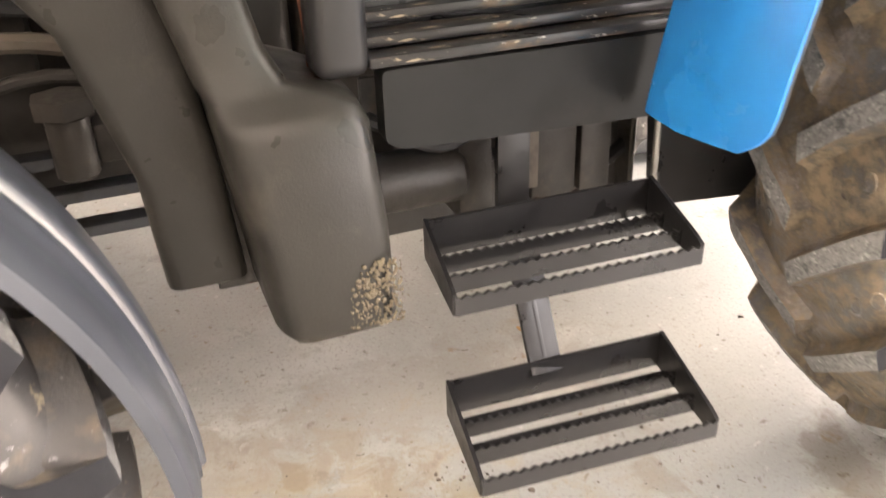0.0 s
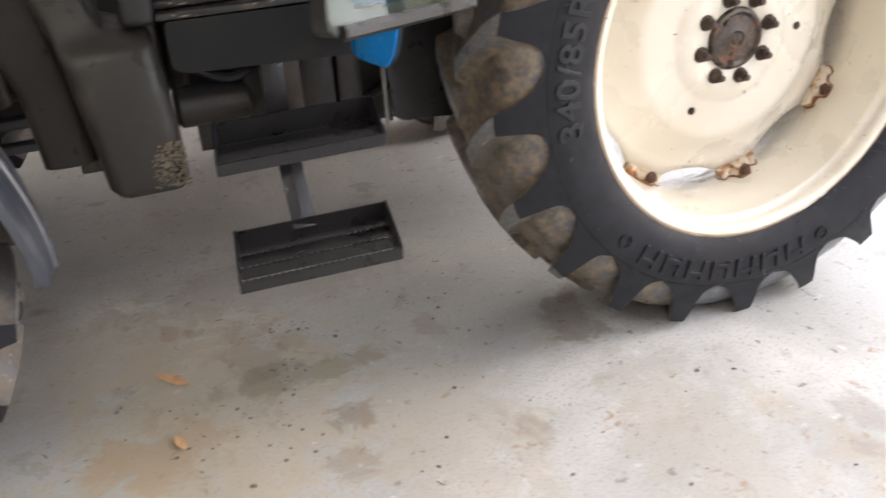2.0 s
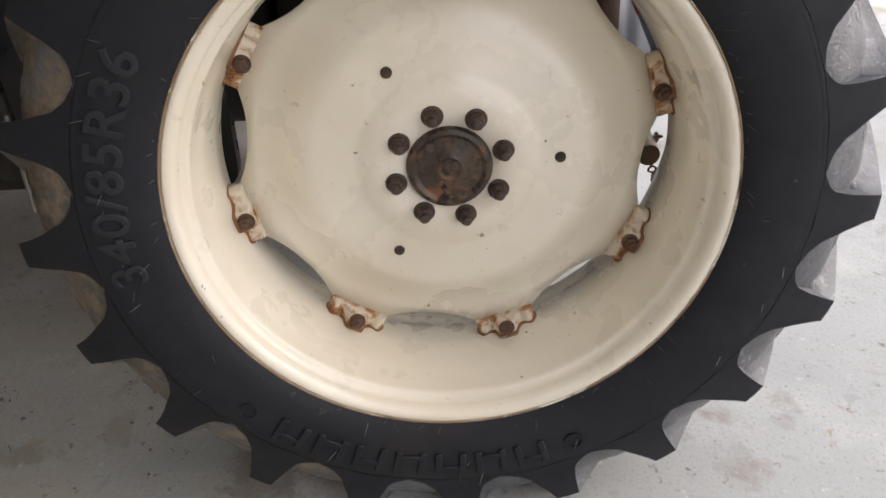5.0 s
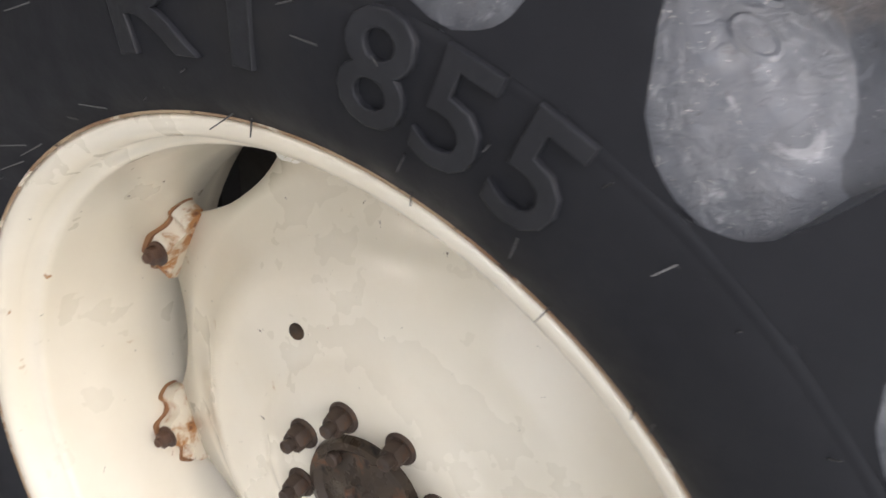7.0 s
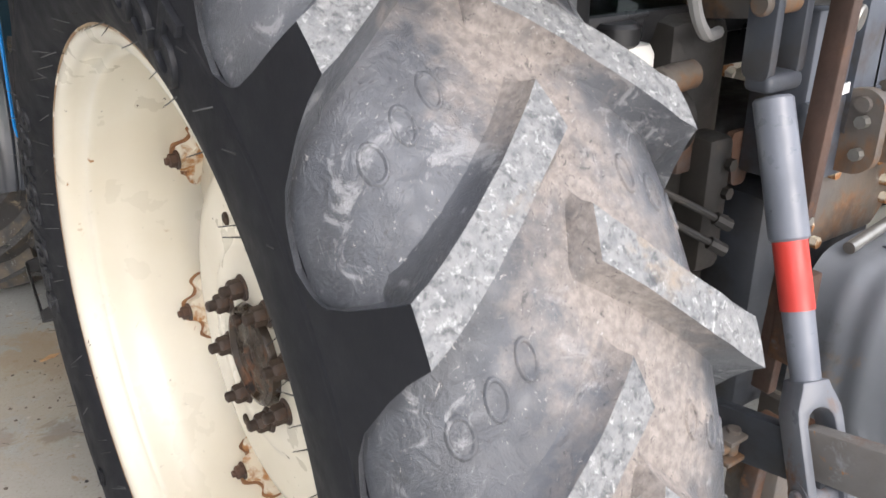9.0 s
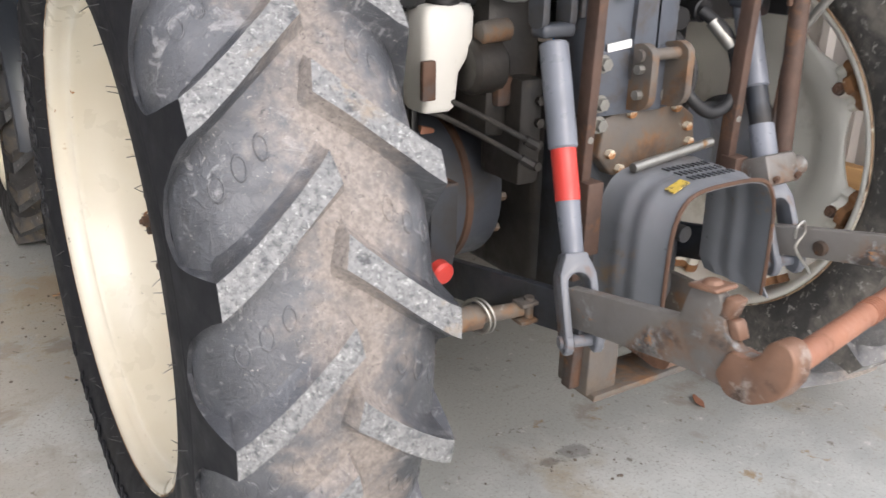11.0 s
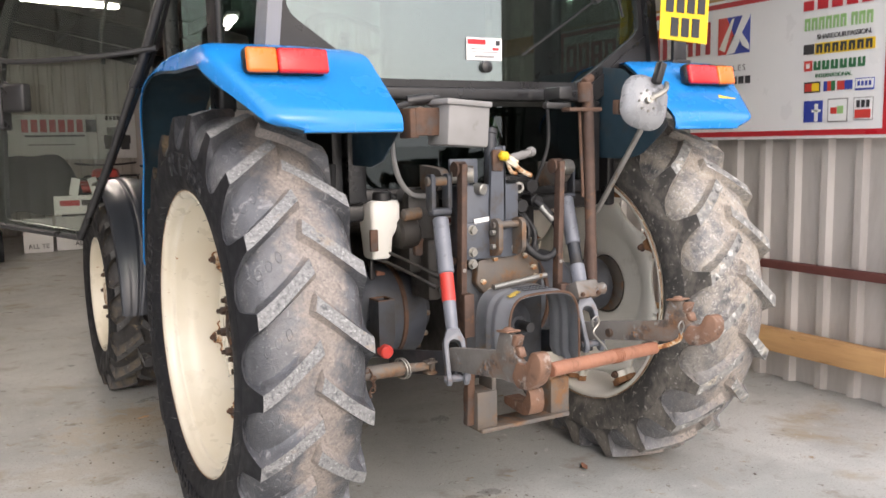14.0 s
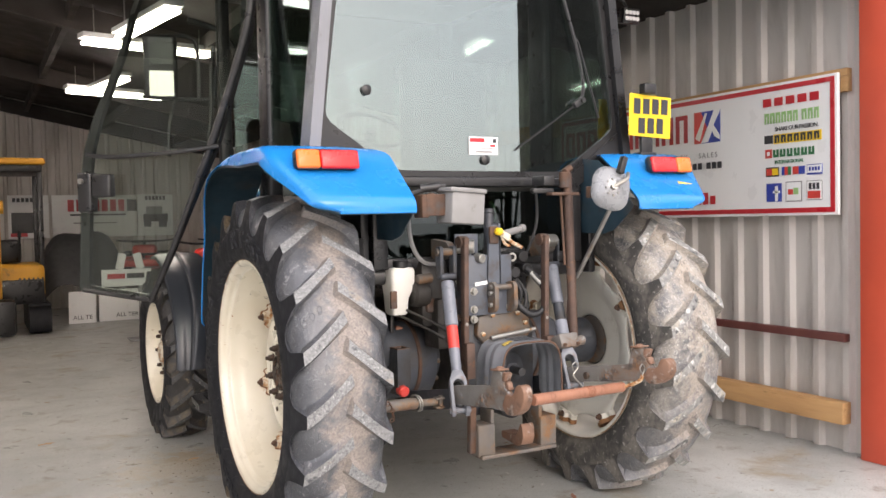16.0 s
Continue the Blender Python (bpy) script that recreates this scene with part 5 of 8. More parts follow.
for z in (0.70, 0.63, 0.56):
    bm = bmesh.new()
    add_box(bm, (CX - 0.26, 2.0, z), (0.05, 0.75, 0.022), None, 0.004)
    part("sump_rib", bm, "castgrey", engine)
bm = bmesh.new()
add_box(bm, (CX, 1.95, 1.42), (0.62, 1.3, 0.42), None, 0.08, 4)
part("bonnet", bm, "blue", tractor, "blue engine bonnet")

# front mudguards, curved round the back of the wheels
for s in (-1, 1):
    bm = bmesh.new()
    rows = []
    for k in range(37):
        an = radians(-1 + 100 * k / 36)
        R = 0.700 - 0.032 * abs(math.sin(an))
        y, z = 2.40 - R * math.cos(an), 0.515 + R * math.sin(an)
        xo, xi = CX + s * 1.005, CX + s * (0.70 + 0.12 * (1 - min(1.0, k / 16)) ** 1.5)
        row = []
        for u, d in ((0.0, -0.030), (0.025, -0.012), (0.10, -0.003), (0.22, 0.0), (0.33, 0.001), (0.355, 0.005), (0.385, 0.005), (0.41, 0.001), (0.44, 0.002), (0.465, 0.010), (0.50, 0.013), (0.56, 0.012), (0.75, 0.006), (0.92, -0.004), (1.0, -0.024)):
            row.append((xo + (xi - xo) * u, y - d * math.cos(an), z + d * math.sin(an)))
        rows.append(row)
    add_sheet(bm, rows, 0.004)
    g = part("front_mudguard", bm, "guard_grey", tractor, "glossy dark grey plastic front mudguard")
    bm = bmesh.new()
    add_tube(bm, [(CX + s * 0.70, 2.30, 0.70), (CX + s * 0.80, 2.10, 0.95), (CX + s * 0.91, 1.95, 1.00)], 0.018, 8)
    part("mudguard_stay", bm, "black", g)

# ---------------------------------------------------------------- steps, tank and side panels on the near side
def step(x0, x1, y0, y1, z):
    """An open tread: tall back plate, tapering sides, a low lip and two serrated bars."""
    xc, yc = (x0 + x1) / 2, (y0 + y1) / 2

    def hung(bm):
        """The steps hang a little askew."""
        for v in bm.verts:
            dx, dy = v.co.x - xc, v.co.y - yc
            v.co = (v.co.x + 0.11 * dy, v.co.y - 0.13 * dx, v.co.z - 0.045 * dy)
        return bm

    bm = bmesh.new()
    add_box(bm, (x1, (y0 + y1) / 2, z - 0.005), (0.006, y1 - y0, 0.062))
    st = part("step", hung(bm), "black", ladder, "black steel step with serrated bars")
    for y in (y0, y1):
        bm = bmesh.new()
        add_prism(bm, [(x1, z + 0.030), (x1, z - 0.036), (x0, z - 0.036), (x0, z - 0.004), (x0 + 0.02, z + 0.002)], "y", y - 0.003, y + 0.003)
        part("side_plate", hung(bm), "black", st)
    for k in range(3):
        x = x0 + (x1 - x0) * (0.0, 0.34, 0.67)[k]
        bm = bmesh.new()
        zt, zb = z - 0.006, z - 0.036
        pts = [(y0, zb)]
        nT = 46
        for i in range(nT + 1):
            yy = y0 + (y1 - y0) * i / nT
            pts.append((yy, zt - (0.0045 if i % 2 else 0.0)))
        pts.append((y1, zb))
        add_prism(bm, pts, "x", x - 0.003, x + 0.003)
        if k:
            add_box(bm, (x + 0.018, (y0 + y1) / 2, zb + 0.003), (0.036, y1 - y0, 0.005))
        part("serrated_bar", hung(bm), "black", st)
    return st


bm = bmesh.new()
add_box(bm, (-0.607, 1.155, 0.520), (0.010, 0.055, 0.20), Matrix.Rotation(radians(28), 4, "Y"), 0.002)
ladder = part("step_ladder", bm, "black", tractor, "black steel cab steps on a hanging post")
bm = bmesh.new()
add_box(bm, (-0.595, 1.155, 0.520), (0.032, 0.010, 0.20), Matrix.Rotation(radians(28), 4, "Y"), 0.002)
part("post_rib", bm, "black", ladder)
bm = bmesh.new()
add_box(bm, (-0.522, 1.155, 0.74), (0.012, 0.055, 0.20), None, 0.002)
part("hanger", bm, "black", ladder)
step(-0.836, -0.653, 0.969, 1.328, 0.430)
step(-0.736, -0.566, 0.955, 1.322, 0.668)
for y in (1.05, 1.12):
    bm = bmesh.new()
    add_cyl(bm, (-0.536, y, 0.672), (-0.546, y, 0.672), 0.011, seg=12)
    part("bolt", bm, "nut", ladder)
for y, l in ((0.98, 0.035), (1.05, 0.05)):
    bm = bmesh.new()
    add_cyl(bm, (-0.60, y, 0.64), (-0.60, y, 0.64 - l), 0.005, seg=8)
    part("pin", bm, "black", ladder)

# cab sill panel and the threshold
bm = bmesh.new()
add_prism(bm, rounded([(0.90, 0.932), (1.375, 0.935), (1.375, 0.835), (1.35, 0.822), (0.92, 0.805)], 0.01, 3), "x", -0.585, -0.55)
part("sill_panel", bm, "sillblack", tractor, "dark grey steel sill panel under the cab door")
bm = bmesh.new()
add_box(bm, (-0.45, 1.14, 0.985), (0.10, 0.50, 0.09))
thr = part("door_threshold", bm, "black", tractor, "worn black door threshold with scraped ridges")
for k, (x, z) in enumerate(((-0.578, 0.945), (-0.55, 0.965), (-0.52, 0.990), (-0.50, 1.015))):
    bm = bmesh.new()
    add_box(bm, (x + 0.02, 1.14, z), (0.05, 0.50, 0.016), None, 0.005)
    part("ridge", bm, "scraped", thr, "scraped ridge")
bm = bmesh.new()
add_box(bm, (-0.555, 1.425, 1.30), (0.07, 0.075, 0.74), None, 0.02, 3)
part("cab_front_post", bm, "black", tractor, "black cab front post")

# fuel tank with its tall neck, muddy lower corner
def moulded(sections, n=7):
    """A rounded moulding through level cross-sections (z, x0, x1, y0, y1)."""
    rows = []
    for z, x0, x1, y0, y1 in sections:
        cx, cy, hx, hy = (x0 + x1) / 2, (y0 + y1) / 2, (x1 - x0) / 2, (y1 - y0) / 2
        row = []
        for k in range(29):
            an = 2 * math.pi * k / 28
            c, s_ = math.cos(an), math.sin(an)
            e = 0.32
            row.append((cx + hx * math.copysign(abs(c) ** e, c), cy + hy * math.copysign(abs(s_) ** e, s_), z))
        rows.append(row)
    bm = bmesh.new()
    grid = [[bm.verts.new(p) for p in row[:-1]] for row in rows]
    for a, b in zip(grid, grid[1:]):
        for i in range(28):
            bm.faces.new((a[i], a[(i + 1) % 28], b[(i + 1) % 28], b[i])).smooth = True
    bm.faces.new(grid[0][::-1])
    bm.faces.new(grid[-1])
    return bm


bm = moulded([(0.590, -0.61, -0.42, 1.41, 1.51), (0.598, -0.645, -0.38, 1.385, 1.535), (0.62, -0.66, -0.36, 1.375, 1.55), (0.75, -0.655, -0.36, 1.378, 1.565), (0.895, -0.640, -0.36, 1.39, 1.585),
              (0.918, -0.625, -0.36, 1.40, 1.588), (0.935, -0.60, -0.36, 1.44, 1.592), (0.95, -0.59, -0.36, 1.485, 1.60), (0.99, -0.575, -0.36, 1.505, 1.61), (1.10, -0.555, -0.36, 1.53, 1.64), (1.30, -0.52, -0.36, 1.56, 1.68)])
bmesh.ops.translate(bm, vec=(0, 0.010, -0.012), verts=bm.verts)
tank = part("fuel_tank", bm, "plastic", tractor, "grey-brown plastic fuel tank with dried mud on its lower corner")
bm = bmesh.new()
mr_ = random.Random(2)
for k in range(420):
    u, v = mr_.uniform(-0.1, 0.9), mr_.uniform(0, 1)
    if u > 0.95 - 0.55 * v + mr_.uniform(-0.2, 0.2):
        continue
    yy, zz = 1.386 + 0.082 * u, 0.612 + 0.10 * v
    s_ = mr_.uniform(0.0012, 0.004)
    add_lathe(bm, [(0.0, 0.0), (s_, 0.0), (s_ * 0.6, 0.0018), (0.0, 0.0022)], Matrix.Translation((-0.6575, yy + 0.010, zz - 0.012)) @ rot_to((-1, -0.1, 0)) @ Matrix.Rotation(mr_.uniform(0, 6), 4, "Z") @ Matrix.Diagonal((1, mr_.uniform(0.5, 1.3), 1, 1)), 6, smooth=False)
part("dried_mud", bm, "plastic_mud", tank, "patch of dried yellow mud")
bm = moulded([(0.628, -0.50, -0.36, 1.585, 1.675), (0.634, -0.51, -0.35, 1.572, 1.688), (0.80, -0.505, -0.34, 1.585, 1.70), (1.0, -0.49, -0.34, 1.61, 1.76), (1.12, -0.48, -0.34, 1.64, 1.85), (1.35, -0.46, -0.34, 1.68, 1.92)])
part("side_shield", bm, "plastic", tractor, "grey-brown plastic side shield beside the tank")
bm = bmesh.new()
add_tube(bm, [(-0.50, 1.46, 1.20), (-0.52, 1.45, 1.05), (-0.50, 1.44, 0.96), (-0.45, 1.43, 0.90)], 0.014, 8)
part("copper_pipe", bm, "copper", tractor, "rusty copper-coloured pipe")
bm = bmesh.new()
add_tube(bm, [(-0.44, 1.36, 0.82), (-0.46, 1.25, 0.765), (-0.45, 1.15, 0.80)], 0.012, 8)
part("underside_hose", bm, "hose", tractor, "black hose under the cab floor")
bm = bmesh.new()
add_cyl(bm, (-0.42, 1.38, 0.70), (-0.42, 1.20, 0.70), 0.050, seg=24, bevel=0.01)
part("underside_pipe", bm, "grimy", tractor, "grimy thick pipe under the cab floor")
for x, y, z, s_, m_ in ((-0.40, 1.185, 0.72, (0.10, 0.06, 0.20), "grimy"), (-0.44, 1.105, 0.74, (0.05, 0.055, 0.16), "bracketbrown"), (-0.38, 1.03, 0.72, (0.10, 0.085, 0.20), "grimy"), (-0.38, 0.95, 0.72, (0.10, 0.06, 0.20), "grimy")):
    bm = bmesh.new()
    add_box(bm, (x, y, z), s_, None, 0.006)
    part("underside_bracket", bm, m_, tractor, "dirty bracket under the cab floor")
bm = bmesh.new()
add_prism(bm, rounded([(0.45, 1.25), (0.45, 0.62), (0.60, 0.575), (0.86, 0.60), (0.88, 0.86), (0.90, 1.25)], 0.03, 3), "x", -0.50, -0.46)
part("axle_shield", bm, "black", tractor, "black plastic shield behind the steps")
bm = bmesh.new()
add_cyl(bm, (-0.51, 0.885, 0.80), (-0.515, 0.885, 0.585), 0.006, seg=8)
part("brake_rod", bm, "zinc", tractor, "bright steel rod")


# ---------------------------------------------------------------- rear linkage
def along(p, q, u):
    return tuple(Vector(p).lerp(Vector(q), u))


def fork(bm, top, bot, gap, w, t, wide):
    """A forged fork: a neck that widens and parts into two cheeks round a slot with an arched top."""
    top, bot = Vector(top), Vector(bot)
    d = (bot - top).normalized()
    wv = (Vector(wide) - d * d.dot(Vector(wide))).normalized()
    nrm = d.cross(wv).normalized()
    L = (bot - top).length
    o, i = gap + t / 2, gap - t / 2
    right = [(0.021, 0.0), (0.023, 0.06 * L), (o * 0.80, 0.14 * L), (o * 0.97, 0.24 * L), (o, 0.34 * L), (o, L), (i, L), (i, 0.36 * L)]
    arch = [(i * math.cos(radians(k)), 0.36 * L - i * 1.0 * math.sin(radians(k))) for k in range(20, 180, 20)]
    left = [(-x, z) for x, z in reversed(right)]
    piece = bmesh.new()
    add_prism(piece, right + arch + left, "y", -w / 2, w / 2, bevel=0.0035)
    m4 = Matrix((wv, nrm, d)).transposed().to_4x4()
    piece.transform(Matrix.Translation(top) @ m4)
    me = bpy.data.meshes.new("fork_shape")
    piece.to_mesh(me)
    piece.free()
    bm.from_mesh(me)
    bpy.data.meshes.remove(me)
    for s in (-1, 1):
        b = bot + wv * s * gap
        add_cyl(bm, tuple(b - wv * t * 0.56), tuple(b + wv * t * 0.56), w * 0.54, seg=24, bevel=0.003)
    add_cyl(bm, tuple(bot - wv * (gap + t)), tuple(bot + wv * (gap + t)), 0.012, seg=14, bevel=0.002)


def lift_rod_left():
    top, bot = (-0.113, -0.368, 1.120), (-0.184, -0.589, 0.592)
    bm = bmesh.new()
    add_cyl(bm, along(top, bot, 0.02), along(top, bot, 0.36), 0.0275, seg=24, bevel=0.004)
    rod = part("lift_rod", bm, "rodblue", tractor, "grey-blue lift rod with a red band")
    bm = bmesh.new()
    add_cyl(bm, along(top, bot, 0.36), along(top, bot, 0.525), 0.0235, seg=24)
    part("red_band", bm, "red", rod, "bright red band")
    bm = bmesh.new()
    add_cyl(bm, along(top, bot, 0.525), along(top, bot, 0.72), 0.022, 0.020, seg=24)
    part("lower_rod", bm, "rodblue", rod)
    bm = bmesh.new()
    fork(bm, along(top, bot, 0.69), (-0.183, -0.584, 0.612), 0.028, 0.046, 0.015, (0.93, -0.36, 0))
    part("lower_fork", bm, "forkgrey", rod, "grey forged fork")
    bm = bmesh.new()
    t2 = Vector(top)
    add_box(bm, tuple(t2 + Vector((0, 0, 0.012))), (0.078, 0.044, 0.026), None, 0.010, 3)
    clv = part("upper_clevis", bm, "axlegrey", rod, "worn grey clevis")
    for s in (-1, 1):
        bm = bmesh.new()
        add_prism(bm, rounded([(t2.y - 0.018, t2.z + 0.015), (t2.y + 0.026, t2.z + 0.015), (t2.y + 0.026, t2.z + 0.14), (t2.y - 0.018, t2.z + 0.14)], 0.018, 4), "x", t2.x + 0.032 * s - 0.008, t2.x + 0.032 * s + 0.008, bevel=0.002)
        part("clevis_plate", bm, "axlegrey", clv)
    bm = bmesh.new()
    add_cyl(bm, tuple(t2 + Vector((-0.05, 0.004, 0.115))), tuple(t2 + Vector((0.05, 0.004, 0.115))), 0.016, seg=18, bevel=0.003)
    part("clevis_pin", bm, "rustpaint", clv)


def lift_rod_right():
    top, bot = (0.458, -0.325, 1.150), (0.388, -0.545, 0.690)
    bm = bmesh.new()
    add_cyl(bm, along(top, bot, 0.0), along(top, bot, 0.36), 0.028, seg=24, bevel=0.004)
    rod = part("lift_rod", bm, "rodblue", tractor, "grey-blue levelling lift rod with a gearbox")
    bm = bmesh.new()
    add_cyl(bm, along(top, bot, 0.36), along(top, bot, 0.52), 0.0235, seg=24)
    part("dark_sleeve", bm, "castgrey", rod)
    bm = bmesh.new()
    add_cyl(bm, along(top, bot, 0.52), along(top, bot, 0.70), 0.027, seg=24)
    part("lower_sleeve", bm, "rodblue", rod)
    bm = bmesh.new()
    c = along(top, bot, 0.715)
    add_box(bm, c, (0.10, 0.085, 0.065), Matrix.Rotation(radians(-22), 4, "X"), 0.008)
    add_cyl(bm, (c[0] + 0.04, c[1] - 0.01, c[2]), (c[0] + 0.095, c[1] - 0.012, c[2] + 0.005), 0.022, seg=16, bevel=0.004)
    gb = part("levelling_box", bm, "linkpaint", rod, "grey levelling gearbox")
    for dx in (-0.035, 0.035):
        bm = bmesh.new()
        add_cyl(bm, (c[0] + dx, c[1] - 0.048, c[2] + 0.0), (c[0] + dx, c[1] - 0.056, c[2] - 0.003), 0.008, seg=6)
        part("bolt", bm, "rust", gb)
    bm = bmesh.new()
    fork(bm, along(top, bot, 0.76), (0.386, -0.572, 0.648), 0.028, 0.056, 0.015, (0.93, -0.36, 0))
    part("lower_fork", bm, "forkgrey", rod, "worn grey forged fork")
    bm = bmesh.new()
    add_tube(bm, [(0.352, -0.615, 0.72), (0.345, -0.62, 0.745), (0.365, -0.62, 0.755), (0.372, -0.62, 0.73), (0.350, -0.62, 0.70), (0.385, -0.63, 0.655), (0.40, -0.63, 0.635)], 0.0035, 6)
    part("linch_pin", bm, "zinc", rod, "bright wire clip")
    bm = bmesh.new()
    add_box(bm, (top[0], top[1], top[2] + 0.008), (0.072, 0.04, 0.024), None, 0.008, 3)
    clv = part("upper_clevis", bm, "axlegrey", rod)
    for s in (-1, 1):
        bm = bmesh.new()
        add_box(bm, (top[0] + 0.03 * s, top[1] + 0.004, top[2] + 0.065), (0.012, 0.038, 0.12), None, 0.005)
        part("clevis_plate", bm, "axlegrey", clv)


lift_rod_left()
lift_rod_right()

# rockshaft, lift arms and end caps
bm = bmesh.new()
add_cyl(bm, (CX - 0.30, -0.06, 1.235), (CX + 0.30, -0.06, 1.235), 0.055, seg=24, bevel=0.006)
shaft = part("rockshaft", bm, "castgrey", tractor, "dark grease-stained cross shaft")
for x in (-0.075, 0.445):
    bm = bmesh.new()
    add_prism(bm, rounded([(-0.02, 1.30), (-0.02, 1.17), (-0.32, 1.205), (-0.36, 1.235), (-0.33, 1.275)], 0.02, 3), "x", x - 0.016, x + 0.016)
    part("lift_arm", bm, "rustpaint", shaft, "worn cast lift arm")
bm = bmesh.new()
add_cyl(bm, (-0.06, -0.36, 1.255), (0.005, -0.40, 1.255), 0.030, seg=20, bevel=0.004)
part("end_cap", bm, "zinc", shaft, "bright round pin end")
bm = bmesh.new()
add_cyl(bm, (0.385, -0.375, 1.265), (0.455, -0.35, 1.268), 0.029, seg=20, bevel=0.004)
part("end_cap", bm, "zinc", shaft, "bright round pin end")
bm = bmesh.new()
add_box(bm, (0.005, -0.33, 1.265), (0.115, 0.012, 0.085), None, 0.004)
add_box(bm, (0.005, -0.33, 1.19), (0.05, 0.012, 0.09), None, 0.004)
part("end_plate", bm, "bluegrey", shaft, "flat grey steel plate")
bm = bmesh.new()
add_cyl(bm, (0.045, -0.345, 1.205), (0.055, -0.385, 1.20), 0.020, seg=18, bevel=0.003)
part("pin_head", bm, "zinc", shaft, "round bright pin head")

# pick-up hitch lift straps, rusty, one to each side
for x, y0, y1 in ((-0.052, -0.395, -0.42), (0.352, -0.405, -0.43)):
    bm = bmesh.new()
    add_box(bm, (x, (y0 + y1) / 2, 0.965), (0.022, 0.034, 0.66), Matrix.Rotation(radians(2), 4, "X"), 0.003)
    add_cyl(bm, (x - 0.02, y0, 1.275), (x + 0.02, y0, 1.275), 0.026, seg=16)
    st = part("hitch_strap", bm, "darkrust", tractor, "rusty flat steel lifting strap")
    bm = bmesh.new()
    add_box(bm, (x + 0.006, y1 - 0.002, 0.775), (0.040, 0.044, 0.15), None, 0.004)
    part("strap_sleeve", bm, "darkrust", st)
    for z in (1.05, 0.99, 0.93):
        bm = bmesh.new()
        add_cyl(bm, (x, y0 - 0.022, z), (x, y0 - 0.030, z), 0.007, seg=8)
        part("rivet", bm, "zinc", st)

# valve block, bolts, name strip
bm = bmesh.new()
add_box(bm, (0.105, -0.31, 1.085), (0.23, 0.10, 0.26), None, 0.008)
add_box(bm, (0.09, -0.355, 1.020), (0.20, 0.02, 0.13), None, 0.004)
blk = part("valve_block", bm, "bluegrey", tractor, "grey-blue steel block with bright bolts")
for x, z in ((0.018, 1.060), (0.018, 0.982), (0.018, 0.940), (0.20, 0.985)):
    bm = bmesh.new()
    add_cyl(bm, (x, -0.362, z), (x, -0.380, z), 0.013, seg=6)
    add_cyl(bm, (x, -0.362, z), (x, -0.367, z), 0.018, seg=14)
    part("bolt", bm, "zinc", blk, "bright hexagon bolt")
bm = bmesh.new()
add_box(bm, (0.055, -0.367, 1.093), (0.062, 0.003, 0.016), Matrix.Rotation(radians(-6), 4, "Y"))
part("label_strip", bm, "white", blk, "small white label")

# top link: stowed bar, two bracket plates with a pin, yellow-ended ball
bm = bmesh.new()
for x in (0.098, 0.196):
    add_prism(bm, rounded([(-0.350, 1.09), (-0.40, 1.10), (-0.425, 1.085), (-0.425, 0.985), (-0.40, 0.965), (-0.345, 0.965)], 0.015, 3), "x", x - 0.009, x + 0.009)
add_cyl(bm, (0.08, -0.395, 1.075), (0.215, -0.395, 1.075), 0.012, seg=14)
add_box(bm, (0.147, -0.34, 0.99), (0.12, 0.03, 0.06), None, 0.004)
tlb = part("top_link_bracket", bm, "rustpaint", tractor, "worn steel bracket plates with a pin")
for x in (0.086, 0.112):
    for z in (1.05, 1.0):
        bm = bmesh.new()
        add_cyl(bm, (x - 0.012, -0.40, z), (x + 0.002, -0.40, z), 0.010, seg=8)
        part("bolt", bm, "zinc", tlb)
bm = bmesh.new()
add_prism(bm, rounded([(0.085, 1.02), (0.160, 1.02), (0.150, 1.335), (0.128, 1.35), (0.098, 1.335)], 0.015, 3), "y", -0.372, -0.358)
add_box(bm, (0.15, -0.352, 1.20), (0.012, 0.04, 0.30), None, 0.003)
tl = part("top_link", bm, "bluegrey", tractor, "grey flat steel arm with rusty top")
bm = bmesh.new()
add_box(bm, (0.118, -0.375, 1.30), (0.045, 0.016, 0.075), None, 0.006)
part("rusty_tip", bm, "rust", tl)
bm = bmesh.new()
add_cyl(bm, (0.112, -0.40, 1.318), (0.146, -0.40, 1.312), 0.017, seg=18, bevel=0.008)
part("yellow_cap", bm, "yellow", tl, "yellow plastic cap")
bm = bmesh.new()
add_tube(bm, [(0.145, -0.40, 1.305), (0.18, -0.39, 1.285), (0.215, -0.38, 1.262), (0.262, -0.375, 1.243)], 0.009, 8)
add_box(bm, (0.165, -0.395, 1.296), (0.05, 0.016, 0.030), Matrix.Rotation(radians(30), 4, "Y"), 0.005)
add_tube(bm, [(0.150, -0.39, 1.30), (0.168, -0.385, 1.262), (0.195, -0.38, 1.252)], 0.007, 8)
part("latch", bm, "cream_rust", tl, "pale worn latch")
bm = bmesh.new()
add_cyl(bm, (0.175, -0.37, 1.305), (0.270, -0.33, 1.318), 0.015, seg=14, bevel=0.003)
add_cyl(bm, (0.270, -0.33, 1.318), (0.300, -0.315, 1.324), 0.011, seg=14, bevel=0.003)
add_cyl(bm, (0.295, -0.318, 1.323), (0.318, -0.308, 1.328), 0.018, seg=14, bevel=0.003)
part("clear_handle", bm, "grey_plastic", tl, "milky plastic handle")
bm = bmesh.new()
add_cyl(bm, (0.115, -0.33, 1.15), (0.16, -0.27, 1.40), 0.022, seg=16)
add_cyl(bm, (0.158, -0.273, 1.39), (0.163, -0.268, 1.41), 0.025, seg=16, bevel=0.003)
part("filler_tube", bm, "castgrey", tractor, "grey filler tube with a cap")

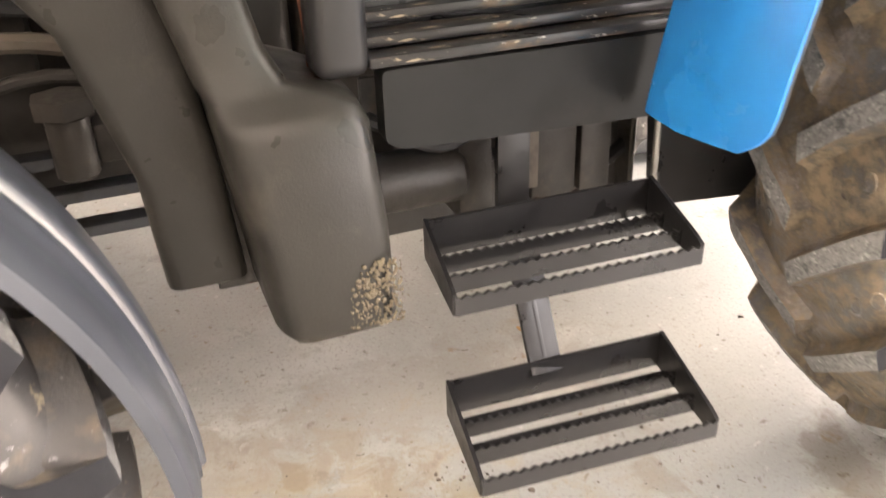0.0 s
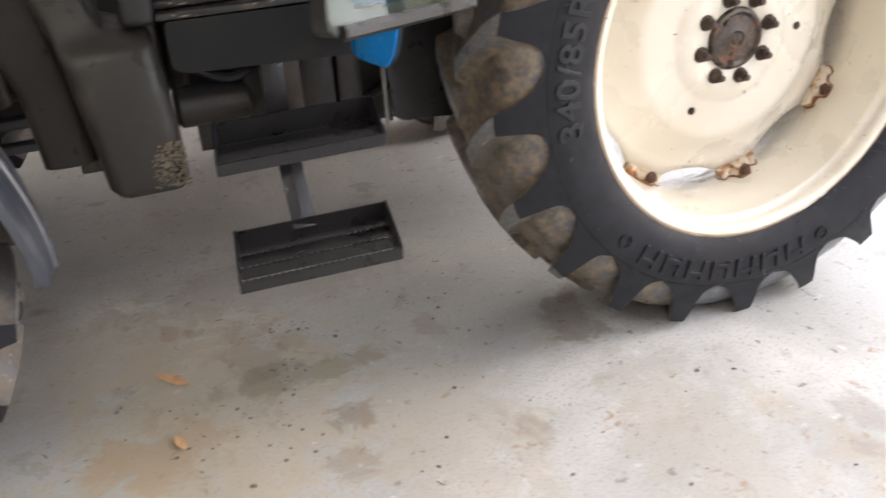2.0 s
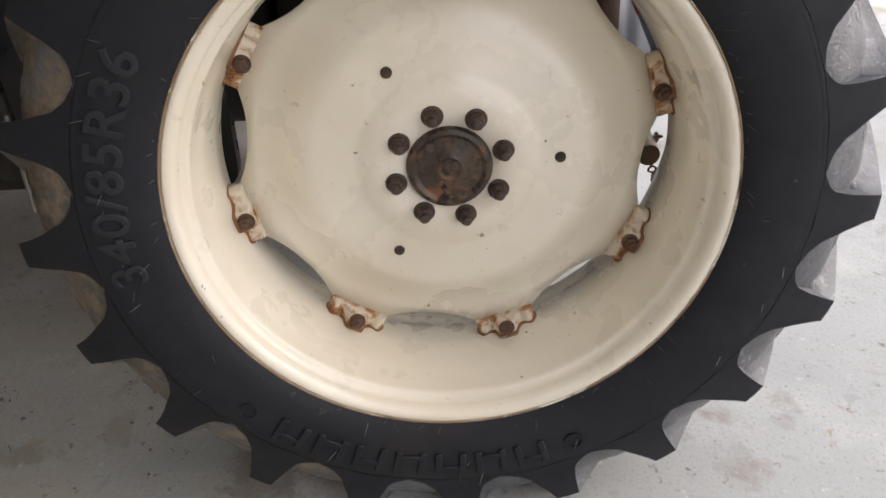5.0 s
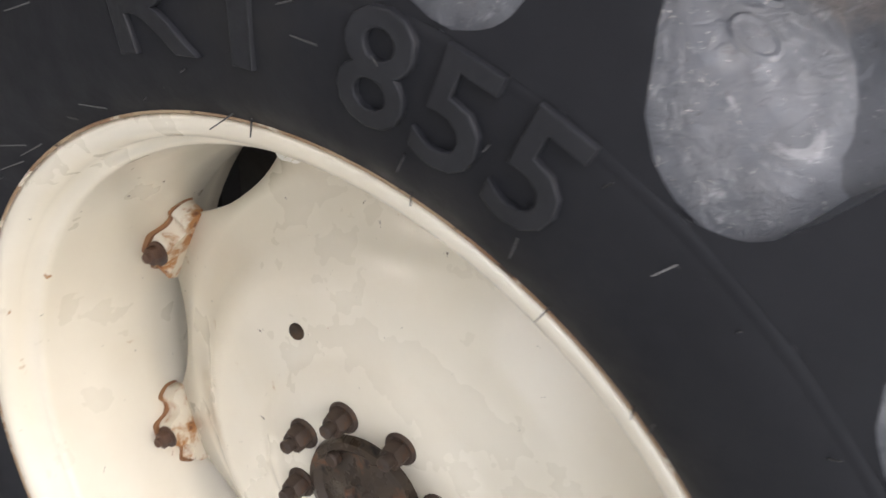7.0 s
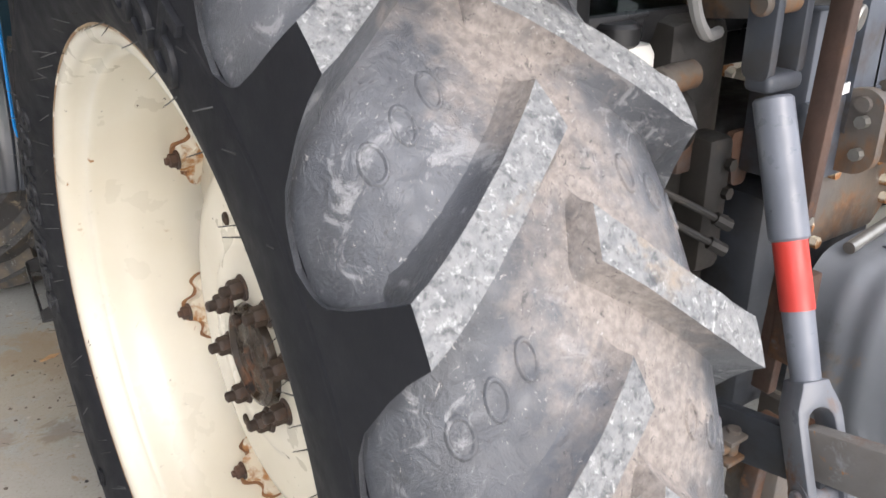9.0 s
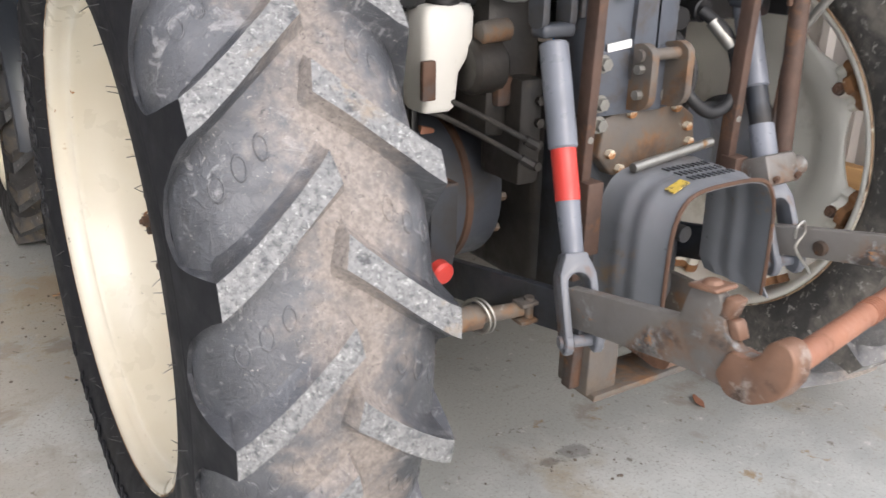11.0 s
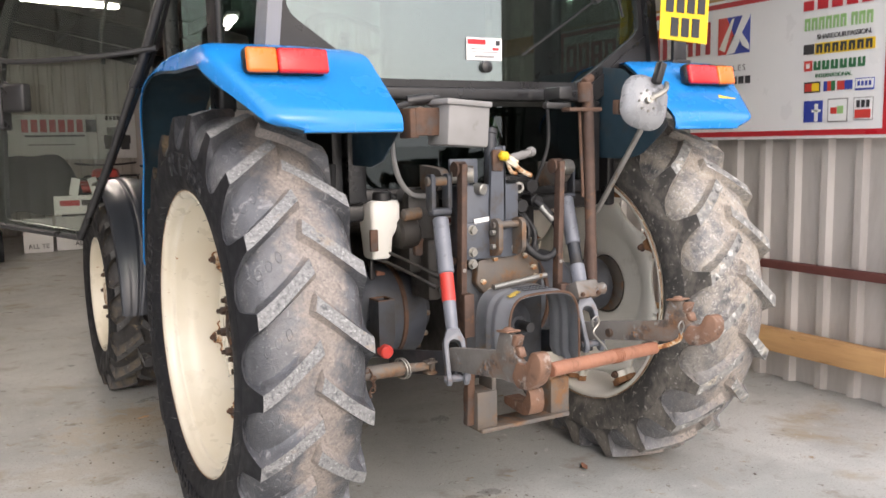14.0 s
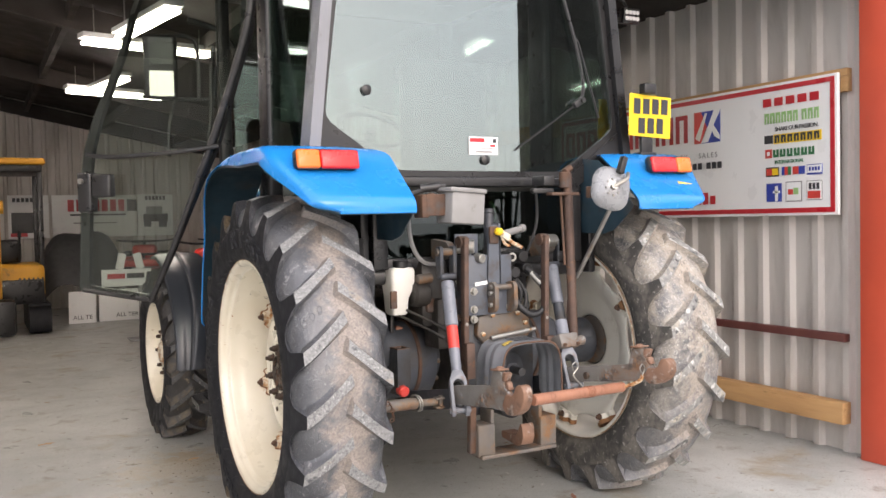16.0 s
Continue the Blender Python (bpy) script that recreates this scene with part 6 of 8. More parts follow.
# cast cover plate over the power take-off
bm = bmesh.new()
add_prism(bm, [(0.055, 0.945), (0.115, 0.965), (0.255, 0.965), (0.315, 0.925), (0.325, 0.86), (0.285, 0.82), (0.085, 0.82), (0.045, 0.865)], "y", -0.345, -0.305, bevel=0.006)
cov = part("cover_plate", bm, "rustpaint", tractor, "dusty cast cover plate with bolts")
for x, z in ((0.12, 0.95), (0.25, 0.95), (0.07, 0.87), (0.10, 0.835), (0.30, 0.87), (0.29, 0.905)):
    bm = bmesh.new()
    add_cyl(bm, (x, -0.345, z), (x, -0.358, z), 0.010, seg=6)
    part("bolt", bm, "cream_rust", cov)
bm = bmesh.new()
add_lathe(bm, [(0.0, 0.0), (0.075, 0.0), (0.075, 0.02), (0.05, 0.03), (0.03, 0.05), (0.0, 0.05)], Matrix.Translation((0.19, -0.345, 0.71)) @ rot_to((0, -1, 0)), 24)
add_cyl(bm, (0.19, -0.38, 0.71), (0.19, -0.47, 0.71), 0.018, seg=12)
part("output_shaft", bm, "castgrey", tractor, "dark power take-off shaft")
bm = bmesh.new()
add_box(bm, (0.19, -0.25, 0.71), (0.36, 0.12, 0.42), None, 0.03, 2)
part("rear_housing", bm, "castgrey", tractor, "dirty cast rear housing")

# arched steel guard, open to the rear, with pressed ribs and a slotted top
bm = bmesh.new()
arch = [(-0.178, 0.595), (-0.178, 0.70), (-0.172, 0.79), (-0.145, 0.842), (-0.095, 0.862), (0.0, 0.866), (0.095, 0.862), (0.145, 0.842), (0.172, 0.79), (0.178, 0.70), (0.178, 0.60)]
rows = []
for j, (y, k) in enumerate(((-0.335, 1.05), (-0.375, 1.0), (-0.385, 1.03), (-0.405, 1.03), (-0.415, 1.0), (-0.430, 1.0), (-0.440, 1.03), (-0.460, 1.03), (-0.470, 0.985), (-0.510, 0.97), (-0.520, 0.955))):
    rows.append([(0.168 + u * k * 0.87, y - 0.062 - (0.02 if z < 0.62 else 0.0), z - 0.012 + (k - 1) * 0.08 * (z > 0.8)) for u, z in smooth_curve(arch, 3)])
add_sheet(bm, rows, 0.003)
guard = part("shaft_guard", bm, "guardsteel", tractor, "grey pressed steel guard with a yellow label")
bm = bmesh.new()
add_tube(bm, [(0.168 + u * 0.955 * 0.87, -0.583, z - 0.012) for u, z in arch], 0.0045, 6)
part("guard_edge", bm, "rust", guard, "rusty rolled edge")
for i in range(3):
    for k in range(9):
        bm = bmesh.new()
        add_box(bm, (0.119 + 0.014 * k, -0.462 - 0.033 * i, 0.8585), (0.004, 0.020, 0.002))
        part("slot", bm, "castgrey", guard)
bm = bmesh.new()
add_box(bm, (0.070, -0.540, 0.8525), (0.042, 0.024, 0.003), Matrix.Rotation(radians(-20), 4, "Y"))
part("warning_label", bm, "old_yellow", guard, "small yellow label")
bm = bmesh.new()
add_cyl(bm, (0.060, -0.430, 0.862), (0.30, -0.412, 0.882), 0.010, seg=12)
part("guard_hinge", bm, "zinc", guard, "pale hinge rod")
bm = bmesh.new()
add_cyl(bm, (0.19, -0.20, 0.56), (0.19, -0.40, 0.56), 0.065, seg=24, bevel=0.01)
part("lower_cover", bm, "castgrey", tractor, "grey cast lower cover")

# lower links with hook ends
def lower_link(side):
    if side < 0:
        a, b, hook = (-0.165, -0.10, 0.56), (-0.180, -0.585, 0.668), (-0.135, -0.955, 0.730)
    else:
        a, b, hook = (0.42, -0.10, 0.56), (0.388, -0.56, 0.668), (0.528, -0.985, 0.768)
    x = b[0]
    bm = bmesh.new()
    add_prism(bm, [(a[1], a[2] - 0.04), (a[1], a[2] + 0.05), (b[1], b[2] + 0.030), (b[1], b[2] - 0.05)], "x", x - 0.010, x + 0.010, bevel=0.002)
    link = part("lower_link", bm, "castgrey", tractor, "rusty flat lower link with a hook end")
    xs = hook[0] - b[0]
    hx, hy, hz = hook
    dz = hz - b[2]

    def swept(bm):
        for v in bm.verts:
            v.co.x += b[0] + xs * (v.co.y - b[1]) / (hy - b[1])
            up = 0.62 if side < 0 else 0.60
            down = 0.88 if side < 0 else 0.74
            v.co.z = hz + (v.co.z - hz) * (up if v.co.z > hz else down)
            if side > 0 and v.co.y < hy + 0.20:
                v.co.y = hy + (v.co.y - hy) * 0.84
        return bm

    # end plate that rises to the latch and runs out into an open hook
    bm = bmesh.new()
    poly = [(b[1] + 0.04, b[2] + 0.034), (hy + 0.17, b[2] + 0.040 + 0.6 * dz), (hy + 0.155, hz + 0.105), (hy + 0.135, hz + 0.122), (hy + 0.105, hz + 0.118), (hy + 0.092, hz + 0.07), (hy + 0.085, hz + 0.025),
            (hy + 0.062, hz - 0.008), (hy + 0.035, hz - 0.010), (hy + 0.018, hz + 0.012), (hy + 0.005, hz - 0.055), (hy + 0.05, hz - 0.088), (hy + 0.14, b[2] - 0.070 + 0.8 * dz), (b[1] + 0.04, b[2] - 0.052)]
    add_prism(bm, rounded(poly, 0.012, 3), "x", -0.011, 0.011, bevel=0.0025)
    part("end_plate", swept(bm), "linkpaint", link, "scraped grey and rusty hook plate")
    bm = bmesh.new()
    jaw = [(hy + 0.068, hz - 0.004), (hy + 0.040, hz - 0.012), (hy + 0.022, hz + 0.005), (hy + 0.014, hz + 0.040), (hy + 0.002, hz + 0.062), (hy - 0.020, hz + 0.060), (hy - 0.034, hz + 0.030), (hy - 0.035, hz - 0.020),
           (hy - 0.015, hz - 0.062), (hy + 0.025, hz - 0.092), (hy + 0.065, hz - 0.094), (hy + 0.09, hz - 0.06)]
    add_prism(bm, rounded(jaw, 0.012, 3), "x", -0.020, 0.020, bevel=0.004)
    part("hook", swept(bm), "hookrust", link, "rusty forged hook")
    bm = bmesh.new()
    add_box(bm, (0, hy + 0.125, hz + 0.124), (0.050, 0.052, 0.012), Matrix.Rotation(radians(-8), 4, "X"), 0.004)
    add_cyl(bm, (0, hy + 0.125, hz + 0.126), (0, hy + 0.125, hz + 0.142), 0.016, 0.012, seg=12, bevel=0.003)
    add_box(bm, (0.004, hy + 0.090, hz + 0.085), (0.030, 0.022, 0.060), Matrix.Rotation(radians(12), 4, "X"), 0.006)
    add_box(bm, (0.004, hy + 0.076, hz + 0.035), (0.024, 0.020, 0.050), Matrix.Rotation(radians(-14), 4, "X"), 0.006)
    part("hook_latch", swept(bm), "hookrust", link, "worn rusty latch with bare metal")
    return link


lower_link(-1)
lower_link(1)
bm = bmesh.new()
add_cyl(bm, (0.405, -0.645, 0.698), (0.391, -0.645, 0.698), 0.016, seg=16, bevel=0.003)
part("link_pin", bm, "nut", tractor, "dark link pin")

# telescopic stabiliser bar lying across the hooks
bm = bmesh.new()
p, q = (-0.075, -0.935, 0.700), (0.450, -0.815, 0.672)
add_cyl(bm, p, q, 0.0215, 0.021, seg=20, bevel=0.003)
for k in range(5):
    c0 = along(p, q, 0.56 + 0.018 * k)
    c1 = along(p, q, 0.565 + 0.018 * k)
    add_cyl(bm, c0, c1, 0.0235, seg=18)
stab = part("stabiliser_bar", bm, "orangerust", tractor, "orange rusty stabiliser tube")
bm = bmesh.new()
add_tube(bm, [(0.440, -0.817, 0.672), (0.466, -0.86, 0.688), (0.478, -0.895, 0.710), (0.484, -0.90, 0.730), (0.500, -0.90, 0.738)], 0.008, 8)
part("bent_rod", bm, "cream_rust", stab, "bent pale rod")
bm = bmesh.new()
add_tube(bm, [(0.476, -0.905, 0.735), (0.462, -0.91, 0.76), (0.476, -0.91, 0.775), (0.486, -0.91, 0.755), (0.472, -0.91, 0.73)], 0.003, 6)
part("wire_clip", bm, "zinc", stab)
# check chain strut towards the near wheel
bm = bmesh.new()
add_cyl(bm, (-0.50, -0.42, 0.628), (-0.305, -0.435, 0.628), 0.024, seg=18)
add_cyl(bm, (-0.305, -0.435, 0.628), (-0.215, -0.445, 0.625), 0.015, seg=14)
strut = part("check_strut", bm, "rustpaint", tractor, "rusty greasy check strut with a clevis")
bm = bmesh.new()
for dz in (-0.018, 0.018):
    add_box(bm, (-0.19, -0.45, 0.622 + dz), (0.075, 0.035, 0.008), None, 0.002)
add_cyl(bm, (-0.20, -0.45, 0.595), (-0.20, -0.45, 0.65), 0.010, seg=12)
add_box(bm, (-0.165, -0.45, 0.622), (0.02, 0.05, 0.05), None, 0.004)
part("clevis", bm, "rustpaint", strut)
bm = bmesh.new()
for c in (-0.30, -0.31):
    add_lathe(bm, [(0.034 + 0.003 * math.cos(2 * math.pi * k / 6), 0.003 * math.sin(2 * math.pi * k / 6)) for k in range(7)], Matrix.Translation((c, -0.435, 0.628)) @ rot_to((1, 0.25, 0.1)), 20)
part("wire_ring", bm, "zinc", strut, "bent wire ring")
bm = bmesh.new()
for k in range(12):
    an = radians(-160 + 22 * k)
    c = (-0.46 + 0.055 * math.cos(an) * 0.8, -0.45, 0.60 + 0.05 * math.sin(an))
    add_lathe(bm, [(0.009 + 0.0025 * math.cos(2 * math.pi * j / 6), 0.0025 * math.sin(2 * math.pi * j / 6)) for j in range(7)], Matrix.Translation(c) @ rot_to((math.cos(an) * (k % 2), 1 - (k % 2), 0.2)), 10)
part("chain", bm, "rust", strut, "short rusty chain")

# drawbar frame
bm = bmesh.new()
add_box(bm, (0.195, -0.385, 0.355), (0.385, 0.11, 0.016), None, 0.003)
for x in (0.035, 0.355):
    add_box(bm, (x, -0.375, 0.425), (0.085, 0.10, 0.135), None, 0.006)
    add_box(bm, (x + (0.035 if x < 0.2 else -0.035), -0.37, 0.50), (0.018, 0.09, 0.10), None, 0.003)
frame_ = part("drawbar_frame", bm, "rustpaint", tractor, "rusty drawbar frame under the linkage")
bm = bmesh.new()
add_prism(bm, rounded([(-0.32, 0.40), (-0.44, 0.385), (-0.475, 0.395), (-0.490, 0.43), (-0.485, 0.475), (-0.470, 0.49), (-0.455, 0.455), (-0.43, 0.425), (-0.32, 0.43)], 0.012, 3), "x", 0.175, 0.235)
part("tow_hook", bm, "hookrust", frame_, "rusty brown tow hook")
bm = bmesh.new()
add_box(bm, (-0.02, -0.39, 0.47), (0.030, 0.03, 0.20), Matrix.Rotation(radians(3), 4, "X"), 0.004)
part("hook_strap", bm, "rust", frame_)

# spool valves, couplings and hoses
bm = bmesh.new()
add_box(bm, (0.285, -0.20, 1.14), (0.17, 0.10, 0.20), None, 0.01)
spool = part("spool_valve", bm, "black", tractor, "black hydraulic spool valves with hose couplings")
for x, y, z, dx in ((0.25, -0.30, 1.205, 0.0), (0.31, -0.30, 1.205, 0.005), (0.27, -0.30, 1.135, 0.0), (0.325, -0.30, 1.15, 0.01)):
    bm = bmesh.new()
    add_cyl(bm, (x, y + 0.10, z), (x + dx - 0.012, y - 0.02, z - 0.005), 0.021, seg=18, bevel=0.003)
    add_cyl(bm, (x + dx - 0.010, y - 0.005, z - 0.004), (x + dx - 0.012, y - 0.03, z - 0.006), 0.025, seg=18, bevel=0.003)
    part("coupling", bm, "black", spool, "black hydraulic coupling")
bm = bmesh.new()
add_lathe(bm, [(0.012, 0.0), (0.020, 0.0), (0.020, 0.006), (0.012, 0.006), (0.012, 0.0)], Matrix.Translation((0.237, -0.334, 1.199)) @ rot_to((-0.1, -1, 0)), 18)
part("coupling_ring", bm, "zinc", spool, "bright coupling ring")
bm = bmesh.new()
add_tube(bm, [(0.315, -0.33, 1.145), (0.345, -0.38, 1.10), (0.365, -0.40, 1.03), (0.345, -0.41, 0.965), (0.29, -0.41, 0.945), (0.24, -0.40, 0.975), (0.225, -0.37, 1.02)], 0.013, 10)
hz = part("hose", bm, "hose", tractor, "thick black hydraulic hose")
bm = bmesh.new()
add_cyl(bm, (0.327, -0.352, 1.125), (0.352, -0.392, 1.075), 0.0150, seg=14)
part("hose_ferrule", bm, "zinc", hz, "pale hose ferrule")
for pts, r in (([(0.26, -0.28, 1.12), (0.275, -0.34, 1.05), (0.27, -0.33, 0.98), (0.26, -0.30, 0.92)], 0.009),
               ([(0.29, -0.28, 1.10), (0.31, -0.33, 1.03), (0.30, -0.33, 0.95), (0.33, -0.28, 0.88)], 0.010),
               ([(0.33, -0.25, 1.05), (0.34, -0.30, 0.98), (0.32, -0.30, 0.90)], 0.008)):
    bm = bmesh.new()
    add_tube(bm, pts, r, 8)
    part("hose", bm, "hose", tractor, "black hydraulic hose")
for pts in ([(-0.275, -0.20, 1.000), (-0.235, -0.22, 0.985), (-0.16, -0.29, 0.940), (-0.100, -0.325, 0.902)], [(-0.275, -0.19, 0.965), (-0.235, -0.21, 0.948), (-0.17, -0.29, 0.905), (-0.112, -0.33, 0.866)]):
    bm = bmesh.new()
    add_tube(bm, pts, 0.0058, 8)
    add_cyl(bm, along(pts[-2], pts[-1], 0.65), pts[-1], 0.0105, seg=8)
    part("brake_pipe", bm, "grimy", tractor, "dark steel pipe with union nuts")
bm = bmesh.new()
add_tube(bm, [(-0.27, -0.33, 1.40), (-0.265, -0.33, 1.31), (-0.235, -0.32, 1.235), (-0.18, -0.30, 1.19), (-0.10, -0.26, 1.18)], 0.009, 8)
part("grey_hose", bm, "grey_plastic", tractor, "grey rubber hose")
bm = bmesh.new()
add_tube(bm, [(-0.44, -0.20, 1.30), (-0.42, -0.18, 1.0), (-0.36, -0.22, 0.93)], 0.02, 8)
add_box(bm, (-0.47, -0.05, 1.10), (0.05, 0.10, 0.50), None, 0.01)
part("cab_mount", bm, "black", tractor, "black cab mount")
# clutter between the arms: cast lugs, levers and bolts
bm = bmesh.new()
add_box(bm, (-0.10, -0.16, 1.05), (0.14, 0.16, 0.30), None, 0.03, 2)
add_cyl(bm, (-0.21, -0.22, 1.05), (-0.13, -0.22, 1.05), 0.055, seg=22, bevel=0.01)
add_box(bm, (-0.09, -0.22, 0.92), (0.06, 0.14, 0.22), None, 0.015, 2)
lh = part("lift_housing", bm, "grimy", tractor, "grimy cast lift housing")
bm = bmesh.new()
add_cyl(bm, (-0.19, -0.24, 1.115), (-0.12, -0.24, 1.12), 0.022, seg=18, bevel=0.004)
part("shaft_stub", bm, "rustpaint", lh, "worn steel shaft stub")
for k in range(4):
    bm = bmesh.new()
    add_cyl(bm, (-0.075, -0.285, 0.85 + 0.045 * k), (-0.075, -0.300, 0.85 + 0.045 * k), 0.010, seg=6)
    part("bolt", bm, "grimy", lh)
bm = bmesh.new()
add_box(bm, (-0.13, -0.24, 1.00), (0.04, 0.03, 0.06), None, 0.008)
part("rusty_lever", bm, "rust", tractor, "small rusty lever plate")

# white fluid bottle with black cap
bm = moulded([(0.965, -0.285, -0.195, -0.26, -0.18), (0.975, -0.293, -0.185, -0.27, -0.17), (1.04, -0.300, -0.178, -0.275, -0.165), (1.085, -0.304, -0.140, -0.285, -0.155), (1.155, -0.305, -0.138, -0.285, -0.155), (1.168, -0.295, -0.145, -0.278, -0.162), (1.172, -0.26, -0.18, -0.25, -0.19)])
bmesh.ops.transform(bm, matrix=Matrix.Translation((-0.250, 0.02, 0)) @ Matrix.Diagonal((0.70, 0.9, 1, 1)) @ Matrix.Translation((0.222, 0, 0)), verts=bm.verts)
bottle = part("fluid_bottle", bm, "white_plastic", tractor, "white plastic fluid bottle with a black cap")
bm = bmesh.new()
add_cyl(bm, (-0.250, -0.20, 1.166), (-0.250, -0.20, 1.200), 0.036, seg=24, bevel=0.006)
part("cap", bm, "black", bottle, "black screw cap")
bm = bmesh.new()
add_box(bm, (-0.306, -0.246, 1.035), (0.030, 0.014, 0.075), None, 0.004)
part("rusty_clip", bm, "rust", bottle)

# grey toolbox with rusty bracket
bm = bmesh.new()
add_box(bm, (-0.150, -0.560, 1.415), (0.150, 0.13, 0.125), Matrix.Rotation(radians(4), 4, "Y"), 0.008, 2)
tb = part("toolbox", bm, "grey_plastic", tractor, "weathered grey plastic toolbox")
bm = bmesh.new()
add_box(bm, (-0.150, -0.562, 1.485), (0.165, 0.145, 0.018), Matrix.Rotation(radians(4), 4, "Y"), 0.006, 2)
part("lid", bm, "grey_plastic", tb)
bm = bmesh.new()
add_box(bm, (-0.265, -0.53, 1.43), (0.085, 0.08, 0.085), None, 0.004)
add_box(bm, (-0.31, -0.53, 1.425), (0.03, 0.075, 0.09), None, 0.004)
part("bracket", bm, "rust", tb, "rusty steel bracket")
bm = bmesh.new()
add_tube(bm, [(-0.34, -0.50, 1.475), (-0.27, -0.51, 1.495), (-0.20, -0.53, 1.505)], 0.010, 8)
add_cyl(bm, (-0.30, -0.50, 1.495), (-0.22, -0.52, 1.505), 0.016, seg=12)
part("plug_lead", bm, "charcoal", tb)
bm = bmesh.new()
add_tube(bm, [(-0.08, -0.22, 1.47), (-0.2, -0.4, 1.47), (-0.26, -0.5, 1.46)], 0.014, 8)
part("toolbox_arm", bm, "rust", tb)

# brown pipe post with hinge hardware
bm = bmesh.new()
add_cyl(bm, (0.475, -0.430, 1.565), (0.468, -0.470, 0.80), 0.0205, seg=18)
post = part("mirror_post", bm, "darkrust", tractor, "rusty brown pipe post")
bm = bmesh.new()
add_box(bm, (0.45, -0.43, 1.475), (0.15, 0.05, 0.014), None, 0.003)
add_cyl(bm, (0.462, -0.43, 1.572), (0.462, -0.43, 1.50), 0.025, 0.024, seg=16, bevel=0.004)
add_cyl(bm, (0.462, -0.43, 1.572), (0.505, -0.415, 1.592), 0.016, seg=12, bevel=0.003)
part("hinge_bracket", bm, "rust", post, "rusty hinge bracket")
bm = bmesh.new()
add_box(bm, (0.395, -0.36, 1.535), (0.06, 0.10, 0.045), None, 0.008)
add_box(bm, (0.36, -0.40, 1.49), (0.11, 0.03, 0.022), None, 0.006)
part("stay_bracket", bm, "charcoal", post, "dark cast bracket")
bm = bmesh.new()
add_cyl(bm, (0.435, -0.435, 1.47), (0.440, -0.450, 1.16), 0.006, seg=10)
part("stay", bm, "rust", post)
bm = bmesh.new()
add_tube(bm, [(0.50, -0.43, 1.12), (0.47, -0.44, 1.0), (0.455, -0.45, 0.86), (0.462, -0.46, 0.80)], 0.010, 8)
part("cable", bm, "rust", post)
# round mirror on a rod, seen from behind, on a clamp
bm = bmesh.new()
add_cyl(bm, (0.53, -0.42, 1.10), (0.545, -0.66, 1.43), 0.010, seg=12)
rodm = part("mirror_rod", bm, "zinc", tractor, "pale rusty mirror rod")
bm = bmesh.new()
mt = Matrix.Translation((0.500, -0.705, 1.490)) @ rot_to((-0.35, -0.92, 0.15))
add_lathe(bm, [(0.0, 0.022), (0.030, 0.018), (0.065, 0.006), (0.086, -0.008), (0.090, -0.016), (0.0, -0.016)], mt @ Matrix.Diagonal((0.92, 1.03, 1, 1)), 32)
for v in bm.verts:
    q = mt.inverted() @ v.co
    an = math.atan2(q.y, q.x)
    k_ = 1 + 0.10 * abs(math.sin(2 * an + 0.5)) ** 1.5 if q.xy.length > 0.05 else 1
    v.co = mt @ Vector((q.x * k_, q.y * k_, q.z))
mh = part("mirror_dish", bm, "mirror_back", rodm, "dull silver mirror back with a ribbed boss")
bm = bmesh.new()
for k in range(8):
    an = 2 * math.pi * k / 8
    add_box(bm, tuple(mt @ Vector((0.03 * math.cos(an), 0.035 * math.sin(an), 0.018))), (0.006, 0.006, 0.006))
add_cyl(bm, tuple(mt @ Vector((0, 0, 0.015))), tuple(mt @ Vector((0, 0, 0.045))), 0.012, seg=14)
add_tube(bm, [tuple(mt @ Vector((0, 0, 0.04))), (0.535, -0.76, 1.525), (0.565, -0.735, 1.55)], 0.009, 8)
part("clamp", bm, "zinc", mh, "rusty bright clamp")
bm = bmesh.new()
add_box(bm, (0.545, -0.72, 1.585), (0.028, 0.03, 0.075), Matrix.Rotation(radians(20), 4, "Y"), 0.006)
part("knob", bm, "black", mh)
bm = bmesh.new()
add_box(bm, (0.47, -0.62, 1.475), (0.06, 0.03, 0.05), None, 0.005)
part("rusty_block", bm, "rust", mh)
# cables at the lower rear window, and a yellow-green tube
bm = bmesh.new()
add_tube(bm, [(0.24, -0.15, 1.45), (0.26, -0.15, 1.42), (0.262, -0.15, 1.36)], 0.010, 8)
part("yellow_tube", bm, "signgreen", tractor, "pale green bent tube")
bm = bmesh.new()
add_tube(bm, [(0.42, -0.26, 1.52), (0.41, -0.28, 1.35), (0.36, -0.26, 1.20), (0.33, -0.24, 1.12)], 0.007, 6)
part("cable", bm, "hose", tractor)

# cast cap and stained plate on the lift housing
bm = bmesh.new()
add_lathe(bm, [(0.0, 0.02), (0.012, 0.02), (0.014, 0.012), (0.040, 0.012), (0.045, 0.006), (0.045, -0.05), (0.0, -0.05)], Matrix.Translation((-0.165, -0.205, 1.045)) @ rot_to((-0.75, -0.65, 0)), 28)
part("cast_cap", bm, "castgrey", tractor, "dark round cast cap")
bm = bmesh.new()
add_prism(bm, rounded([(-0.035, 1.02), (0.015, 1.02), (0.015, 0.93), (-0.020, 0.93)], 0.012, 3), "y", -0.262, -0.250)
part("stained_plate", bm, "rust", tractor, "rust-stained steel plate")


# ---------------------------------------------------------------- the cab
GY = -0.20                                     # rear window plane
WC = 0.170                                     # its middle


def win(u, z, y=GY):
    return (WC + u, y, z)


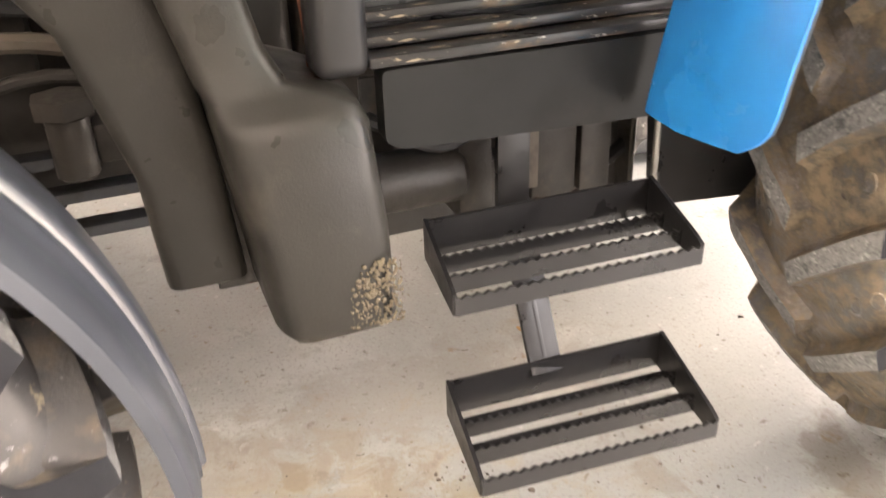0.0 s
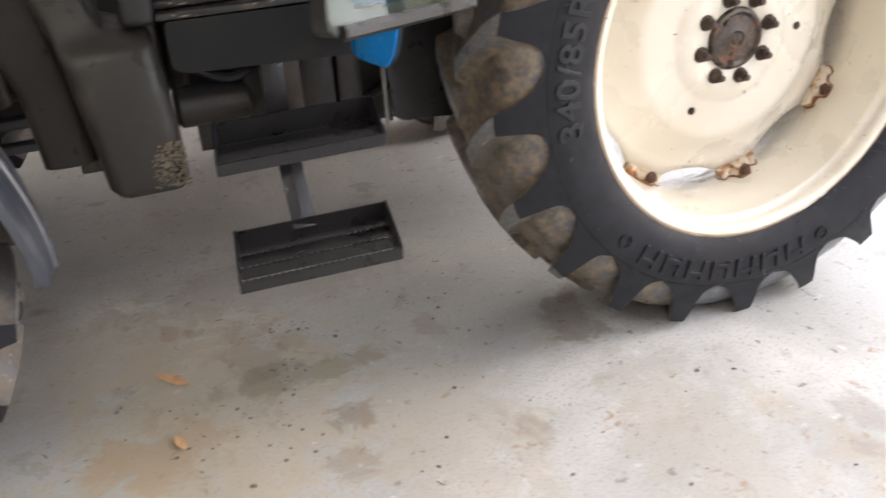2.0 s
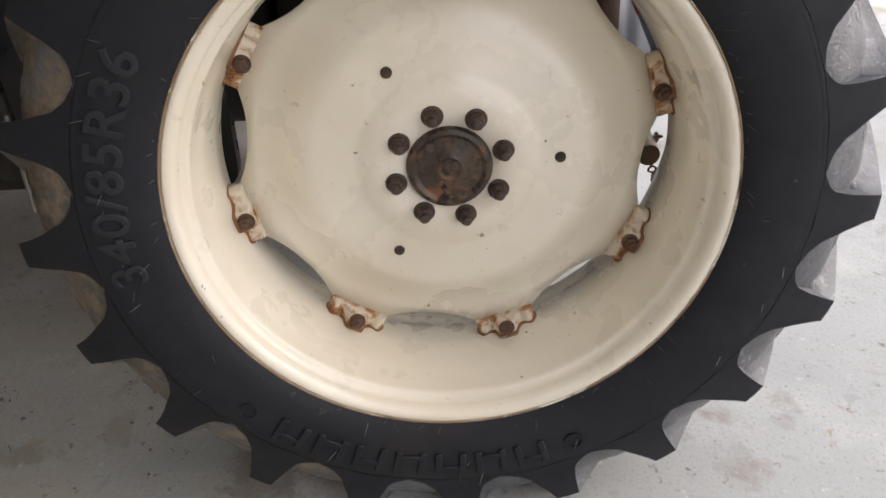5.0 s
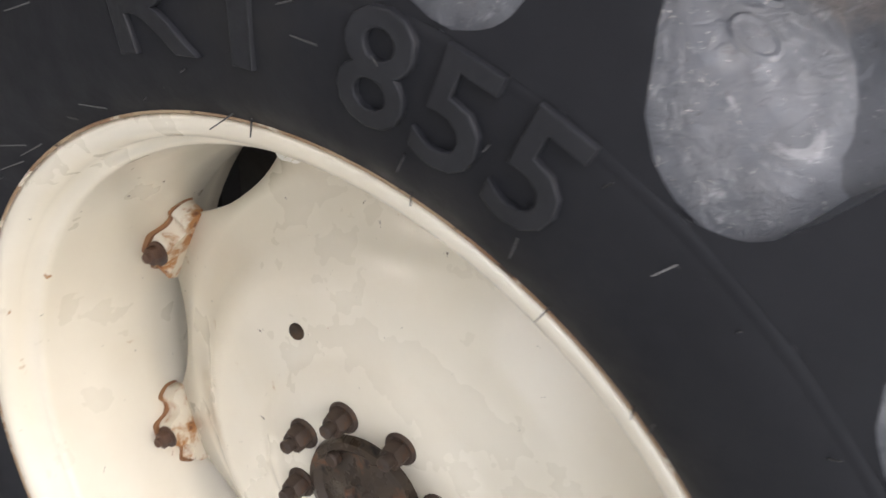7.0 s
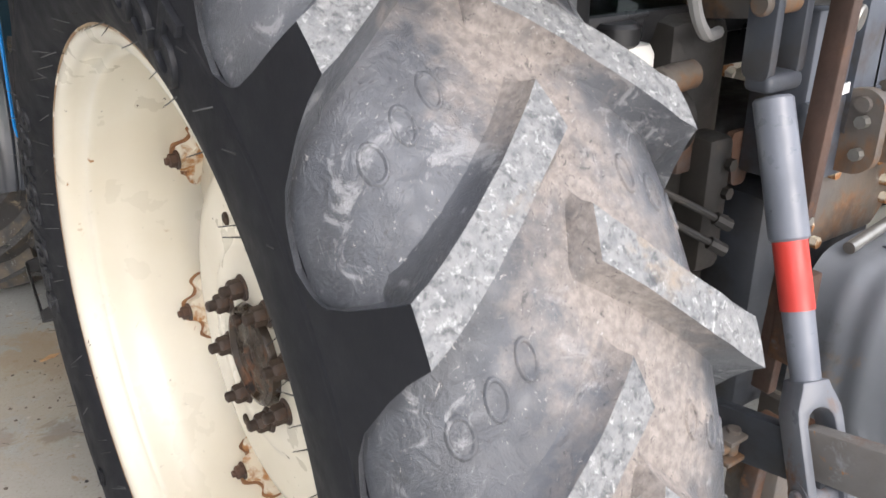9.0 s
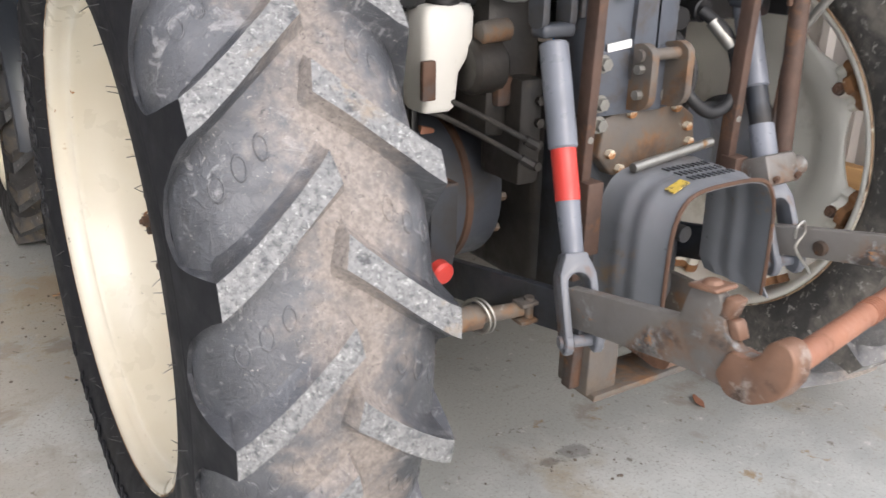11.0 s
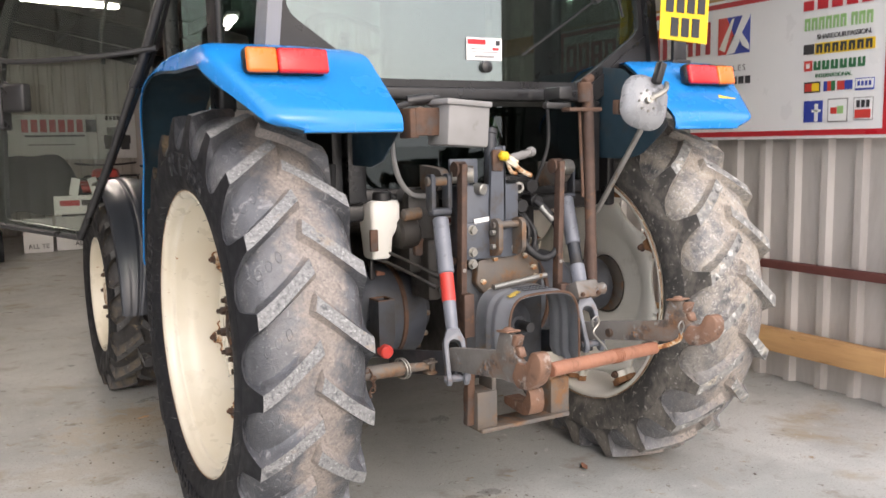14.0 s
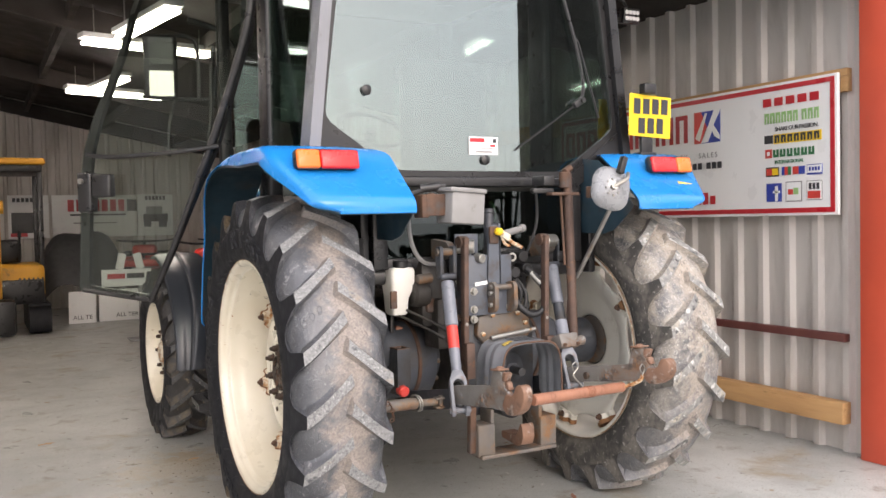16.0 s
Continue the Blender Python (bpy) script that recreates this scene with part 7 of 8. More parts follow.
outline = [(-0.45, 1.575), (0.45, 1.575), (0.765, 1.785), (0.655, 2.62), (-0.655, 2.62), (-0.765, 1.785)]
bm = bmesh.new()
add_prism(bm, [(WC + u, z) for u, z in rounded(outline, 0.05, 4)], "y", GY - 0.003, GY + 0.003)
rear_window = part("rear_window", bm, "glass", tractor, "large rear cab window reflecting the pale sky")
rear_window.visible_shadow = False
inner = rounded([(u * 0.985, z if z > 2 else z + 0.012) for u, z in outline], 0.05, 4)
outer = rounded([(u * 1.035, z - 0.016 if z < 2 else z + 0.02) for u, z in outline], 0.06, 4)
bm = bmesh.new()
add_loop_plate(bm, [(WC + u, z) for u, z in outer], [(WC + u, z) for u, z in inner], "y", GY - 0.012, GY + 0.012)
part("window_seal", bm, "black", rear_window, "black rubber window seal")
for u, z in ((0.015, 1.637), (-0.563, 1.922)):
    bm = bmesh.new()
    add_lathe(bm, [(0.0, 0.0), (0.022, 0.0), (0.022, 0.012), (0.010, 0.018), (0.0, 0.018)], Matrix.Translation(win(u, z, GY - 0.004)) @ rot_to((0, -1, 0)), 20)
    part("window_knob", bm, "black", rear_window, "black round window knob")
# small white notice with red and grey bars
bm = bmesh.new()
add_box(bm, (0.178, GY - 0.006, 1.701), (0.152, 0.003, 0.080))
note = part("window_notice", bm, "white", rear_window, "small white notice with red bars")
for x, z, w, h, m_ in ((0.144, 1.726, 0.076, 0.018, "signred"), (0.236, 1.724, 0.018, 0.018, "ink"), (0.226, 1.702, 0.026, 0.010, "signred"), (0.178, 1.690, 0.12, 0.003, "grey_plastic"), (0.150, 1.701, 0.06, 0.003, "grey_plastic"), (0.178, 1.674, 0.085, 0.007, "grey_plastic")):
    bm = bmesh.new()
    add_box(bm, (x, GY - 0.0085, z), (w, 0.002, h))
    part("bar", bm, m_, note)
# wiper: bent arm, pivot and blade, and a slim rod beside it
bm = bmesh.new()
add_tube(bm, [(0.61, GY - 0.02, 2.46), (0.65, GY - 0.025, 2.325), (0.700, GY - 0.03, 2.15), (0.727, GY - 0.03, 2.02), (0.722, GY - 0.03, 1.95), (0.703, GY - 0.03, 1.918)], 0.0075, 8)
wiper = part("wiper", bm, "black", rear_window, "thin black rear wiper arm")
bm = bmesh.new()
add_box(bm, (0.700, GY - 0.025, 1.917), (0.060, 0.03, 0.030), Matrix.Rotation(radians(-34), 4, "Y"), 0.006)
add_cyl(bm, (0.718, GY - 0.03, 1.927), (0.718, GY - 0.05, 1.927), 0.012, seg=12)
part("wiper_pivot", bm, "black", wiper)
bm = bmesh.new()
add_tube(bm, [(0.70, GY - 0.02, 1.915), (0.56, GY - 0.014, 1.822), (0.345, GY - 0.010, 1.684)], 0.0045, 6)
part("wiper_blade", bm, "black", wiper)
bm = bmesh.new()
add_tube(bm, [(0.700, GY - 0.018, 2.205), (0.716, GY - 0.018, 2.19), (0.828, GY - 0.018, 1.85)], 0.006, 6)
part("window_strut", bm, "black", rear_window, "slim black rod beside the window edge")
# frame: corner posts, sill beam, roof
for s in (-1, 1):
    bm = bmesh.new()
    x0, x1 = WC + s * 0.80, WC + s * 0.69
    add_prism(bm, [(x0 - s * 0.012, 1.66), (x0 + s * 0.035, 1.66), (x1 + s * 0.035, 2.66), (x1 - s * 0.012, 2.66)], "y", GY - 0.045, GY + 0.07)
    part("corner_post", bm, "postgrey" if s < 0 else "black", tractor, "grey cab corner post" if s < 0 else "black cab corner post")
    bm = bmesh.new()
    add_prism(bm, [(WC + s * 0.80, 1.80), (WC + s * 0.80, 1.69), (WC + s * 0.48, 1.49), (WC + s * 0.42, 1.555), (WC + s * 0.47, 1.56)], "y", GY - 0.02, GY + 0.04)
    part("lower_corner", bm, "black", tractor)
    bm = bmesh.new()
    add_box(bm, (CX + s * 0.785, 0.47, 2.06), (0.07, 0.15, 1.25), None, 0.02, 3)
    part("door_post", bm, "black", tractor, "black cab door post")
    bm = bmesh.new()
    add_box(bm, (CX + s * 0.80, 0.13, 2.13), (0.006, 0.56, 0.98))
    g = part("side_window", bm, "dark_glass", tractor, "tinted rear side window")
    g.visible_shadow = False
bm = bmesh.new()
add_box(bm, (WC, GY + 0.005, 1.538), (1.00, 0.07, 0.046), None, 0.010, 3)
part("window_sill_beam", bm, "black", tractor, "dark grey beam under the rear window")
bm = bmesh.new()
add_box(bm, (CX, 0.62, 2.76), (1.58, 1.85, 0.20), None, 0.06, 4)
part("cab_roof", bm, "charcoal", tractor, "dark cab roof")
bm = bmesh.new()
add_box(bm, (WC, GY + 0.012, 1.345), (0.98, 0.006, 0.30))
lw = part("lower_rear_window", bm, "green_glass", tractor, "dark lower rear window")
lw.visible_shadow = False
# panel added behind the lower glass so that the view through it stays dark
bm = bmesh.new()
add_box(bm, (WC, 0.04, 1.36), (1.06, 0.02, 0.36), None, 0.006, 1)
part("rear_bulkhead", bm, "grimy", tractor, "dark panel added behind the lower window")
bm = bmesh.new()
add_box(bm, (WC, GY + 0.03, 1.185), (1.10, 0.06, 0.05), None, 0.01)
for s in (-1, 1):
    add_box(bm, (WC + s * 0.515, GY + 0.02, 1.34), (0.07, 0.07, 0.36), None, 0.01)
part("rear_frame", bm, "black", tractor, "black lower cab frame")
bm = bmesh.new()
add_box(bm, (CX, 0.55, 1.13), (1.12, 1.45, 0.07), None, 0.02)
add_box(bm, (CX, 1.45, 1.40), (1.1, 0.05, 0.5), None, 0.02)
part("cab_floor", bm, "black", tractor, "black cab floor and bulkhead")
for s in (-1, 1):
    bm = bmesh.new()
    add_box(bm, (CX + s * 0.60, 0.22, 1.36), (0.04, 0.85, 0.52), None, 0.01)
    part("cab_side_panel", bm, "black", tractor)
bm = bmesh.new()
add_box(bm, (CX, 1.50, 2.05), (1.35, 0.006, 1.2))
w_ = part("windscreen", bm, "door_glass", tractor, "clear windscreen")
w_.visible_shadow = False
bm = bmesh.new()
add_box(bm, (CX + 0.785, 0.98, 2.0), (0.006, 0.95, 1.2))
w_ = part("far_door_glass", bm, "door_glass", tractor, "clear closed far cab door glass")
w_.visible_shadow = False
for s in (-1, 1):
    bm = bmesh.new()
    add_box(bm, (CX + s * 0.74, 1.47, 2.05), (0.07, 0.07, 1.25), None, 0.015)
    part("front_post", bm, "black", tractor)
# seat and steering wheel
bm = bmesh.new()
add_box(bm, (CX, 0.42, 1.50), (0.50, 0.50, 0.14), None, 0.05, 3)
seat = part("driver_seat", bm, "black", tractor, "black driver's seat")
bm = bmesh.new()
add_box(bm, (CX, 0.18, 1.85), (0.46, 0.12, 0.60), None, 0.05, 3)
part("backrest", bm, "black", seat)
bm = bmesh.new()
add_box(bm, (CX, 0.42, 1.32), (0.32, 0.34, 0.28), None, 0.03, 2)
part("seat_base", bm, "black", seat)
bm = bmesh.new()
add_lathe(bm, [(0.19 + 0.014 * math.cos(2 * math.pi * k / 8), 0.014 * math.sin(2 * math.pi * k / 8)) for k in range(9)], Matrix.Translation((CX, 1.05, 1.90)) @ Matrix.Rotation(radians(35), 4, "X"), 36)
add_cyl(bm, (CX, 1.05, 1.90), (CX, 1.30, 1.50), 0.03, seg=14)
part("steering_wheel", bm, "black", tractor, "black steering wheel")

# the near door, swung open on its rear hinges
HX, HY = -0.60, 0.36
DX, DY = -0.6816, 0.7317


def dpt(s, z, off=0.0):
    return (HX + DX * s - DY * off, HY + DY * s + DX * off, z)


door_out = [(1.162, 1.046), (1.143, 1.36), (1.130, 1.62), (1.105, 1.76), (1.048, 1.91), (0.955, 2.08), (0.865, 2.25), (0.790, 2.45), (0.70, 2.60), (0.10, 2.60), (0.12, 2.30), (0.33, 1.74), (0.42, 1.58), (0.57, 1.29), (0.73, 0.998)]


def door_plate(poly, hole, a, b):
    bm = bmesh.new()
    if hole:
        o = [[bm.verts.new(dpt(s, z, d)) for s, z in poly] for d in (a, b)]
        i = [[bm.verts.new(dpt(s, z, d)) for s, z in hole] for d in (a, b)]
        k = len(poly)
        for n_ in range(k):
            m_ = (n_ + 1) % k
            bm.faces.new((o[0][n_], o[0][m_], i[0][m_], i[0][n_]))
            bm.faces.new((o[1][n_], i[1][n_], i[1][m_], o[1][m_]))
            bm.faces.new((o[0][n_], o[1][n_], o[1][m_], o[0][m_]))
            bm.faces.new((i[0][n_], i[0][m_], i[1][m_], i[1][n_]))
    else:
        o = [[bm.verts.new(dpt(s, z, d)) for s, z in poly] for d in (a, b)]
        bm.faces.new(o[0])
        bm.faces.new(o[1][::-1])
        k = len(poly)
        for n_ in range(k):
            bm.faces.new((o[0][n_], o[1][n_], o[1][(n_ + 1) % k], o[0][(n_ + 1) % k]))
    return bm


ro = rounded(door_out, 0.03, 3)
cs, cz_ = 0.66, 1.75
shrunk = [(cs + (s - cs) * 0.885, cz_ + (z - cz_) * 0.962) for s, z in ro]
door = part("cab_door", door_plate(ro, None, -0.003, 0.003), "door_glass", tractor, "open glass cab door in a thin black frame")
door.visible_shadow = False
part("door_frame", door_plate(ro, shrunk, -0.030, -0.004), "black", door, "thin black door edge")
bm = bmesh.new()
add_tube(bm, [dpt(0.43, 1.605, 0.004), dpt(0.36, 1.74, 0.004), dpt(0.14, 2.30, 0.004), dpt(0.11, 2.60, 0.004)], 0.020, 10)
add_tube(bm, [dpt(0.73, 0.998, 0.0), dpt(0.58, 1.28, 0.0), dpt(0.43, 1.60, 0.0)], 0.016, 10)
add_tube(bm, [dpt(0.735, 1.003, 0.0), dpt(0.94, 1.027, 0.0), dpt(1.137, 1.051, 0.0)], 0.012, 8)
part("hinge_edge", bm, "black", door, "black steel hinge edge")
bm = bmesh.new()
add_tube(bm, [dpt(1.06, 1.735, 0.03), dpt(0.9, 1.715, 0.055), dpt(0.55, 1.722, 0.05), dpt(0.30, 1.745, 0.02)], 0.011, 8)
part("grab_bar", bm, "charcoal", door, "grey door pull bar")
bm = bmesh.new()
add_box(bm, dpt(1.065, 1.545, 0.030), (0.085, 0.06, 0.20), Matrix.Rotation(radians(133), 4, "Z"), 0.012, 3)
lock = part("door_lock", bm, "black", door, "black plastic door latch box")
bm = bmesh.new()
add_box(bm, dpt(0.955, 1.575, 0.045), (0.11, 0.05, 0.115), Matrix.Rotation(radians(133), 4, "Z"), 0.012, 3)
part("lock_handle", bm, "black", lock, "black plastic door handle")
bm = bmesh.new()
add_cyl(bm, dpt(1.075, 1.60, 0.055), dpt(1.075, 1.60, 0.075), 0.014, seg=16)
part("lock_button", bm, "zinc", lock)
# exterior mirrors on bent arms, and the entry rails before the near door
def side_mirror(s, raise_=0.0):
    bm = bmesh.new()
    for pts, r in (([(-0.993, 2.10), (-0.75, 2.095), (-0.528, 2.10)], 0.012), ([(-0.87, 2.45), (-0.73, 2.455), (-0.683, 2.387), (-0.677, 2.108)], 0.012)):
        add_tube(bm, [(CX - s * (CX - u), 1.55 - 0.1 * (u > -0.6), z + raise_) for u, z in pts], r, 8)
    arm = part("mirror_arm", bm, "black", tractor, "black bent mirror arm")
    xm = CX - s * (CX + 0.895)
    turn = Matrix.Rotation(radians(-12 * s), 4, "Z")
    bm = bmesh.new()
    add_box(bm, (xm, 1.53, 2.272 + raise_), (0.185, 0.05, 0.365), turn, 0.03, 3)
    head = part("mirror_head", bm, "black", arm, "black side mirror housing")
    bm = bmesh.new()
    add_box(bm, (xm - 0.002, 1.498, 2.172 + raise_), (0.135, 0.006, 0.145), turn, 0.002, 1)
    part("mirror_glass", bm, "mirror", head, "mirror glass")
    bm = bmesh.new()
    add_box(bm, (xm - 0.002, 1.498, 2.355 + raise_), (0.135, 0.006, 0.155), turn, 0.002, 1)
    part("mirror_glass", bm, "dark_mirror" if s > 0 else "mirror", head, "mirror glass")


side_mirror(1)
side_mirror(-1)
for pts, r in (([(-0.829, 2.08), (-0.866, 1.92), (-0.869, 1.76)], 0.010), ([(-0.60, 2.40), (-0.615, 2.294), (-0.627, 2.015), (-0.652, 1.736), (-0.655, 1.30)], 0.013),
               ([(-0.745, 2.54), (-0.575, 2.495), (-0.49, 2.40), (-0.473, 2.30)], 0.017), ([(-0.61, 2.06), (-0.596, 2.20), (-0.575, 2.288), (-0.435, 2.34)], 0.012)):
    bm = bmesh.new()
    add_tube(bm, [(x, 1.49, z) for x, z in pts], r, 8)
    part("grab_handle", bm, "black", tractor, "black bent entry rail")
bm = bmesh.new()
add_box(bm, (0.595, 1.42, 2.30), (0.19, 0.02, 0.085), Matrix.Rotation(radians(4), 4, "Y"), 0.008, 2)
inner_mirror = part("inner_mirror", bm, "black", tractor, "small mirror inside the cab")
bm = bmesh.new()
add_box(bm, (0.595, 1.407, 2.30), (0.17, 0.005, 0.07), Matrix.Rotation(radians(4), 4, "Y"))
part("mirror_glass", bm, "mirror", inner_mirror, "mirror glass")
# work lamp on a stalk at the far rear roof corner
bm = bmesh.new()
add_box(bm, (1.46, 0.28, 2.505), (0.115, 0.05, 0.085), Matrix.Rotation(radians(8), 4, "X"), 0.006, 2)
for k in range(5):
    add_box(bm, (1.46, 0.325, 2.475 + 0.016 * k), (0.11, 0.03, 0.005))
add_tube(bm, [(1.46, 0.30, 2.56), (1.40, 0.32, 2.62), (1.0, 0.30, 2.66)], 0.010, 8)
lampw = part("work_lamp", bm, "black", tractor, "black LED work lamp")
for i in range(4):
    for j in range(2):
        bm = bmesh.new()
        add_cyl(bm, (1.422 + 0.0255 * i, 0.256, 2.487 + 0.034 * j), (1.422 + 0.0255 * i, 0.250, 2.487 + 0.034 * j), 0.0125, seg=10)
        part("led", bm, "white", lampw, "pale lens")


# ---------------------------------------------------------------- wall sign beside the tractor
def wall_bars(parent, x, rows):
    """Flat coloured panels on the sign: (y0, y1, z0, z1, material, name)."""
    for y0, y1, z0, z1, m_, nm in rows:
        bm = bmesh.new()
        add_box(bm, (x, (y0 + y1) / 2, (z0 + z1) / 2), (0.003, abs(y1 - y0), abs(z1 - z0)))
        part(nm, bm, m_, parent)


SX = 2.375
SY0, SY1, SZ0, SZ1 = -0.378, 2.19, 1.353, 2.142       # right and left edge, bottom and top
bm = bmesh.new()
add_box(bm, (SX + 0.012, (SY0 + SY1) / 2, (SZ0 + SZ1) / 2), (0.024, SY1 - SY0, SZ1 - SZ0), None, 0.002, 1)
sign = part("wall_sign", bm, "white")
tagged(sign, "white wall sign with a red border and coloured marks", "sign")
S0 = SX - 0.002
rows = [(SY0 + 0.016, SY1 - 0.016, z - 0.014, z + 0.014, "signred", "border") for z in (SZ0 + 0.030, SZ1 - 0.030)]
rows += [(y - 0.014, y + 0.014, SZ0 + 0.044, SZ1 - 0.044, "signred", "border") for y in (SY0 + 0.030, SY1 - 0.030)]
# heavy red word: one open shape for each of its ten letters
for k in range(10):
    y, z0, z1 = 2.105 - 0.137 * k, 1.850, 2.036
    c = "signred" if k < 6 else "darkred"
    rows += [(y, y - 0.034, z0, z1, c, "word_bar"), (y - 0.076, y - 0.110, z0, z1, c, "word_bar")]
    rows += [(y - 0.034, y - 0.076, z, z + 0.030, c, "word_bar") for z in ((z0, z1 - 0.03) if k in (0, 1, 4) else (z1 - 0.03,))]
    if k in (2, 6, 8):
        rows.append((y - 0.034, y - 0.076, 1.925, 1.950, c, "word_bar"))
# number bars below
for k in range(6):
    y = 0.765 - 0.047 * k - (0.03 if k > 2 else 0)
    rows.append((y, y - 0.034, 1.666, 1.708, "ink", "number_bar"))
# web address as bars, lower case heights
for k in range(18):
    y = 1.62 - 0.062 * k
    rows.append((y, y - 0.044, 1.434, 1.49 + 0.022 * (k % 5 == 1), "signred", "word_bar"))
# right-hand column of marks
for k in range(5):
    y = 0.130 - 0.083 * k
    rows.append((y, y - 0.060, 2.008, 2.056, "signred", "word_bar"))
for k in range(9):
    y = 0.120 - 0.0415 * k - (0.018 if k > 5 else 0)
    rows += [(y, y - 0.011, 1.906, 1.968, "signgreen", "word_bar"), (y - 0.021, y - 0.032, 1.906, 1.968, "signgreen", "word_bar"), (y - 0.011, y - 0.021, 1.950, 1.968, "signgreen", "word_bar")]
rows += [(0.124, 0.062, 1.786, 1.836, "ink", "mark_panel"), (0.056, -0.278, 1.782, 1.838, "yellow", "mark_panel")]
for k in range(7):
    y = 0.046 - 0.046 * k
    rows += [(y, y - 0.014, 1.788, 1.832, "ink", "word_bar"), (y - 0.022, y - 0.034, 1.788, 1.832, "ink", "word_bar"), (y - 0.014, y - 0.022, 1.818, 1.832, "ink", "word_bar")]
rows += [(0.118, 0.070, 1.700, 1.752, "red", "mark_panel"), (0.104, 0.084, 1.714, 1.738, "white", "word_bar")]
for k in range(6):
    y = 0.058 - 0.050 * k
    rows += [(y, y - 0.015, 1.702, 1.748, "darkgreen", "word_bar"), (y - 0.024, y - 0.038, 1.702, 1.748, "darkgreen", "word_bar"), (y - 0.015, y - 0.024, 1.702, 1.716, "darkgreen", "word_bar")]
rows += [(0.114, 0.018, 1.588, 1.644, "ink", "card_mark"), (0.108, 0.066, 1.596, 1.636, "red", "card_tone"), (0.066, 0.024, 1.596, 1.636, "yellow", "card_tone"),
         (-0.002, -0.023, 1.592, 1.642, "signblue", "card_mark"), (-0.024, -0.045, 1.592, 1.642, "red", "card_mark"), (-0.046, -0.067, 1.592, 1.642, "darkgreen", "card_mark"),
         (-0.080, -0.122, 1.594, 1.640, "red", "card_mark"), (-0.122, -0.164, 1.594, 1.640, "signblue", "card_mark"),
         (-0.180, -0.282, 1.586, 1.645, "signblue", "card_mark"), (-0.184, -0.278, 1.596, 1.641, "white", "card_tone")]
rows += [(-0.196 - 0.020 * k, -0.208 - 0.020 * k, 1.608, 1.630, "signblue", "card_word") for k in range(4)]
rows += [(0.111, 0.000, 1.437, 1.547, "signblue", "web_mark"), (0.046, 0.026, 1.440, 1.530, "white", "web_tone"), (0.062, 0.010, 1.488, 1.502, "white", "web_tone"),
         (-0.030, -0.144, 1.434, 1.553, "grey_plastic", "web_mark"), (-0.036, -0.138, 1.440, 1.547, "white", "web_tone"), (-0.050, -0.085, 1.476, 1.508, "red", "web_word"), (-0.088, -0.122, 1.476, 1.514, "signgreen", "web_word"),
         (-0.176, -0.281, 1.440, 1.552, "grey_plastic", "web_mark"), (-0.180, -0.277, 1.444, 1.548, "white", "web_tone"), (-0.186, -0.271, 1.450, 1.492, "red", "web_word")]
rows += [(-0.194 - 0.026 * k, -0.212 - 0.026 * k, 1.502, 1.538, "ink", "web_word") for k in range(3)]
PROUD = {"border": 0.0, "mark_panel": 0.0, "card_mark": 0.0, "web_mark": 0.0, "flag_panel": 0.0, "card_word": 0.0044, "web_word": 0.0044}
for r in rows:
    wall_bars(sign, S0 - PROUD.get(r[5], 0.0022), [(*r[:5], r[5].replace("_tone", "_field"))])
# red and blue flag block with white strokes
for poly, m_, d in (([(0.700, 1.836), (0.476, 1.836), (0.476, 2.042), (0.700, 2.042)], "signblue", 0.0), ([(0.700, 1.836), (0.640, 1.836), (0.585, 1.93), (0.640, 2.042), (0.700, 2.042)], "red", 0.0022),
                    ([(0.640, 1.836), (0.580, 1.842), (0.545, 1.905), (0.560, 1.950), (0.595, 1.930)], "white", 0.0022), ([(0.585, 1.925), (0.545, 1.925), (0.476, 2.030), (0.476, 2.042), (0.525, 2.042)], "white", 0.0044),
                    ([(0.560, 1.945), (0.530, 1.950), (0.476, 1.880), (0.476, 1.850), (0.520, 1.875)], "white", 0.0066), ([(0.65, 1.85), (0.69, 1.87), (0.60, 2.03), (0.585, 2.03)], "cream_old", 0.0044)):
    bm = bmesh.new()
    add_prism(bm, poly, "x", S0 - d - 0.0015, S0 - d + 0.0015)
    part("flag_panel", bm, m_, sign)
for body, size, y, z, sp, m_ in (("TV", 0.047, 0.800, 1.754, 1.45, "grey_plastic"), ("SALES", 0.047, 0.582, 1.754, 1.45, "grey_plastic"), ("SHARE", 0.035, -0.004, 1.868, 0.90, "ink"), ("OUR", 0.035, -0.089, 1.868, 0.90, "ink"), ("PASSION.", 0.035, -0.194, 1.868, 0.90, "ink"), ("INTERNATIONAL", 0.029, -0.057, 1.672, 0.9, "darkgreen")):
    bm = text_bm(body, size, 0.0015, sp)
    bmesh.ops.transform(bm, matrix=Matrix.Translation((S0 - 0.003, y, z)) @ Matrix(((0, 0, -1, 0), (-1, 0, 0, 0), (0, 1, 0, 0), (0, 0, 0, 1))), verts=bm.verts)
    part("lettering", bm, m_, sign, "dark capital lettering", sharp=False)


# ---------------------------------------------------------------- far end of the shed
def banner(name, label, x, y, z, w, h, parts, group="banners on the back wall"):
    bm = bmesh.new()
    add_box(bm, (x, y, z), (w, 0.03, h))
    b = part(name, bm, "white")
    tagged(b, label, "sign", group)
    for i, (u, v, a, c, m_) in enumerate(parts):
        bm = bmesh.new()
        add_box(bm, (x + u, y - 0.018 - 0.0005 * i, v + z), (a, 0.004, c))
        part("bar", bm, m_, b)
    return b


def word(u, v, w, h, m_, n=6):
    return [(u - w / 2 + w * (k + 0.5) / n, v, w / n * 0.72, h, m_) for k in range(n)]


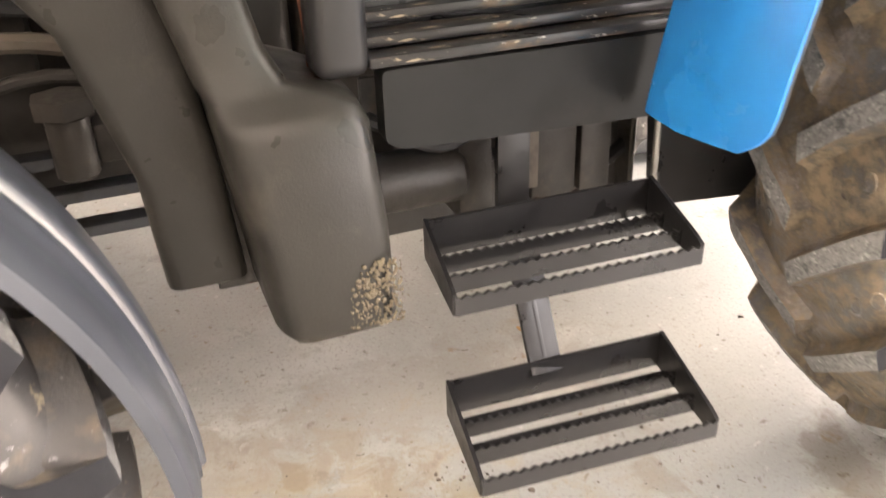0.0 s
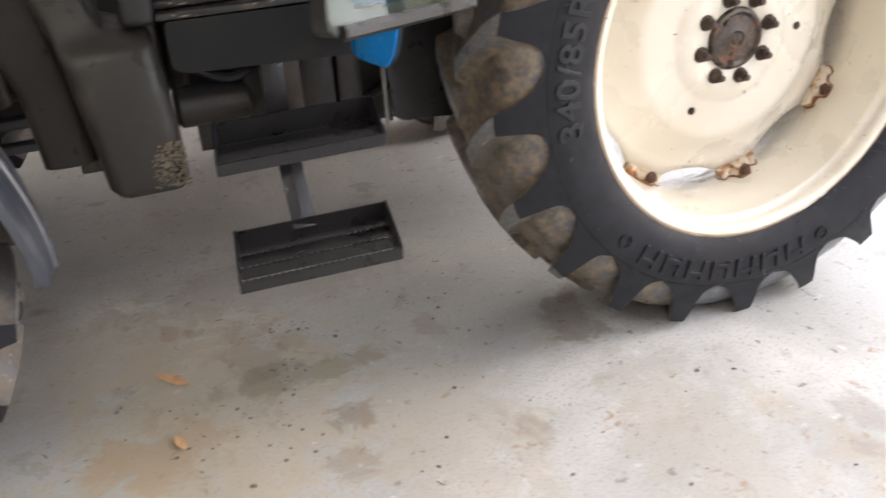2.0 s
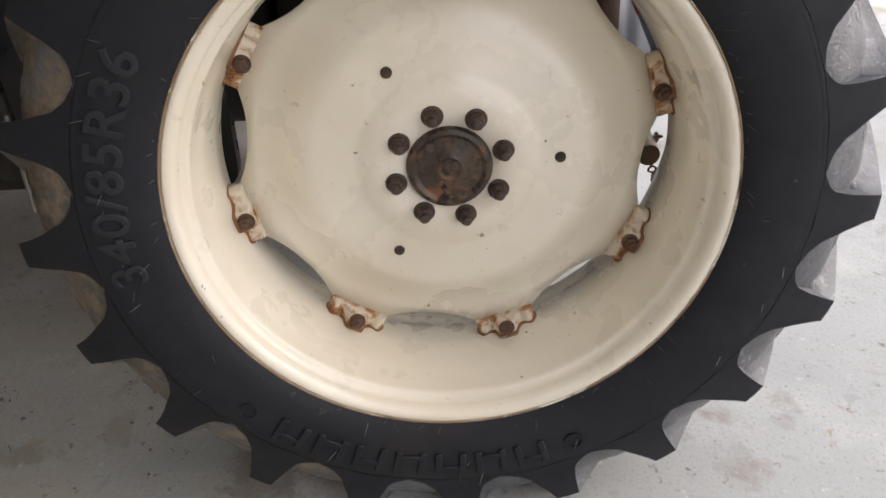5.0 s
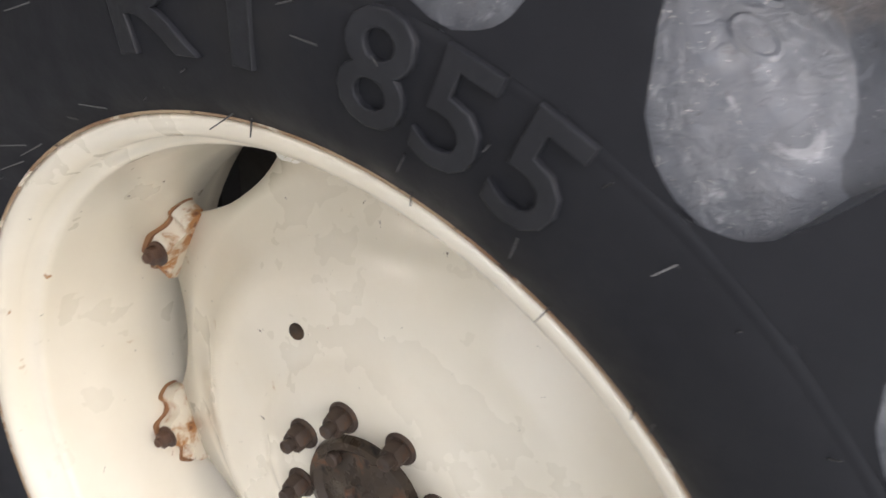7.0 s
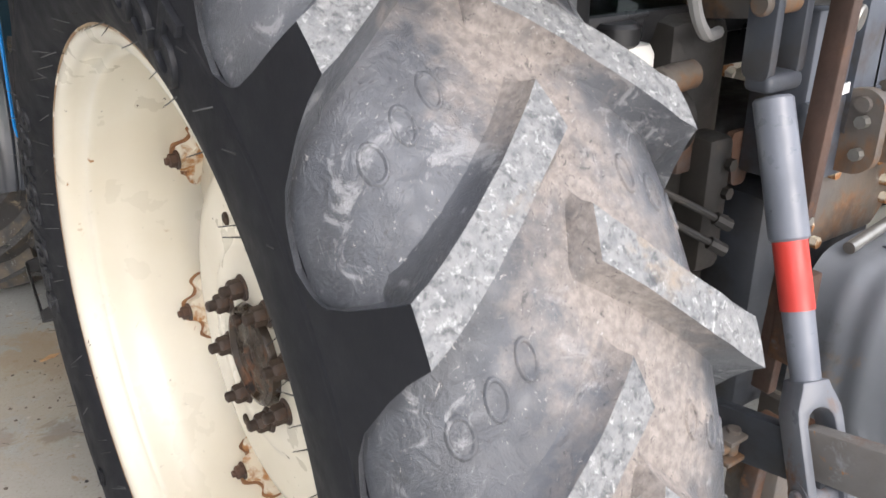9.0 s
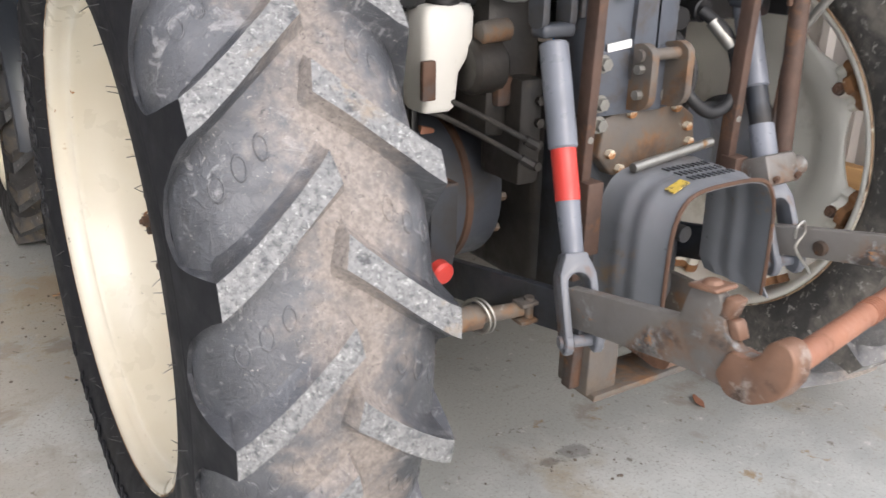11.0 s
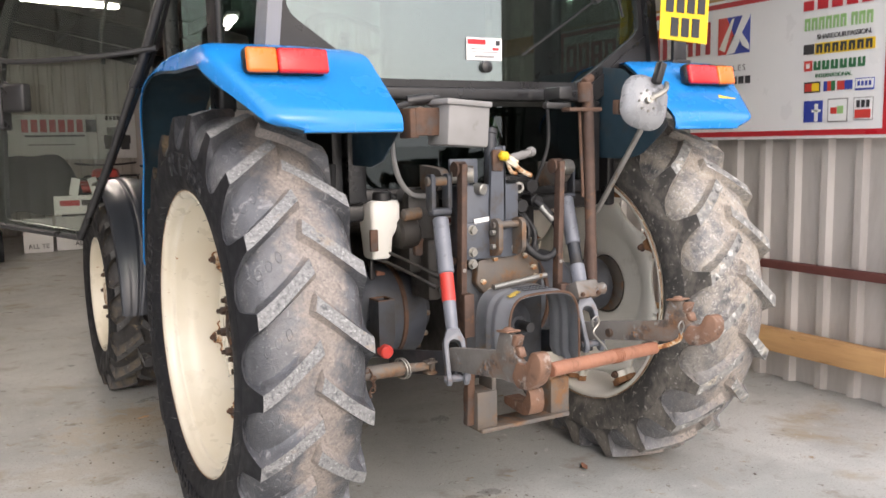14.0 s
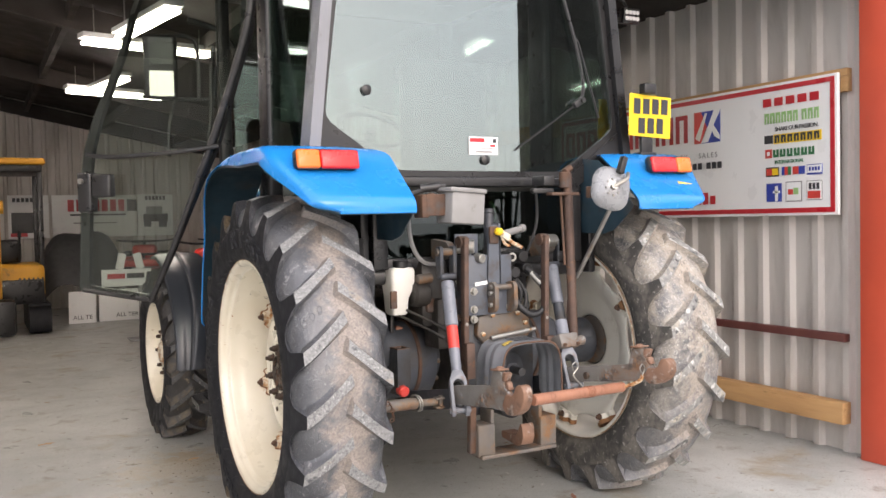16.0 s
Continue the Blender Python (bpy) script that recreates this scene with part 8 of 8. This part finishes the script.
BW = BACK_Y - 0.07
banner("wall_banner", "white back-wall banner with dark picture and red bars", -1.02, BW, 1.56, 0.62, 0.72, word(-0.05, 0.28, 0.40, 0.07, "ink") + [(-0.05, -0.10, 0.42, 0.34, "charcoal"), (-0.15, -0.30, 0.25, 0.06, "signred")])
banner("wall_banner", "white banner with heavy red word bars on the back wall", 0.02, BW, 1.56, 1.36, 0.72, word(0.02, 0.18, 0.95, 0.20, "signred", 7) + [(0.60, 0.18, 0.16, 0.20, "ink"), (0.05, 0.02, 0.9, 0.03, "ink"), (0.0, -0.12, 0.7, 0.02, "grey_plastic")])
banner("wall_banner", "white banner with a dark vehicle picture on the back wall", 1.02, BW, 1.565, 0.60, 0.73, word(0.0, 0.30, 0.36, 0.07, "ink") + [(0.0, -0.05, 0.42, 0.14, "charcoal"), (-0.02, 0.08, 0.28, 0.14, "grey_plastic"), (0.12, -0.16, 0.14, 0.12, "ink"), (-0.14, -0.16, 0.12, 0.10, "ink")])
for x, y, w, body in ((0.36, 9.72, 1.30, "ALL TERRAIN VEHICLE"), (-0.52, 9.66, 0.36, "ALL TE")):
    bm = bmesh.new()
    add_box(bm, (x, y, 0.235), (w, 0.03, 0.46), Matrix.Rotation(radians(8), 4, "X"))
    fb = part("floor_board", bm, "white")
    tagged(fb, "white advertising board leaning on the floor", "sign", "floor boards")
    bm = text_bm(body, 0.085, 0.002, 1.0)
    bmesh.ops.transform(bm, matrix=Matrix.Translation((x, y - 0.026, 0.09)) @ Matrix.Rotation(radians(98), 4, "X"), verts=bm.verts)
    part("lettering", bm, "ink", fb, "black capital lettering", sharp=False)
    bm = bmesh.new()
    add_box(bm, (x, y - 0.010, 0.33), (w * 0.8, 0.012, 0.10), Matrix.Rotation(radians(8), 4, "X"))
    part("bar", bm, "signred", fb)
bm = bmesh.new()
add_box(bm, (-0.10, 7.33, 0.012), (0.30, 0.30, 0.02), None, 0.004)
add_box(bm, (-0.10, 7.33, 0.34), (0.05, 0.02, 0.65), None, 0.003)
sd = part("sign_stand", bm, "grey_plastic")
tagged(sd, "small grey display stand on the floor", "stand")
bm = bmesh.new()
add_box(bm, (-0.26, 7.30, 0.76), (0.56, 0.02, 0.20), Matrix.Rotation(radians(4), 4, "X"))
cb = part("counter_board", bm, "white")
tagged(cb, "white board with word bars, standing before the quad bikes", "sign")
for u, m_ in ((-0.12, "signred"), (0.10, "ink")):
    bm = bmesh.new()
    add_box(bm, (-0.26 + u, 7.285, 0.78), (0.20, 0.006, 0.06))
    part("bar", bm, m_, cb)


def quad(name, label, x, y, turn, body, group):
    """A quad bike: four fat tyres, mudguards, seat, racks and handlebar."""
    q = thing(name, label, "quad bike", (x, y, 0), group)
    rz = Matrix.Rotation(radians(turn), 4, "Z")

    def put(bm, nm, m_, par=q, lab=""):
        bmesh.ops.transform(bm, matrix=Matrix.Translation((x, y, 0)) @ rz @ Matrix.Scale(1.1, 4), verts=bm.verts)
        return part(nm, bm, m_, par, lab)

    for sx in (-0.38, 0.38):
        for sy in (-0.62, 0.62):
            bm = bmesh.new()
            add_lathe(bm, [(0.14, -0.10), (0.24, -0.12), (0.30, -0.09), (0.315, 0.0), (0.30, 0.09), (0.24, 0.12), (0.14, 0.10)], Matrix.Translation((sx, sy, 0.315)) @ rot_to((1, 0, 0)), 24)
            w_ = put(bm, "wheel", "rubber")
            bm = bmesh.new()
            add_lathe(bm, [(0.0, -0.05), (0.15, -0.08), (0.15, 0.08), (0.0, 0.05)], Matrix.Translation((sx, sy, 0.315)) @ rot_to((1, 0, 0)), 16)
            put(bm, "rim", "zinc", w_)
    bm = bmesh.new()
    add_box(bm, (0, 0, 0.48), (0.34, 1.2, 0.26), None, 0.06, 2)
    put(bm, "frame", "black")
    for sy, nm in ((-0.62, "rear_mudguard"), (0.62, "front_mudguard")):
        bm = bmesh.new()
        add_box(bm, (0, sy, 0.72), (1.04, 0.62, 0.10), None, 0.05, 3)
        put(bm, nm, body)
        bm = bmesh.new()
        for k in range(6):
            add_cyl(bm, (-0.36, sy - 0.22 + 0.09 * k, 0.84), (0.36, sy - 0.22 + 0.09 * k, 0.84), 0.011, seg=6)
        for sx in (-0.36, 0.36):
            add_cyl(bm, (sx, sy - 0.25, 0.84), (sx, sy + 0.25, 0.84), 0.013, seg=6)
            add_cyl(bm, (sx, sy, 0.84), (sx, sy, 0.74), 0.013, seg=6)
        put(bm, "rack", "black")
    bm = bmesh.new()
    add_box(bm, (0, -0.22, 0.80), (0.30, 0.62, 0.13), None, 0.05, 3)
    put(bm, "seat", "black")
    bm = bmesh.new()
    add_box(bm, (0, 0.22, 0.86), (0.34, 0.34, 0.22), None, 0.07, 3)
    put(bm, "tank_cover", body)
    bm = bmesh.new()
    add_tube(bm, [(-0.40, 0.12, 1.04), (-0.18, 0.26, 1.02), (0.18, 0.26, 1.02), (0.40, 0.12, 1.04)], 0.014, 8)
    add_cyl(bm, (0, 0.26, 1.02), (0, 0.42, 0.75), 0.02, seg=8)
    put(bm, "handlebar", "black")
    return q


quad("quad_bike", "red quad bike with black racks on the shed floor", 1.02, 8.15, 150, "red", "quad bikes")
quad("quad_bike", "red quad bike parked beside another at the back", 0.67, 11.4, 165, "red", "quad bikes")
quad("quad_bike", "dark quad bike with papers on its rack", 1.72, 10.3, 170, "black", "quad bikes")
for k, (dx, dz, a) in enumerate(((-0.26, 0.735, 12), (-0.06, 0.735, -14))):
    bm = bmesh.new()
    add_box(bm, (-0.06 + dx, 7.30, dz + 0.22), (0.09, 0.02, 0.19), Matrix.Rotation(radians(a), 4, "Y"))
    pc = part("price_card", bm, "white")
    tagged(pc, "white price card above the display board", "card", "price cards")

# dark covered machine
bm = bmesh.new()
rows = []
for j in range(13):
    v = j / 12
    row = []
    for i in range(17):
        u = i / 16
        hgt = 0.95 * math.sin(math.pi * min(1, max(0, v * 0.9 + 0.05))) ** 0.5 * (math.sin(math.pi * (0.04 + 0.92 * u)) ** 0.4) * (1 + 0.05 * math.sin(7 * u + 3 * v))
        row.append((-1.05 + 1.25 * u, 9.9 + 1.4 * v, max(0.02, 1.46 * hgt + 0.05 * math.sin(9 * u))))
    rows.append(row)
add_sheet(bm, rows, 0.01)
tp = part("covered_machine", bm, "tarp")
tagged(tp, "machine under a black cover on the shed floor", "covered machine")


def excavator(x, y):
    """A mini excavator: tracks, slewing body, canopy on posts, boom and blade."""
    e = thing("mini_excavator", "yellow mini excavator with a canopy parked at the back", "excavator", (x, y, 0))

    def put(bm, nm, m_, par=e, lab=""):
        bmesh.ops.transform(bm, matrix=Matrix.Translation((x, y, 0)) @ Matrix.Scale(1.08, 4), verts=bm.verts)
        return part(nm, bm, m_, par, lab)

    for sx in (-0.38, 0.38):
        bm = bmesh.new()
        add_prism(bm, rounded([(-0.70, 0.02), (0.70, 0.02), (0.74, 0.20), (0.62, 0.34), (-0.62, 0.34), (-0.74, 0.20)], 0.12, 4), "x", sx - 0.12, sx + 0.12)
        tr = put(bm, "track", "rubber")
        for k in range(14):
            bm = bmesh.new()
            add_box(bm, (sx, -0.65 + 0.1 * k, 0.352), (0.24, 0.05, 0.02))
            put(bm, "track_pad", "rubber", tr)
    bm = bmesh.new()
    add_box(bm, (0, 0.15, 0.62), (0.92, 1.10, 0.42), None, 0.06, 3)
    put(bm, "body", "machine_yellow")
    bm = bmesh.new()
    add_box(bm, (0, 0.62, 0.62), (0.90, 0.22, 0.34), None, 0.05, 3)
    put(bm, "counterweight", "machine_yellow")
    bm = bmesh.new()
    add_box(bm, (0, -0.38, 0.50), (0.9, 0.08, 0.3), None, 0.02)
    for k in range(6):
        add_box(bm, (0.18 + 0.05 * k, -0.43, 0.64), (0.02, 0.02, 0.06))
    put(bm, "grille", "black")
    bm = bmesh.new()
    add_box(bm, (0, 0.25, 0.98), (0.46, 0.50, 0.30), None, 0.06, 2)
    put(bm, "seat", "black")
    bm = bmesh.new()
    add_box(bm, (0, 0.15, 2.08), (1.02, 1.15, 0.08), None, 0.03, 3)
    can = put(bm, "canopy", "machine_yellow")
    bm = bmesh.new()
    add_box(bm, (0, 0.15, 2.00), (0.94, 1.05, 0.10), None, 0.02, 2)
    put(bm, "canopy_lining", "black", can)
    for sx in (-0.44, 0.44):
        for sy in (-0.30, 0.60):
            bm = bmesh.new()
            add_box(bm, (sx, sy, 1.42), (0.06, 0.06, 1.22), None, 0.01)
            put(bm, "post", "black", can)
    bm = bmesh.new()
    add_box(bm, (-0.10, -0.75, 1.0), (0.16, 0.18, 1.10), Matrix.Rotation(radians(8), 4, "X"), 0.02)
    add_cyl(bm, (-0.22, -0.75, 1.52), (0.02, -0.75, 1.52), 0.08, seg=14)
    boom = put(bm, "boom", "machine_yellow")
    bm = bmesh.new()
    add_cyl(bm, (-0.10, -0.90, 0.55), (-0.10, -0.86, 1.25), 0.035, seg=12)
    put(bm, "ram", "zinc", boom)
    bm = bmesh.new()
    add_box(bm, (-0.10, -0.95, 0.25), (0.42, 0.28, 0.42), None, 0.06, 2)
    put(bm, "bucket", "black", boom)
    for sx in (-0.2, 0.2):
        bm = bmesh.new()
        add_cyl(bm, (sx, -0.15, 0.85), (sx, -0.22, 1.18), 0.012, seg=8)
        add_cyl(bm, (sx, -0.22, 1.16), (sx, -0.225, 1.24), 0.022, seg=8)
        put(bm, "lever", "black")
    return e


excavator(-1.53, 9.4)

# ceiling lights: twin tubes under white trays, hung from the roof
# the last five are out of view, added to brighten the near left side
for i, (x, y, turn) in enumerate(((-0.35, 4.9, 12), (-0.55, 3.9, 100), (-0.20, 8.0, 12), (-0.40, 7.3, 100), (-3.0, 5.0, 100), (-3.2, 9.0, 100), (-2.9, 1.6, 100), (-2.9, 3.2, 12), (-4.6, 2.2, 100))):
    z = 3.02
    cl = thing("ceiling_light", "white fluorescent ceiling light, lit, on hanging wires, some added out of view", "ceiling light", (x, y, z), "ceiling lights")
    rz = Matrix.Rotation(radians(turn), 4, "Z")
    bm = bmesh.new()
    add_box(bm, (0, 0, 0.06), (1.25, 0.16, 0.05), None, 0.01)
    bmesh.ops.transform(bm, matrix=Matrix.Translation((x, y, z)) @ rz, verts=bm.verts)
    part("tray", bm, "white", cl)
    for d in (-0.045, 0.045):
        bm = bmesh.new()
        add_cyl(bm, (-0.6, d, 0.0), (0.6, d, 0.0), 0.016, seg=10)
        bmesh.ops.transform(bm, matrix=Matrix.Translation((x, y, z)) @ rz, verts=bm.verts)
        part("tube", bm, "tube", cl, "glowing tube")
    for d in (-0.5, 0.5):
        bm = bmesh.new()
        zt = roof_z(x) - z
        add_cyl(bm, (d, 0, 0.08), (d, 0, zt), 0.006, seg=6)
        bmesh.ops.transform(bm, matrix=Matrix.Translation((x, y, z)) @ rz, verts=bm.verts)
        part("hanger", bm, "zinc", cl)

# ---------------------------------------------------------------- litter on the floor
rnd = random.Random(4)
for x, y, s, c in ((-0.507, 1.532, 0.07, "leaf"), (-0.775, 1.542, 0.040, "leaf"), (0.67, -0.18, 0.045, "orangerust"), (0.02, 0.85, 0.035, "timber"), (-1.5, 2.4, 0.06, "timber")):
    bm = bmesh.new()
    rows = []
    a0 = rnd.uniform(0, 3)
    for i in range(6):
        u = i / 5 - 0.5
        wv = 0.22 * s * (1 - (2 * u) ** 2) + 0.002
        rows.append([(x + math.cos(a0) * u * s * 1.6 - math.sin(a0) * v * wv, y + math.sin(a0) * u * s * 1.6 + math.cos(a0) * v * wv, 0.006 + 0.010 * abs(math.sin(5 * u + v)) * (s / 0.07)) for v in (-1, 0, 1)])
    add_sheet(bm, rows, 0.0015)
    lf = part("dead_leaf", bm, c)
    tagged(lf, "curled dry brown leaf on the concrete floor", "leaf", "dead leaves")
bm = bmesh.new()
for k in range(150):
    x, y = rnd.gauss(-0.55, 0.75), rnd.gauss(0.9, 1.1)
    r = rnd.choice((0.002, 0.003, 0.004, 0.007)) * rnd.uniform(0.6, 1.2)
    add_lathe(bm, [(0.0, 0.0), (r, 0.0), (r * 0.7, r * 0.5), (0.0, r * 0.6)], Matrix.Translation((x, y, 0.0005)) @ Matrix.Rotation(rnd.uniform(0, 3), 4, "Z") @ Matrix.Diagonal((1, rnd.uniform(0.4, 1), 1, 1)), 5, smooth=False)
# trails of dried soil dropped from the treads, and bits of straw
for cx_, cy_, sx_, sy_, n_ in ((-0.40, 1.20, 0.03, 0.05, 30), (-0.60, 1.27, 0.05, 0.04, 45), (-0.80, 1.33, 0.08, 0.05, 45), (-0.78, 1.52, 0.07, 0.04, 30), (-0.50, 0.78, 0.15, 0.05, 30), (0.15, -0.22, 0.12, 0.05, 40), (-1.1, 0.5, 0.4, 0.3, 20)):
    for k in range(n_):
        x, y = rnd.gauss(cx_, sx_), rnd.gauss(cy_, sy_)
        r = rnd.choice((0.0015, 0.002, 0.003, 0.005)) * rnd.uniform(0.7, 1.3)
        add_lathe(bm, [(r, 0.0), (r * 0.7, r * 0.5), (0.0, r * 0.6)], Matrix.Translation((x, y, 0.0005)) @ Matrix.Rotation(rnd.uniform(0, 3), 4, "Z") @ Matrix.Diagonal((1, rnd.uniform(0.3, 1), 1, 1)), 5, smooth=False)
for k in range(14):
    x, y, a = rnd.gauss(-0.6, 0.5), rnd.gauss(1.1, 0.6), rnd.uniform(0, 3.1)
    h = rnd.uniform(0.005, 0.014)
    add_cyl(bm, (x - h * math.cos(a), y - h * math.sin(a), 0.0012), (x + h * math.cos(a), y + h * math.sin(a), 0.0016), 0.0011, seg=4)
crumbs = part("floor_crumbs", bm, "tread_floor")
tagged(crumbs, "scattered crumbs of dried soil on the concrete floor", "debris", kind="stuff")
